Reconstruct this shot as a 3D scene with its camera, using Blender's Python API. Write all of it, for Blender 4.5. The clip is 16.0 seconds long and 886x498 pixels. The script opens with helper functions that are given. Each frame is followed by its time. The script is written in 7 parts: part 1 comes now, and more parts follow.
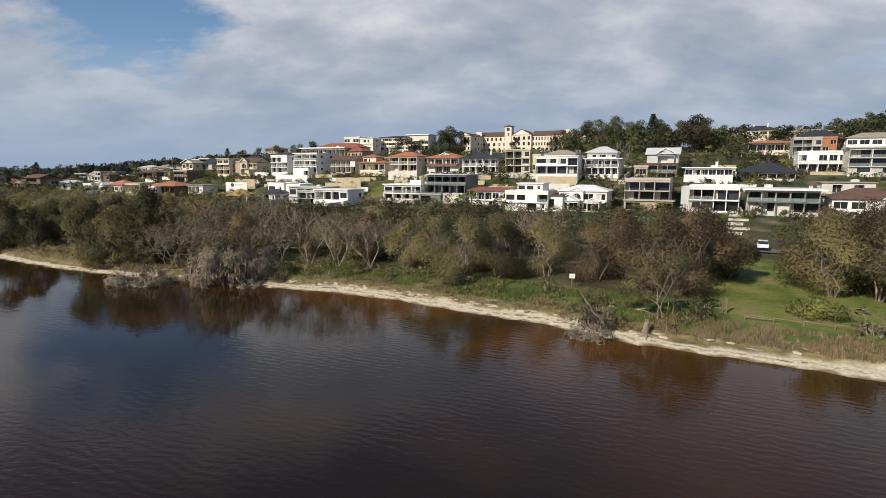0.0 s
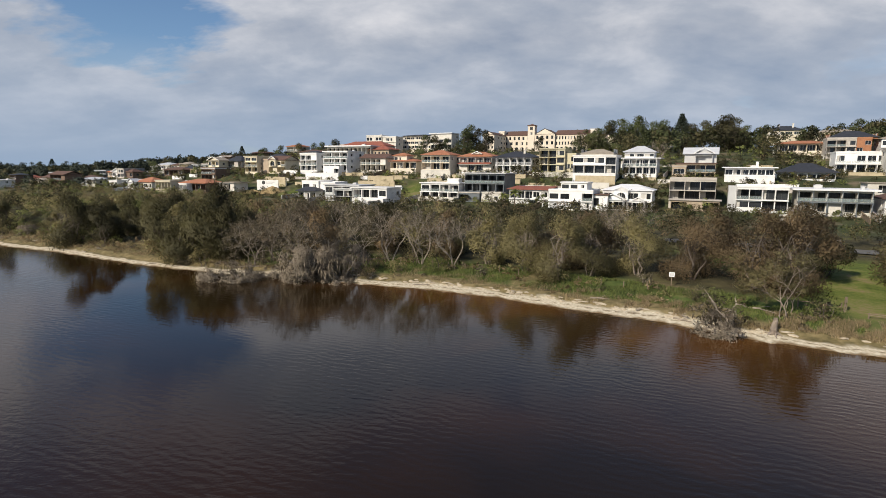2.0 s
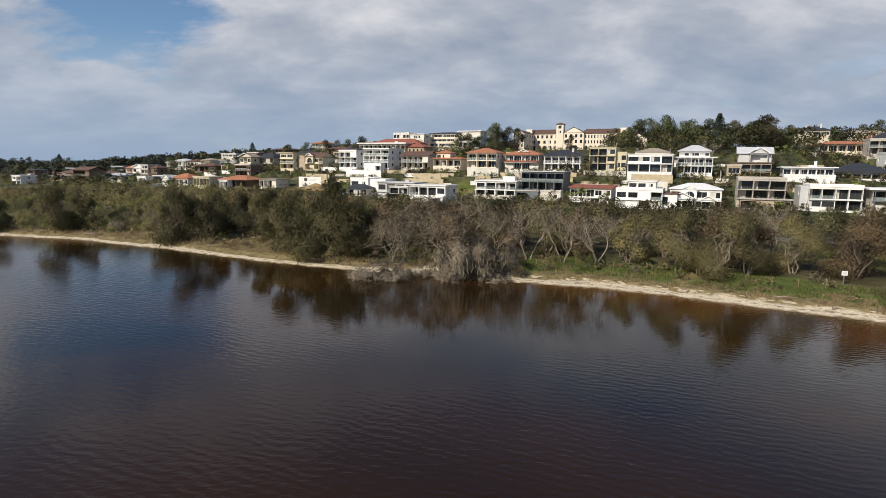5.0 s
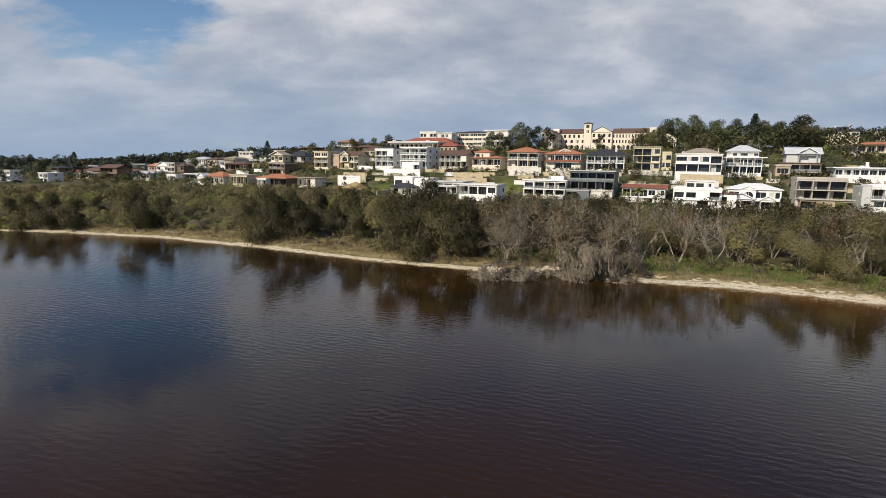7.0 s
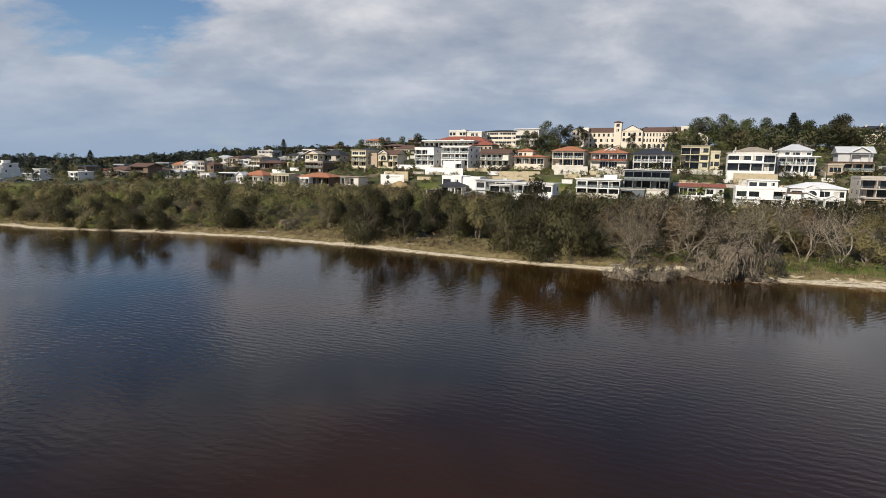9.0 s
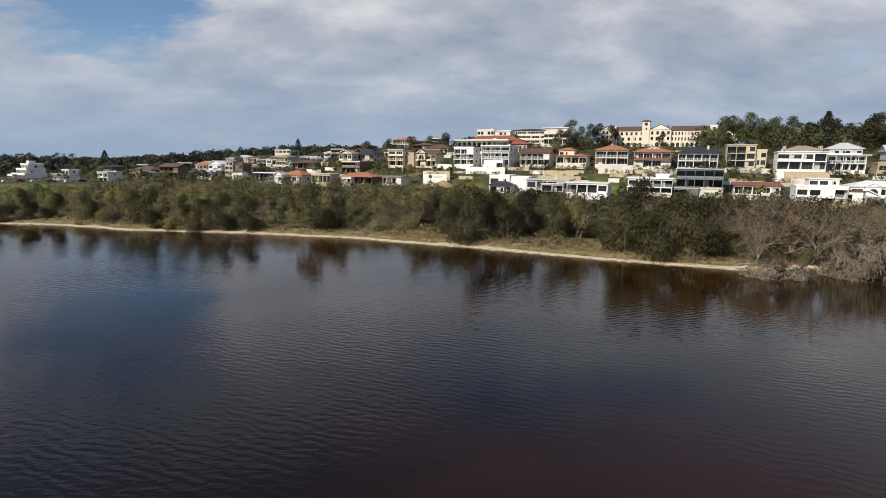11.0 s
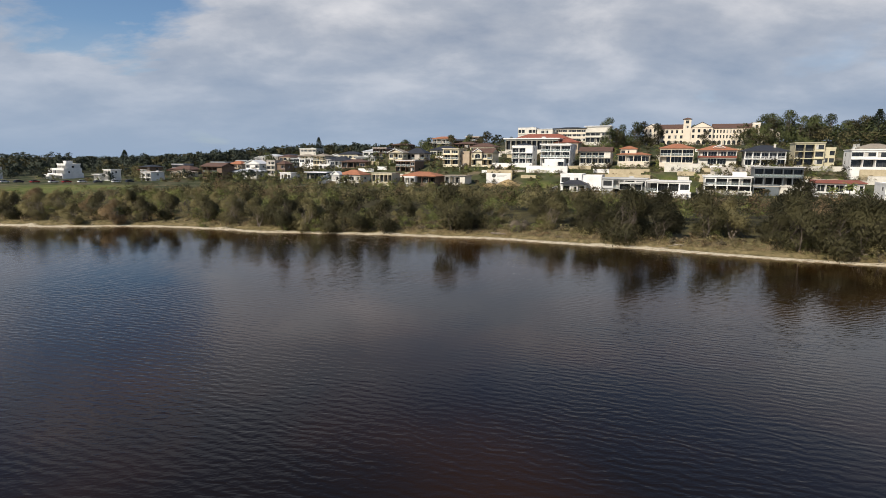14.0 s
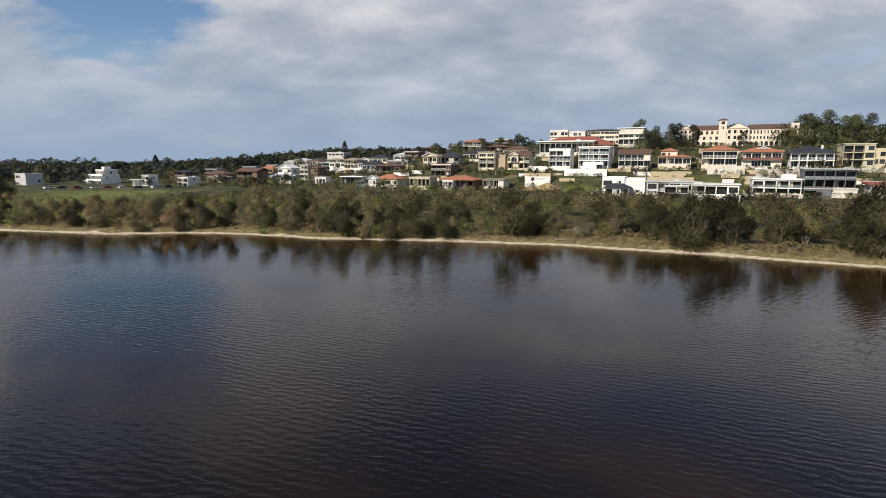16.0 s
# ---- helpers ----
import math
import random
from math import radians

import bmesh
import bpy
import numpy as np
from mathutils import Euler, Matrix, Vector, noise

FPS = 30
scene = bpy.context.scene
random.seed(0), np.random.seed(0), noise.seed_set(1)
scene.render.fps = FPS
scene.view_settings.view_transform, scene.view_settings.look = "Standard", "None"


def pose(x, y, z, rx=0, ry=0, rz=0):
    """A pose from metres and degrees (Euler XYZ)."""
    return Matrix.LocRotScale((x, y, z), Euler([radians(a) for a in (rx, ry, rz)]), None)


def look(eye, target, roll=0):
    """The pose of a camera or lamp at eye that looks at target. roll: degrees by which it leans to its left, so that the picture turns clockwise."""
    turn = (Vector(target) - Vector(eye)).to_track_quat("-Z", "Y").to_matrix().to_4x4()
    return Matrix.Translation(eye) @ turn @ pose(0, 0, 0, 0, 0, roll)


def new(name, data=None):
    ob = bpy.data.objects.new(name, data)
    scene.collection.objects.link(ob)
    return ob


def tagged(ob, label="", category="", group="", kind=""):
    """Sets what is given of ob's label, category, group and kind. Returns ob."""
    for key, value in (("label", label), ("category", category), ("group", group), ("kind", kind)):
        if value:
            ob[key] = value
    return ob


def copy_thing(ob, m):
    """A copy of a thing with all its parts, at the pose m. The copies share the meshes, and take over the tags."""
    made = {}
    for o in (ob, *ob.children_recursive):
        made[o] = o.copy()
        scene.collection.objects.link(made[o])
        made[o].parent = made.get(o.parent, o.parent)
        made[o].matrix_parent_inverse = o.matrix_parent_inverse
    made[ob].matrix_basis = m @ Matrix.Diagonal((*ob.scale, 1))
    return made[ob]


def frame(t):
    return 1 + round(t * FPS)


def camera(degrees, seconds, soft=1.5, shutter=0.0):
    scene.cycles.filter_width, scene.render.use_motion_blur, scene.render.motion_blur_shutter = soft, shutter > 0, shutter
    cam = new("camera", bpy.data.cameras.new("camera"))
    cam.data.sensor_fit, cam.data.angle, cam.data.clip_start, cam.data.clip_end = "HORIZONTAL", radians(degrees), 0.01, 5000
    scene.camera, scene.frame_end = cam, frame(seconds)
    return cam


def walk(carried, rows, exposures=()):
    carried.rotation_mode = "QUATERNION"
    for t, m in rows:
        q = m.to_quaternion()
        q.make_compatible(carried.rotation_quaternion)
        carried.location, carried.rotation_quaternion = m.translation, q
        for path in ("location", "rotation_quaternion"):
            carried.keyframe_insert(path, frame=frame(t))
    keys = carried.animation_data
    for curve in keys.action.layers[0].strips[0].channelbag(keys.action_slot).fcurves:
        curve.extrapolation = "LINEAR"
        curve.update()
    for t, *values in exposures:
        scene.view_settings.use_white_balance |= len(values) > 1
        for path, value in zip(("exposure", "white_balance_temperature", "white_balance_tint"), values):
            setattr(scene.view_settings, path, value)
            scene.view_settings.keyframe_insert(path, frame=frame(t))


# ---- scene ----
cam = camera(78.3, 16.0, soft=0.85)
METRES, EYE, TILT, LEAN, TURN = 140.0, 17.0, -8.4, 0.0, 2.2
ROWS = [
    (0.0, 0.0, 0.0, 0.0, -0.0, 0.06, -0.12),
    (0.5, -0.0203, -0.0004, -0.0002, -0.05, 0.03, -0.17),
    (1.0, -0.043, -0.0009, -0.0006, 0.06, 0.01, -0.27),
    (1.5, -0.0671, -0.0014, -0.0012, 0.2, -0.03, -0.37),
    (2.0, -0.0932, -0.0021, -0.0018, 0.15, -0.05, -0.44),
    (2.5, -0.1204, -0.002, -0.0023, -0.02, -0.07, -0.48),
    (3.0, -0.1484, -0.0015, -0.0027, -0.29, -0.1, -0.48),
    (3.5, -0.1773, -0.0006, -0.0028, -0.63, -0.13, -0.47),
    (4.0, -0.2071, 0.0008, -0.0032, -0.84, -0.17, -0.5),
    (6.5, -0.3649, 0.0088, -0.0038, -1.19, -0.32, -0.75),
    (7.0, -0.4004, 0.0098, -0.0042, -1.28, -0.35, -0.79),
    (7.5, -0.436, 0.011, -0.0045, -1.31, -0.39, -0.82),
    (8.0, -0.4731, 0.0119, -0.0045, -1.45, -0.44, -0.79),
    (8.5, -0.5101, 0.0134, -0.0043, -1.52, -0.49, -0.78),
    (9.0, -0.5467, 0.0142, -0.0045, -1.57, -0.51, -0.76),
    (11.5, -0.7359, 0.0192, -0.004, -2.21, -0.68, -0.45),
    (12.0, -0.7743, 0.0204, -0.0031, -2.34, -0.72, -0.4),
    (12.5, -0.8123, 0.0226, -0.0026, -2.48, -0.73, -0.33),
    (13.0, -0.8514, 0.025, -0.0022, -2.68, -0.76, -0.29),
    (13.5, -0.8896, 0.0281, -0.0016, -2.82, -0.8, -0.24),
    (14.0, -0.9276, 0.0313, -0.0006, -2.99, -0.87, -0.16),
    (14.5, -0.9592, 0.0344, 0.0021, -2.98, -0.86, -0.04),
    (15.0, -0.9808, 0.0363, 0.0049, -2.7, -0.82, 0.04),
    (15.5, -0.9929, 0.0377, 0.0064, -2.13, -0.76, 0.13),
    (16.0, -0.9983, 0.0378, 0.006, -1.3, -0.67, 0.01),
]
walk(cam, [(t, pose(0, 0, EYE, TILT, LEAN, TURN) @ pose(METRES * x, METRES * y, METRES * z, 90 + pitch, roll, yaw)) for t, x, y, z, yaw, pitch, roll in ROWS])

# ---- world, sun ----
SUN_AZ, SUN_EL = radians(224), radians(34)      # compass bearing of the sun, clockwise from +y
world = bpy.data.worlds.new("sky")
scene.world = world
world.use_nodes = True
wn, wl = world.node_tree.nodes, world.node_tree.links
wn.clear()
w_out = wn.new("ShaderNodeOutputWorld")
sky = wn.new("ShaderNodeTexSky")
sky.sky_type, sky.sun_disc = "NISHITA", False
sky.sun_elevation, sky.sun_rotation = SUN_EL, SUN_AZ
sky.air_density, sky.dust_density, sky.ozone_density = 1.0, 0.3, 4.5
bg_sky = wn.new("ShaderNodeBackground")
bg_sky.inputs["Strength"].default_value = 0.105
wl.new(sky.outputs[0], bg_sky.inputs["Color"])


def wmath(op, a, b=None, clamp=False):
    n = wn.new("ShaderNodeMath")
    n.operation, n.use_clamp = op, clamp
    for k, v in enumerate((a, b)):
        if v is None:
            continue
        if isinstance(v, (int, float)):
            n.inputs[k].default_value = v
        else:
            wl.new(v, n.inputs[k])
    return n.outputs[0]


w_co = wn.new("ShaderNodeTexCoord")
w_sep = wn.new("ShaderNodeSeparateXYZ")
wl.new(w_co.outputs["Generated"], w_sep.inputs[0])
w_up = wmath("MAXIMUM", w_sep.outputs["Z"], 0.0)
w_den = wmath("ADD", w_up, 0.34)
w_flat = wn.new("ShaderNodeCombineXYZ")
wl.new(wmath("DIVIDE", w_sep.outputs["X"], w_den), w_flat.inputs[0])
wl.new(wmath("DIVIDE", w_sep.outputs["Y"], w_den), w_flat.inputs[1])


def wnoise(scale, detail, offset, rough=0.55, stretch=(1, 1, 1)):
    m = wn.new("ShaderNodeMapping")
    m.inputs["Location"].default_value, m.inputs["Scale"].default_value = offset, stretch
    wl.new(w_flat.outputs[0], m.inputs[0])
    n = wn.new("ShaderNodeTexNoise")
    n.inputs["Scale"].default_value, n.inputs["Detail"].default_value, n.inputs["Roughness"].default_value = scale, detail, rough
    n.inputs["Distortion"].default_value = 0.15
    wl.new(m.outputs[0], n.inputs["Vector"])
    return n.outputs["Fac"]


def wramp(src, stops):
    r = wn.new("ShaderNodeValToRGB")
    e = r.color_ramp.elements
    while len(e) < len(stops):
        e.new(0.5)
    for k, (p, c) in enumerate(stops):
        e[k].position, e[k].color = p, (*c, 1) if len(c) == 3 else c
    wl.new(src, r.inputs[0])
    return r.outputs[0]


# cloud cover: broken stratocumulus with a clear gap to the north-west
cover = wnoise(2.0, 5, (3.1, 1.7, 0))
gap_x = wmath("SUBTRACT", w_sep.outputs["X"], -0.505)
gap_z = wmath("SUBTRACT", w_sep.outputs["Z"], 0.258)
gap_r = wmath("ADD", wmath("MULTIPLY", wmath("MULTIPLY", gap_x, gap_x), 42.0), wmath("MULTIPLY", wmath("MULTIPLY", gap_z, gap_z), 62.0))
gap_edge = wmath("MULTIPLY", wmath("SUBTRACT", wnoise(5.5, 5, (1.3, 4.2, 0), 0.6, (0.6, 1.0, 1)), 0.5), 2.6)
gap = wmath("SUBTRACT", 1.0, wmath("ADD", gap_r, gap_edge), True)
over_head = wmath("MULTIPLY", wmath("SUBTRACT", wmath("MINIMUM", w_up, 0.7), 0.255, True), 2.6)
mass = wmath("SUBTRACT", wmath("SUBTRACT", wmath("ADD", cover, 0.41), wmath("MULTIPLY", gap, 0.8)), over_head)
alpha = wramp(mass, [(0.34, (0, 0, 0)), (0.78, (1, 1, 1))])
shade = wnoise(2.9, 8, (7.3, 2.2, 0), 0.56, (0.8, 1.0, 1))
tone = wramp(shade, [(0.30, (0.29, 0.35, 0.46)), (0.48, (0.445, 0.485, 0.565)), (0.68, (0.73, 0.735, 0.775))])
bg_cloud = wn.new("ShaderNodeBackground")
bg_cloud.inputs["Strength"].default_value = 0.95
# the cloud thins into blue-grey haze towards the horizon
low = wramp(w_sep.outputs["Z"], [(0.0, (0, 0, 0)), (0.22, (1, 1, 1))])
haze = wn.new("ShaderNodeMix")
haze.data_type = "RGBA"
haze.inputs["A"].default_value = (0.325, 0.425, 0.575, 1)
wl.new(low, haze.inputs["Factor"])
wl.new(tone, haze.inputs["B"])
wl.new(haze.outputs["Result"], bg_cloud.inputs["Color"])
w_mix = wn.new("ShaderNodeMixShader")
wl.new(wmath("MAXIMUM", alpha, wmath("SUBTRACT", 0.9, low)), w_mix.inputs[0])
wl.new(bg_sky.outputs[0], w_mix.inputs[1])
wl.new(bg_cloud.outputs[0], w_mix.inputs[2])
wl.new(w_mix.outputs[0], w_out.inputs[0])

sun = new("sun", bpy.data.lights.new("sun", "SUN"))
sun.data.energy, sun.data.angle, sun.data.color = 5.0, radians(0.6), (1.0, 0.905, 0.765)
SUN_DIR = Vector((math.sin(SUN_AZ) * math.cos(SUN_EL), math.cos(SUN_AZ) * math.cos(SUN_EL), math.sin(SUN_EL)))
sun.matrix_world = look(SUN_DIR * 300, (0, 0, 0))


# ---- materials ----
def mat(name, a, b=None, rough=0.7, scale=3.0, fine=40.0, bump=0.15, metal=0.0, spec=0.4, island=0.0, translucent=0.0, obj=0.0):
    """Two-scale mottled paint: a and b are base colours, scale the coarse and fine the fine grain, per metre."""
    m = bpy.data.materials.new(name)
    m.use_nodes = True
    nt = m.node_tree
    n, l = nt.nodes, nt.links
    p = n["Principled BSDF"]
    p.inputs["Roughness"].default_value, p.inputs["Metallic"].default_value = rough, metal
    p.inputs["Specular IOR Level"].default_value = spec
    b = b or tuple(c * 0.82 for c in a)
    geo = n.new("ShaderNodeNewGeometry")
    n1, n2 = n.new("ShaderNodeTexNoise"), n.new("ShaderNodeTexNoise")
    for k, s, d in ((n1, scale, 4), (n2, fine, 3)):
        k.inputs["Scale"].default_value, k.inputs["Detail"].default_value = s, d
        l.new(geo.outputs["Position"], k.inputs["Vector"])
    add = n.new("ShaderNodeMath")
    add.operation = "MULTIPLY_ADD"
    l.new(n2.outputs["Fac"], add.inputs[0])
    add.inputs[1].default_value = 0.5
    l.new(n1.outputs["Fac"], add.inputs[2])
    val = add.outputs[0]
    if island or obj:
        ri, oi = n.new("ShaderNodeNewGeometry"), n.new("ShaderNodeObjectInfo")
        for src, k in ((ri.outputs["Random Per Island"], island), (oi.outputs["Random"], obj)):
            if k:
                q = n.new("ShaderNodeMath")
                q.operation = "MULTIPLY_ADD"
                l.new(src, q.inputs[0])
                q.inputs[1].default_value = k
                l.new(val, q.inputs[2])
                q2 = n.new("ShaderNodeMath")
                q2.operation = "SUBTRACT"
                l.new(q.outputs[0], q2.inputs[0])
                q2.inputs[1].default_value = k / 2
                val = q2.outputs[0]
    r = n.new("ShaderNodeValToRGB")
    r.color_ramp.elements[0].position, r.color_ramp.elements[1].position = 0.45, 1.0
    r.color_ramp.elements[0].color, r.color_ramp.elements[1].color = (*b, 1), (*a, 1)
    l.new(val, r.inputs[0])
    l.new(r.outputs[0], p.inputs["Base Color"])
    if bump:
        bp = n.new("ShaderNodeBump")
        bp.inputs["Strength"].default_value, bp.inputs["Distance"].default_value = bump, 0.05
        l.new(n2.outputs["Fac"], bp.inputs["Height"])
        l.new(bp.outputs[0], p.inputs["Normal"])
    if translucent:
        tr, mx = n.new("ShaderNodeBsdfTranslucent"), n.new("ShaderNodeMixShader")
        mx.inputs[0].default_value = translucent
        l.new(r.outputs[0], tr.inputs["Color"])
        l.new(p.outputs[0], mx.inputs[1])
        l.new(tr.outputs[0], mx.inputs[2])
        l.new(mx.outputs[0], n["Material Output"].inputs["Surface"])
    return m


M = {
    "white": mat("white_render", (0.86, 0.845, 0.815), (0.64, 0.625, 0.595), 0.75, 0.35, 5, 0.05, obj=0.3),
    "offwhite": mat("off_white_render", (0.69, 0.655, 0.58), (0.50, 0.47, 0.41), 0.8, 0.35, 5, 0.05, obj=0.35),
    "cream": mat("cream_render", (0.69, 0.615, 0.455), (0.52, 0.46, 0.34), 0.8, 0.35, 5, 0.05, obj=0.35),
    "butter": mat("pale_yellow_render", (0.76, 0.675, 0.545), (0.64, 0.56, 0.45), 0.8, 0.25, 10, 0.05),
    "olive": mat("olive_cream_render", (0.60, 0.545, 0.375), (0.48, 0.43, 0.30), 0.8, 0.35, 12, 0.05),
    "tan": mat("tan_render", (0.46, 0.37, 0.27), (0.34, 0.27, 0.20), 0.85, 0.5, 12, 0.08),
    "concrete": mat("grey_concrete", (0.52, 0.475, 0.42), (0.38, 0.345, 0.30), 0.9, 0.4, 10, 0.1),
    "greypaint": mat("pale_grey_render", (0.55, 0.55, 0.54), (0.44, 0.44, 0.43), 0.8, 0.4, 12, 0.05),
    "steel": mat("dark_blue_grey_cladding", (0.16, 0.18, 0.19), (0.09, 0.10, 0.11), 0.5, 0.5, 12, 0.05),
    "brick": mat("orange_brick", (0.42, 0.20, 0.10), (0.30, 0.13, 0.07), 0.9, 0.8, 16, 0.2),
    "brownbrick": mat("brown_brick", (0.20, 0.14, 0.10), (0.13, 0.09, 0.07), 0.9, 0.8, 16, 0.2),
    "limestone": mat("limestone_block", (0.54, 0.46, 0.31), (0.38, 0.31, 0.20), 0.95, 0.7, 6, 0.4),
    "ochre": mat("ochre_earth", (0.42, 0.31, 0.15), (0.27, 0.19, 0.09), 0.95, 0.5, 7, 0.5),
    "terracotta": mat("terracotta_tile", (0.44, 0.19, 0.10), (0.30, 0.12, 0.065), 0.8, 0.7, 9, 0.5),
    "redtile": mat("dull_red_tile", (0.33, 0.11, 0.07), (0.22, 0.075, 0.05), 0.8, 0.7, 9, 0.5),
    "browntile": mat("brown_tile", (0.15, 0.085, 0.06), (0.09, 0.055, 0.045), 0.8, 0.7, 9, 0.5),
    "darktile": mat("charcoal_tile", (0.045, 0.047, 0.055), (0.028, 0.03, 0.035), 0.6, 0.7, 9, 0.4),
    "beigetile": mat("weathered_beige_tile", (0.36, 0.31, 0.24), (0.25, 0.21, 0.17), 0.85, 0.7, 9, 0.5),
    "greyroof": mat("light_grey_metal_roof", (0.58, 0.59, 0.60), (0.47, 0.48, 0.50), 0.5, 0.5, 9, 0.2),
    "whiteroof": mat("white_metal_roof", (0.80, 0.80, 0.80), (0.68, 0.68, 0.68), 0.5, 0.5, 9, 0.1),
    "trimwhite": mat("white_trim", (0.82, 0.82, 0.80), (0.72, 0.72, 0.70), 0.5, 1.0, 12, 0.0),
    "trimdark": mat("dark_trim", (0.06, 0.06, 0.06), (0.04, 0.04, 0.04), 0.5, 1.0, 12, 0.0),
    "bark": mat("grey_brown_bark", (0.13, 0.105, 0.085), (0.07, 0.056, 0.045), 0.95, 2.0, 14, 0.6),
    "palebark": mat("pale_paperbark", (0.30, 0.25, 0.20), (0.15, 0.12, 0.095), 0.95, 2.0, 14, 0.6),
    "deadwood": mat("bleached_dead_wood", (0.37, 0.315, 0.25), (0.19, 0.158, 0.12), 0.95, 2.0, 14, 0.5),
    "leaf_dark": mat("dark_olive_leaf", (0.1175, 0.1066, 0.047), (0.0413, 0.0384, 0.0176), 0.7, 0.35, 9, 0, island=0.08, translucent=0.45, obj=0.5),
    "leaf_mid": mat("olive_leaf", (0.3392, 0.2932, 0.1357), (0.1168, 0.1043, 0.0482), 0.7, 0.35, 9, 0, island=0.08, translucent=0.45, obj=0.5),
    "leaf_brown": mat("brownish_needle_leaf", (0.3457, 0.2477, 0.1362), (0.1181, 0.0881, 0.0493), 0.75, 0.35, 9, 0, island=0.08, translucent=0.45, obj=0.4),
    "leaf_grey": mat("grey_dry_twig_leaf", (0.1701, 0.1379, 0.0851), (0.0662, 0.0542, 0.0331), 0.85, 0.5, 9, 0, island=0.25, translucent=0.15, obj=0.3),
    "deadtwig": mat("pale_dead_twigs", (0.2952, 0.246, 0.1845), (0.1394, 0.1148, 0.082), 0.9, 0.5, 9, 0, island=0.25, translucent=0.1, obj=0.2),
    "leaf_green": mat("fresh_green_leaf", (0.3341, 0.3595, 0.1135), (0.1055, 0.1216, 0.039), 0.7, 0.3, 9, 0, island=0.08, translucent=0.45, obj=0.4),
    "leaf_gum": mat("deep_green_gum_leaf", (0.140, 0.158, 0.058), (0.060, 0.072, 0.026), 0.7, 0.3, 9, 0, island=0.12, translucent=0.3, obj=0.6),
    # bluish tint holds the aerial haze over the far woods
    "leaf_far": mat("hazed_woodland_leaf", (0.058, 0.072, 0.050), (0.030, 0.038, 0.027), 0.8, 0.05, 2, 0, island=0.1, translucent=0.2),
    "leaf_bush": mat("yellow_green_leaf", (0.31, 0.32, 0.095), (0.19, 0.20, 0.058), 0.7, 0.6, 4, 0, island=0.2, translucent=0.3),
    "leaf_pine": mat("deep_green_needle", (0.035, 0.050, 0.024), (0.014, 0.022, 0.012), 0.7, 0.5, 3, 0, island=0.6, translucent=0.15, obj=0.2),
    "reed": mat("dry_reed", (0.4144, 0.3182, 0.185), (0.2368, 0.1813, 0.0962), 0.85, 0.3, 3, 0, island=0.7, translucent=0.3),
    "grass": mat("green_grass_blade", (0.1782, 0.2106, 0.054), (0.0728, 0.0936, 0.027), 0.75, 0.25, 3, 0, island=0.6, translucent=0.3),
    "sandrock": mat("pale_sand_crust", (0.50, 0.43, 0.32), (0.34, 0.28, 0.20), 0.95, 1.0, 12, 0.4),
    "timber": mat("weathered_timber", (0.26, 0.20, 0.14), (0.15, 0.115, 0.08), 0.9, 1.5, 14, 0.3),
    "asphalt": mat("asphalt", (0.15, 0.145, 0.135), (0.10, 0.097, 0.09), 0.9, 0.6, 18, 0.2),
    "carwhite": mat("white_car_paint", (0.78, 0.78, 0.78), (0.74, 0.74, 0.74), 0.25, 1.0, 8, 0.0),
    "cardark": mat("dark_car_paint", (0.05, 0.055, 0.07), (0.04, 0.045, 0.06), 0.25, 1.0, 8, 0.0),
    "carred": mat("red_car_paint", (0.30, 0.03, 0.03), (0.26, 0.03, 0.03), 0.25, 1.0, 8, 0.0),
    "tyre": mat("tyre_rubber", (0.03, 0.03, 0.03), (0.02, 0.02, 0.02), 0.9, 4.0, 30, 0.1),
    "curtain": mat("pale_blind", (0.55, 0.53, 0.48), (0.40, 0.38, 0.34), 0.9, 1.0, 12, 0.0),
    "greenglass": mat("pale_green_balustrade_glass", (0.36, 0.42, 0.41), (0.30, 0.36, 0.35), 0.12, 0.5, 5, 0.0),
    "lawnmat": mat("mown_lawn", (0.13, 0.20, 0.035), (0.075, 0.125, 0.022), 0.95, 0.2, 6, 0.6),
}
M["glass"] = mat("window_glass", (0.038, 0.042, 0.046), (0.014, 0.016, 0.018), 0.08, 0.25, 2, 0.0, spec=0.5, obj=0.8)

M["greenglass"].node_tree.nodes["Principled BSDF"].inputs["Alpha"].default_value = 0.25


# ---- builders ----
def mesh_ob(name, bm, material):
    me = bpy.data.meshes.new(name)
    bm.normal_update()
    bm.to_mesh(me)
    bm.free()
    me.materials.append(material)
    return new(name, me)


def part(name, bm, material, parent, label=""):
    ob = mesh_ob(name, bm, material)
    ob.parent = parent
    return tagged(ob, label)


def thing(name, m, label, category, group=""):
    ob = new(name)
    ob.empty_display_size = 0.5
    ob.matrix_basis = m
    return tagged(ob, label, category, group)


def box(bm, x0, x1, y0, y1, z0, z1):
    v = [bm.verts.new(p) for p in ((x0, y0, z0), (x1, y0, z0), (x1, y1, z0), (x0, y1, z0), (x0, y0, z1), (x1, y0, z1), (x1, y1, z1), (x0, y1, z1))]
    for f in ((3, 2, 1, 0), (4, 5, 6, 7), (0, 1, 5, 4), (1, 2, 6, 5), (2, 3, 7, 6), (3, 0, 4, 7)):
        bm.faces.new([v[k] for k in f])


def quad(bm, *ps):
    bm.faces.new([bm.verts.new(p) for p in ps])


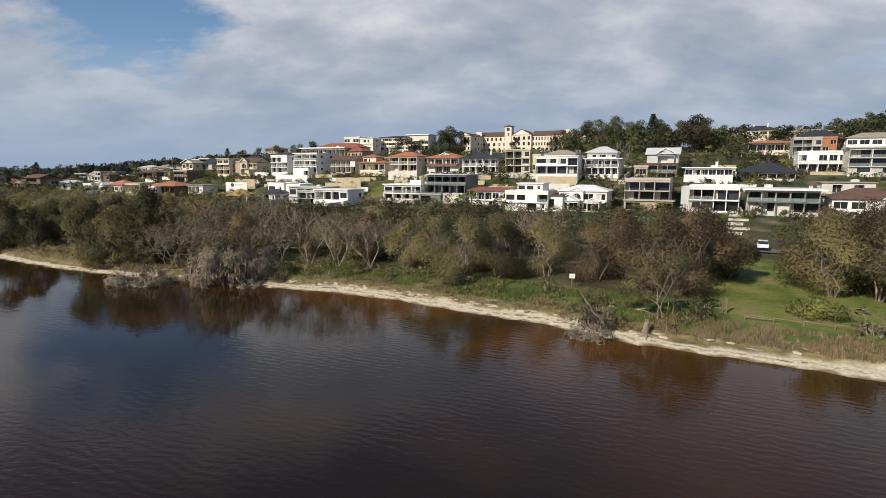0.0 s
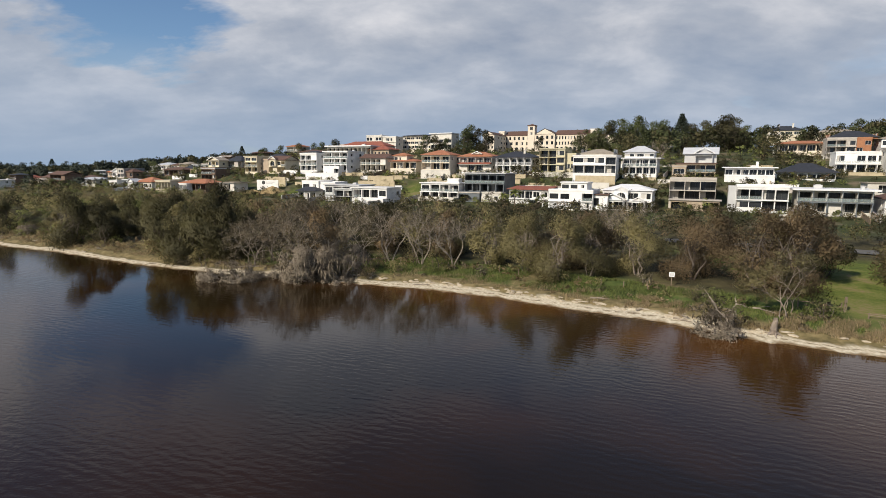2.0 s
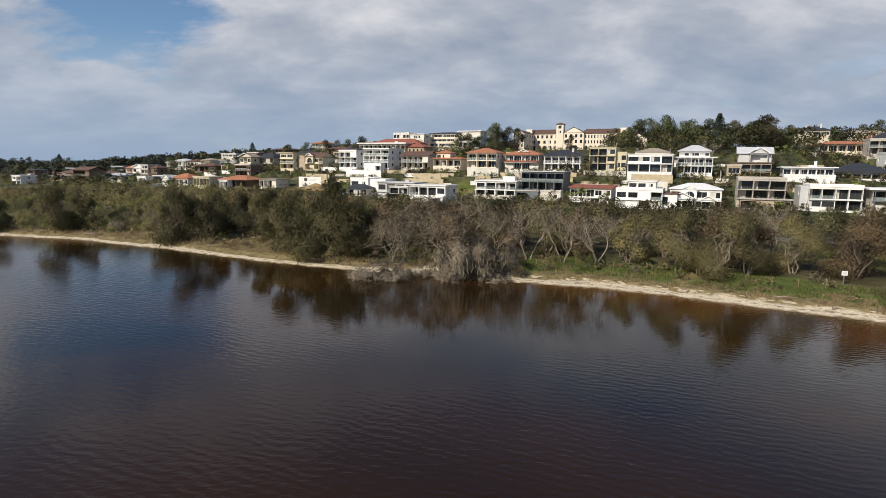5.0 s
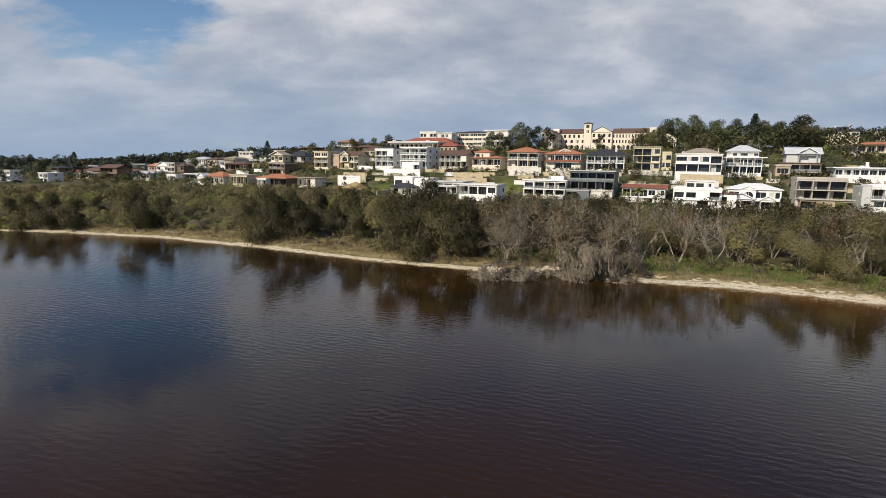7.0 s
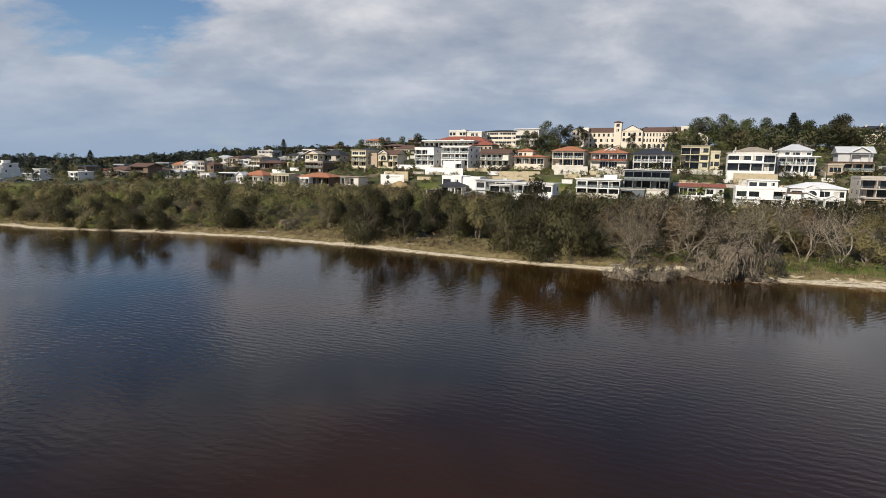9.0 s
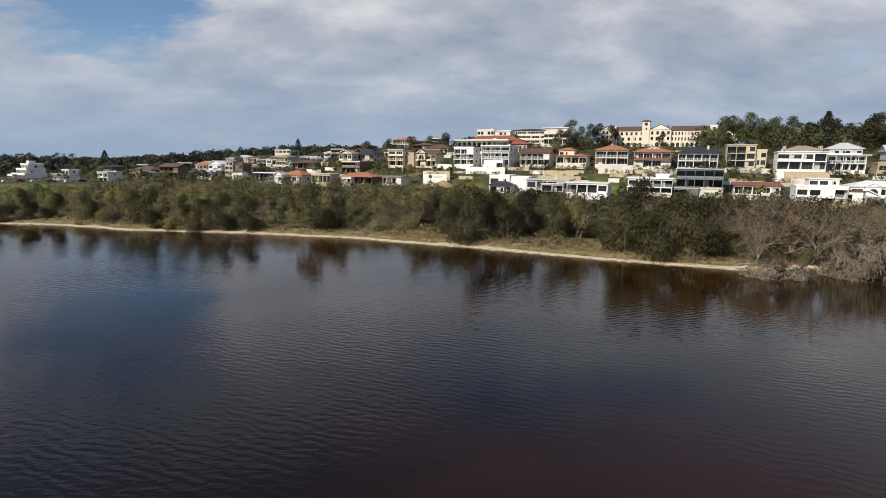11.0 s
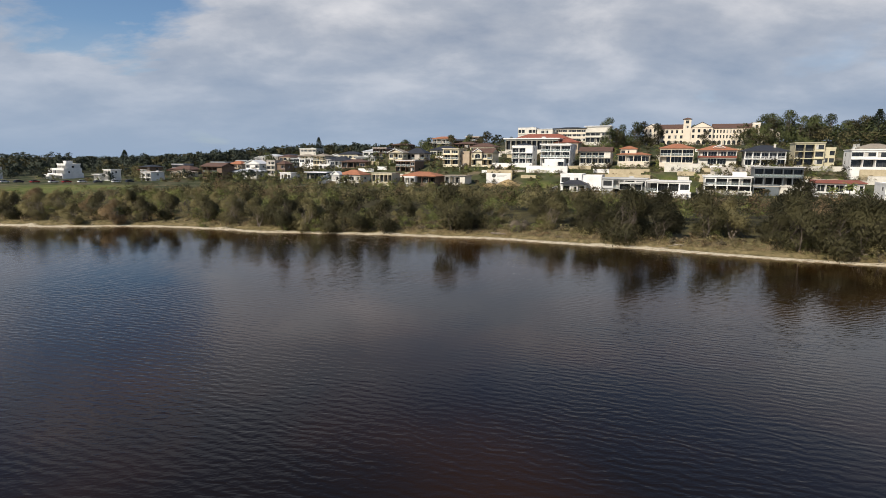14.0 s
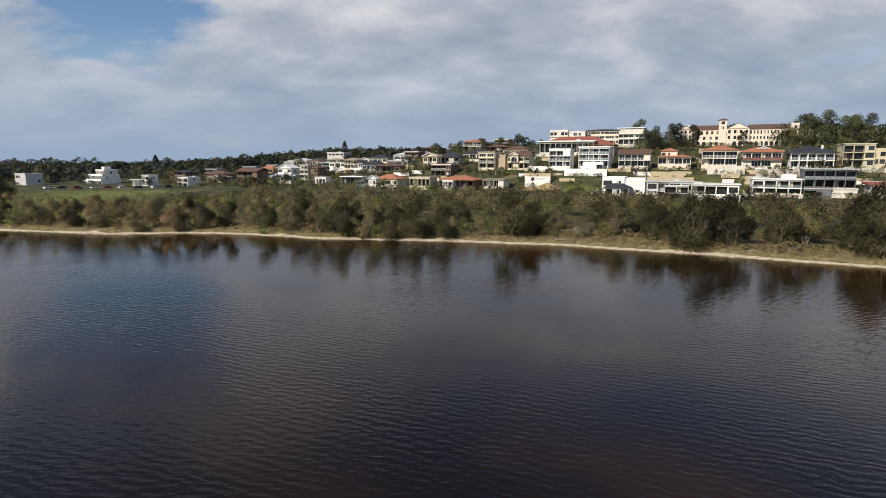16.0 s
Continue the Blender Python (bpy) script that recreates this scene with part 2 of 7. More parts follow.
def quads_mesh(name, verts, material, parent=None, normals=None):
    """One mesh object from an (n * 4, 3) array of loose quads; normals, one a quad, round off the shading of a clump."""
    n = len(verts) // 4
    if normals is not None:
        q = np.asarray(verts).reshape(n, 4, 3)
        turned = np.einsum("ij,ij->i", np.cross(q[:, 1] - q[:, 0], q[:, 3] - q[:, 0]), normals) < 0
        q[turned] = q[turned][:, ::-1]
        verts = q.reshape(-1, 3)
    me = bpy.data.meshes.new(name)
    me.vertices.add(n * 4)
    me.vertices.foreach_set("co", np.asarray(verts, dtype=np.float32).ravel())
    me.loops.add(n * 4)
    me.loops.foreach_set("vertex_index", np.arange(n * 4, dtype=np.int32))
    me.polygons.add(n)
    me.polygons.foreach_set("loop_start", np.arange(0, n * 4, 4, dtype=np.int32))
    me.update(calc_edges=True)
    if normals is not None:
        me.polygons.foreach_set("use_smooth", np.ones(n, dtype=bool))
        me.normals_split_custom_set_from_vertices(np.repeat(normals, 4, axis=0).astype(np.float32))
    me.materials.append(material)
    ob = new(name, me)
    ob.parent = parent
    return ob


# ---- the lie of the land ----
SHORE = [(-3000, 60), (-900, 120), (-500, 150), (-330, 140), (-250, 131), (-219, 124.8), (-205, 127.6), (-193, 127.2), (-181, 124), (-169, 119.2), (-152, 118), (-143, 116.8),
         (-117, 111.7), (-105, 106), (-93, 101.2), (-86, 97.5), (-68, 88.5), (-55, 83.6), (-48, 80.8), (-41, 80.2), (-29, 76.3), (-17, 73), (-7, 68.3), (0, 63.6), (7, 60.1),
         (12, 56.4), (17, 52.2), (22.6, 49.6), (28.4, 46.6), (34, 43.6), (50, 36), (100, 12), (300, -70), (3000, -900)]
SX, SY = [p[0] for p in SHORE], [p[1] for p in SHORE]
CA, SA = math.cos(radians(24)), math.sin(radians(24))


def shore(x):
    return float(np.interp(x, SX, SY)) + 0.35 * math.sin(x * 0.9) * math.sin(x * 0.23) + 0.2 * math.sin(x * 2.1)


def smooth(a, b, x):
    t = min(1, max(0, (x - a) / (b - a)))
    return t * t * (3 - 2 * t)


PV = [-60, 52, 70, 100, 140, 162, 178, 190, 203, 222, 245, 290, 330, 420, 700, 1500, 4000]
PZ = [1.6, 1.6, 1.8, 2.2, 3.2, 4.4, 5.6, 9.0, 13.6, 15.6, 20.5, 26.0, 27.6, 33.0, 30.0, 22.0, 12.0]


def ground(x, y):
    """Height of the ground above the water."""
    s = y - shore(x)
    u, v = x * CA - y * SA, x * SA + y * CA
    vv = v - 15 * smooth(-10, 25, u) * smooth(180, 210, v)
    land = float(np.interp(vv, PV, PZ))
    hill = 1 - 0.72 * smooth(-265, -345, u) * (1 - 0.45 * smooth(250, 420, v)) - 0.42 * smooth(-440, -680, u)
    land = 2.0 + (land - 2.0) * max(0.1, hill) if land > 2 else land
    land += 16 * smooth(30, 160, u) * smooth(290, 420, v)
    bank = float(np.interp(s, [-40, -8, -2, 0, 1.0, 2.6, 3.2, 6, 14], [-4, -1.6, -0.35, 0.0, 0.18, 0.38, 0.75, 1.1, 1.6]))
    z = min(bank, land) if s < 14 else land if s > 40 else 1.6 + (land - 1.6) * smooth(14, 40, s) if land > 1.6 else land
    rough = 0.10 if s > 4 else 0.03
    return z + rough * noise.noise((x * 0.4, y * 0.4, 0)) + (0.25 * noise.noise((x * 0.07, y * 0.07, 3)) if s > 10 else 0)


def build_ground():
    xs = [-3000, -2000, -1400, -1000, -800, -650, -550, -480, -420, -380, -340, -310, -285]
    xs += list(np.arange(-265, 62, 1.5)) + list(np.arange(64, 130, 4)) + [140, 155, 170, 190, 215, 245, 280, 330, 400, 500, 700, 1000, 1500, 2200, 3000]
    ss = [-60, -30, -15, -8, -4, -2, -1, -0.4, 0, 0.4, 0.8, 1.2, 1.6, 2, 2.4, 2.8, 3.2, 3.6, 4, 4.5, 5, 6, 7, 8, 9.5, 11, 13, 15]
    ss += list(np.arange(18, 130, 4)) + list(np.arange(130, 330, 8)) + [345, 365, 390, 420, 460, 520, 600, 700, 850, 1050, 1300, 1700, 2300, 3200, 4500]
    verts = [(x, shore(x) + s, ground(x, shore(x) + s)) for s in ss for x in xs]
    nx = len(xs)
    faces = [(j * nx + i, j * nx + i + 1, (j + 1) * nx + i + 1, (j + 1) * nx + i) for j in range(len(ss) - 1) for i in range(nx - 1)]
    me = bpy.data.meshes.new("ground")
    me.from_pydata(verts, [], faces)
    at = me.attributes.new("inland", "FLOAT", "POINT")
    at.data.foreach_set("value", [s + (0.7 + 0.9 * smooth(-40, -60, x) + 1.8 * noise.noise((x * 0.06, 2, 0)) + 1.1 * noise.noise((x * 0.21, 5, 0))) * smooth(0.5, 2.0, s) for s in ss for x in xs])
    lawn = me.attributes.new("lawn", "FLOAT", "POINT")
    lawn.data.foreach_set("value", [lawn_at(v[0], v[1]) for v in verts])
    for p in me.polygons:
        p.use_smooth = True
    return new("ground", me)


def lawn_at(x, y):
    """Where mown grass grows: a park lawn by the bank, and a reserve beside the inlet."""
    a = smooth(26, 31, x + 0.1 * (y - 55)) * smooth(8, 12, y - shore(x)) * (1 - smooth(98, 106, x * SA + y * CA))
    b = smooth(-262, -275, x) * smooth(182, 200, y) * (1 - smooth(268, 285, y)) * smooth(-345, -325, x)
    c = 0.9 * (1 - smooth(5, 9, math.hypot((x + 88) * 0.8, y - 231))) + 0.9 * (1 - smooth(4, 7, math.hypot(x + 34.5, (y - 215) * 0.5)))
    return max(a, b, c)


def ground_material():
    m = bpy.data.materials.new("ground_cover")
    m.use_nodes = True
    n, l = m.node_tree.nodes, m.node_tree.links
    p = n["Principled BSDF"]
    p.inputs["Roughness"].default_value, p.inputs["Specular IOR Level"].default_value = 0.95, 0.2
    geo = n.new("ShaderNodeNewGeometry")

    def nz(scale, detail=4):
        t = n.new("ShaderNodeTexNoise")
        t.inputs["Scale"].default_value, t.inputs["Detail"].default_value = scale, detail
        l.new(geo.outputs["Position"], t.inputs["Vector"])
        return t.outputs["Fac"]

    def ramp(src, stops):
        r = n.new("ShaderNodeValToRGB")
        e = r.color_ramp.elements
        while len(e) < len(stops):
            e.new(0.5)
        for k, (q, c) in enumerate(stops):
            e[k].position, e[k].color = q, (*c, 1)
        l.new(src, r.inputs[0])
        return r.outputs[0]

    def mix(f, a, b):
        q = n.new("ShaderNodeMix")
        q.data_type = "RGBA"
        l.new(f, q.inputs["Factor"])
        l.new(a, q.inputs["A"])
        l.new(b, q.inputs["B"])
        return q.outputs["Result"]

    def step(src, a, b):
        q = n.new("ShaderNodeMapRange")
        q.inputs["From Min"].default_value, q.inputs["From Max"].default_value = a, b
        l.new(src, q.inputs["Value"])
        return q.outputs[0]

    def op(kind, a, b):
        q = n.new("ShaderNodeMath")
        q.operation = kind
        for k, v in ((0, a), (1, b)):
            if isinstance(v, (int, float)):
                q.inputs[k].default_value = v
            else:
                l.new(v, q.inputs[k])
        return q.outputs[0]

    at, lw = n.new("ShaderNodeAttribute"), n.new("ShaderNodeAttribute")
    at.attribute_name, lw.attribute_name = "inland", "lawn"
    wob = op("ADD", at.outputs["Fac"], op("MULTIPLY", op("SUBTRACT", nz(0.6), 0.5), 2.2))
    sep = n.new("ShaderNodeSeparateXYZ")
    l.new(geo.outputs["Position"], sep.inputs[0])
    east = sep.outputs["X"]
    sand = ramp(nz(3.5, 6), [(0.3, (0.42, 0.35, 0.24)), (0.55, (0.58, 0.51, 0.38)), (0.75, (0.68, 0.62, 0.50))])
    wet = ramp(nz(2.0), [(0.3, (0.16, 0.11, 0.06)), (0.7, (0.26, 0.19, 0.11))])
    wrack = ramp(nz(5.0, 6), [(0.35, (0.10, 0.075, 0.045)), (0.65, (0.34, 0.27, 0.17))])
    dry = ramp(nz(1.2, 6), [(0.3, (0.085, 0.072, 0.033)), (0.5, (0.165, 0.132, 0.062)), (0.72, (0.27, 0.21, 0.11))])
    green = ramp(nz(0.5, 6), [(0.3, (0.052, 0.076, 0.020)), (0.5, (0.088, 0.120, 0.029)), (0.72, (0.16, 0.145, 0.058))])
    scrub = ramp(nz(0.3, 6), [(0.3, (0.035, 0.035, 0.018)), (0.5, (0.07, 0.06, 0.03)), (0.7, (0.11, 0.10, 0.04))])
    town = ramp(nz(0.12, 6), [(0.3, (0.035, 0.045, 0.018)), (0.52, (0.06, 0.068, 0.028)), (0.64, (0.14, 0.115, 0.07)), (0.78, (0.24, 0.19, 0.13))])
    mown = ramp(op("ADD", op("MULTIPLY", nz(0.22, 5), 0.65), op("MULTIPLY", nz(1.8, 5), 0.35)), [(0.36, (0.065, 0.090, 0.018)), (0.46, (0.110, 0.138, 0.026)), (0.55, (0.165, 0.170, 0.048)), (0.66, (0.23, 0.170, 0.090))])
    c = mix(step(wob, 0.1, 0.7), wet, sand)
    line = op("MULTIPLY", step(wob, 1.2, 1.6), op("SUBTRACT", 1.0, step(wob, 1.8, 2.3)))
    c = mix(op("MULTIPLY", line, step(nz(1.6, 5), 0.45, 0.6)), c, wrack)
    c = mix(step(wob, 2.8, 3.6), c, dry)
    c = mix(op("MULTIPLY", step(east, -75, -35), op("MULTIPLY", step(wob, 5.2, 6.6), step(nz(0.11, 4), 0.33, 0.45))), c, green)
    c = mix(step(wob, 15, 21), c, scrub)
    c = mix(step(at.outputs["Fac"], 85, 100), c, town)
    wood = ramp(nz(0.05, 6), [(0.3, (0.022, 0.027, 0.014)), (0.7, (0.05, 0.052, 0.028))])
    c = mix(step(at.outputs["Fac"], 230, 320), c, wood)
    c = mix(lw.outputs["Fac"], c, mown)
    l.new(c, p.inputs["Base Color"])
    bp = n.new("ShaderNodeBump")
    bp.inputs["Strength"].default_value, bp.inputs["Distance"].default_value = 0.6, 0.12
    l.new(nz(6.0, 6), bp.inputs["Height"])
    l.new(bp.outputs[0], p.inputs["Normal"])
    return m


gr = build_ground()
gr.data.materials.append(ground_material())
tagged(gr, "sandy lake bank rising to a grassed and built-up hillside", "ground", kind="structure")


def water_material():
    m = bpy.data.materials.new("tannin_water")
    m.use_nodes = True
    n, l = m.node_tree.nodes, m.node_tree.links
    p = n["Principled BSDF"]
    p.inputs["Roughness"].default_value, p.inputs["IOR"].default_value = 0.03, 1.33
    geo, at = n.new("ShaderNodeNewGeometry"), n.new("ShaderNodeAttribute")
    at.attribute_name = "offshore"

    def nz(scale, detail, stretch=(1, 1, 1), turn=0.0, dist=0.0):
        mp, t = n.new("ShaderNodeMapping"), n.new("ShaderNodeTexNoise")
        mp.inputs["Scale"].default_value, mp.inputs["Rotation"].default_value = stretch, (0, 0, turn)
        l.new(geo.outputs["Position"], mp.inputs[0])
        l.new(mp.outputs[0], t.inputs["Vector"])
        t.inputs["Scale"].default_value, t.inputs["Detail"].default_value, t.inputs["Distortion"].default_value = scale, detail, dist
        return t.outputs["Fac"]

    r = n.new("ShaderNodeValToRGB")
    e = r.color_ramp.elements
    e.new(0.5)
    for k, (q, c) in enumerate(((0.0, (0.052, 0.0245, 0.0068)), (0.25, (0.027, 0.0142, 0.0038)), (1.0, (0.0138, 0.0070, 0.0022)))):
        e[k].position, e[k].color = q, (*c, 1)
    mr = n.new("ShaderNodeMapRange")
    mr.inputs["From Max"].default_value = 55
    l.new(at.outputs["Fac"], mr.inputs["Value"])
    l.new(mr.outputs[0], r.inputs[0])
    pat = n.new("ShaderNodeValToRGB")
    pat.color_ramp.elements[0].position, pat.color_ramp.elements[1].position = 0.44, 0.66
    pat.color_ramp.elements[0].color, pat.color_ramp.elements[1].color = (0.65, 0.7, 0.8, 1), (2.1, 1.75, 1.4, 1)
    l.new(nz(0.028, 3, (1, 1.4, 1), 0.3, 0.5), pat.inputs[0])
    mul = n.new("ShaderNodeMix")
    mul.data_type, mul.blend_type = "RGBA", "MULTIPLY"
    mul.inputs["Factor"].default_value = 1.0
    l.new(r.outputs[0], mul.inputs["A"])
    l.new(pat.outputs[0], mul.inputs["B"])
    l.new(mul.outputs["Result"], p.inputs["Base Color"])
    # ripples: a main train of wavelets, and fine cat's-paws that come and go
    h1, h2 = nz(1.5, 2, (0.6, 1.35, 1), radians(18), 0.4), nz(4.2, 2, (0.7, 1.3, 1), radians(10), 0.2)
    calm = n.new("ShaderNodeMapRange")
    l.new(nz(0.03, 3), calm.inputs["Value"])
    calm.inputs["From Min"].default_value, calm.inputs["From Max"].default_value = 0.38, 0.60
    calm.inputs["To Min"].default_value, calm.inputs["To Max"].default_value = 0.12, 0.68
    sep, breeze, chop = n.new("ShaderNodeSeparateXYZ"), n.new("ShaderNodeMapRange"), n.new("ShaderNodeMath")
    l.new(geo.outputs["Position"], sep.inputs[0])
    l.new(sep.outputs["X"], breeze.inputs["Value"])
    for key, q in (("From Min", -70), ("From Max", -170), ("To Min", 1.0), ("To Max", 1.9)):
        breeze.inputs[key].default_value = q
    chop.operation = "MULTIPLY"
    l.new(calm.outputs[0], chop.inputs[0])
    l.new(breeze.outputs[0], chop.inputs[1])
    mp, wv = n.new("ShaderNodeMapping"), n.new("ShaderNodeTexWave")
    mp.inputs["Rotation"].default_value = (0, 0, radians(22))
    l.new(geo.outputs["Position"], mp.inputs[0])
    l.new(mp.outputs[0], wv.inputs["Vector"])
    wv.bands_direction = "Y"
    for key, q in (("Scale", 0.42), ("Distortion", 7.0), ("Detail", 2.0), ("Detail Scale", 1.1), ("Detail Roughness", 0.5)):
        wv.inputs[key].default_value = q
    crest = n.new("ShaderNodeMath")
    crest.operation = "MULTIPLY_ADD"
    l.new(wv.outputs["Fac"], crest.inputs[0])
    crest.inputs[1].default_value = 0.28
    l.new(h1, crest.inputs[2])
    ad = n.new("ShaderNodeMath")
    ad.operation = "MULTIPLY_ADD"
    l.new(h2, ad.inputs[0])
    ad.inputs[1].default_value = 0.24
    l.new(crest.outputs[0], ad.inputs[2])
    bp = n.new("ShaderNodeBump")
    bp.inputs["Distance"].default_value = 0.029
    l.new(chop.outputs[0], bp.inputs["Strength"])
    l.new(ad.outputs[0], bp.inputs["Height"])
    l.new(bp.outputs[0], p.inputs["Normal"])
    return m


def build_water():
    xs = [-3000, -1500, -900, -600, -450] + list(np.arange(-380, 140, 4)) + [170, 220, 300, 450, 700, 1200, 2000, 3000]
    ds = [-3, 0, 1, 2, 3, 5, 7, 10, 14, 20, 28, 40, 60, 90, 140, 250, 500, 1000, 2000, 3500]
    verts = [(x, shore(x) - d, 0) for d in ds for x in xs]
    nx = len(xs)
    faces = [(j * nx + i, (j + 1) * nx + i, (j + 1) * nx + i + 1, j * nx + i + 1) for j in range(len(ds) - 1) for i in range(nx - 1)]
    me = bpy.data.meshes.new("water")
    me.from_pydata(verts, [], faces)
    me.attributes.new("offshore", "FLOAT", "POINT").data.foreach_set("value", [max(0.0, d) * (2.6 - 2.0 * smooth(-80, 5, x)) + 10 * (1 - smooth(-80, -20, x)) * (d > 0) for d in ds for x in xs])
    me.materials.append(water_material())
    return tagged(new("water", me), "dark tea-brown rippled lake water", "water", kind="structure")


build_water()


# ---- houses ----
def wall_panel(bm, o, ux, w, h, holes, base=5.0):
    """A wall face from o along the unit vector ux, h high, with recessed openings (x0, x1, z0, z1, depth)."""
    o, ux = Vector(o), Vector(ux)
    inn = Vector((-ux.y, ux.x, 0))

    def at(x, z, d=0.0):
        return o + ux * x + inn * d + Vector((0, 0, z))

    xs = sorted({0.0, w, *[k for q in holes for k in q[:2]]})
    zs = sorted({-base, 0.0, h, *[k for q in holes for k in q[2:4]]})
    for a, b in zip(xs, xs[1:]):
        for c, d in zip(zs, zs[1:]):
            mx, mz = (a + b) / 2, (c + d) / 2
            if not any(q[0] < mx < q[1] and q[2] < mz < q[3] for q in holes):
                quad(bm, at(a, c), at(b, c), at(b, d), at(a, d))
    for a, b, c, d, r in holes:
        quad(bm, at(a, c), at(a, c, r), at(a, d, r), at(a, d))
        quad(bm, at(b, c, r), at(b, c), at(b, d), at(b, d, r))
        quad(bm, at(a, c), at(b, c), at(b, c, r), at(a, c, r))
        quad(bm, at(a, d, r), at(b, d, r), at(b, d), at(a, d))


def window(o, ux, hole, parent, trim, rng, arch=False):
    """Glazing at the back of an opening: frame with mullions, and its panes."""
    a, b, c, d, r = hole
    o, ux = Vector(o), Vector(ux)
    inn = Vector((-ux.y, ux.x, 0))
    m = Matrix((ux.to_4d(), inn.to_4d(), (0, 0, 1, 0), (0, 0, 0, 1))).transposed()
    m.translation = o + inn * r
    bm = bmesh.new()
    n = max(1, round((b - a) / 1.3))
    f = 0.06
    xs, zs = [a], [c, c + f, d - f, d]
    for k in range(n + 1):
        x = a + (b - a) * k / n
        xs += [x + f] if k == 0 else [x - f, x] if k == n else [x - f / 2, x + f / 2]
    grid = [[bm.verts.new((x, -0.08, z)) for z in zs] for x in xs]
    for i in range(len(xs) - 1):
        for j in range(3):
            if i % 2 == 0 or j != 1:
                bm.faces.new((grid[i][j], grid[i + 1][j], grid[i + 1][j + 1], grid[i][j + 1]))
    ex = bmesh.ops.extrude_face_region(bm, geom=bm.faces[:])
    bmesh.ops.translate(bm, vec=(0, 0.1, 0), verts=[v for v in ex["geom"] if isinstance(v, bmesh.types.BMVert)])
    fr = part("window", bm, trim, parent)
    fr.matrix_basis = m
    bm = bmesh.new()
    quad(bm, (a, 0, c), (b, 0, c), (b, 0, d), (a, 0, d))
    part("pane", bm, M["glass"], fr)
    if rng.random() < 0.3:
        bm = bmesh.new()
        q = rng.uniform(0.25, 0.6)
        box(bm, a + f, a + f + (b - a - 2 * f) * q, -0.035, -0.01, c + f, d - f)
        part("blind", bm, M["curtain"], fr)
    if arch:
        bm = bmesh.new()
        rad, cx = (b - a) / 2, (a + b) / 2
        zc = d - rad
        for sx in (-1, 1):
            for k in range(4):
                t0, t1 = math.pi / 2 * k / 4, math.pi / 2 * (k + 1) / 4
                p0, p1 = (cx + sx * rad * math.cos(t0), zc + rad * math.sin(t0)), (cx + sx * rad * math.cos(t1), zc + rad * math.sin(t1))
                edge = cx + sx * rad
                for y in (-r + 0.003, -0.1):
                    quad(bm, (p0[0], y, p0[1]), (p1[0], y, p1[1]), (edge if k < 3 else p1[0], y, p1[1] if k < 3 else d), (edge, y, p0[1]))
                quad(bm, (p0[0], -r + 0.003, p0[1]), (p1[0], -r + 0.003, p1[1]), (p1[0], -0.1, p1[1]), (p0[0], -0.1, p0[1]))
                if k == 3:
                    for y in (-r + 0.003, -0.1):
                        quad(bm, (p1[0], y, d), (edge, y, d), (edge, y, p0[1]), (edge, y, p0[1] + 0.001))
        part("arch_head", bm, parent["wall_mat"] and M[parent["wall_mat"]], fr)
    return fr


def railing(x0, x1, y, z, parent, glassy, trim, sides=0.0):
    bm = bmesh.new()
    box(bm, x0, x1, y, y + 0.07, z + 0.98, z + 1.05)
    n = max(1, round((x1 - x0) / 1.5))
    for k in range(n + 1):
        x = x0 + (x1 - x0 - 0.05) * k / n
        box(bm, x, x + 0.05, y + 0.01, y + 0.06, z, z + 0.98)
    if not glassy:
        for q in (0.2, 0.4, 0.6, 0.8):
            box(bm, x0, x1, y + 0.02, y + 0.05, z + q, z + q + 0.035)
    if sides:
        for x in (x0, x1 - 0.05):
            box(bm, x, x + 0.05, y + 0.07, y + sides, z + 0.98, z + 1.05)
    rail = part("railing", bm, trim, parent)
    if glassy:
        bm = bmesh.new()
        box(bm, x0 + 0.02, x1 - 0.02, y + 0.03, y + 0.042, z + 0.08, z + 0.98)
        part("glass_panel", bm, M["greenglass"], rail)


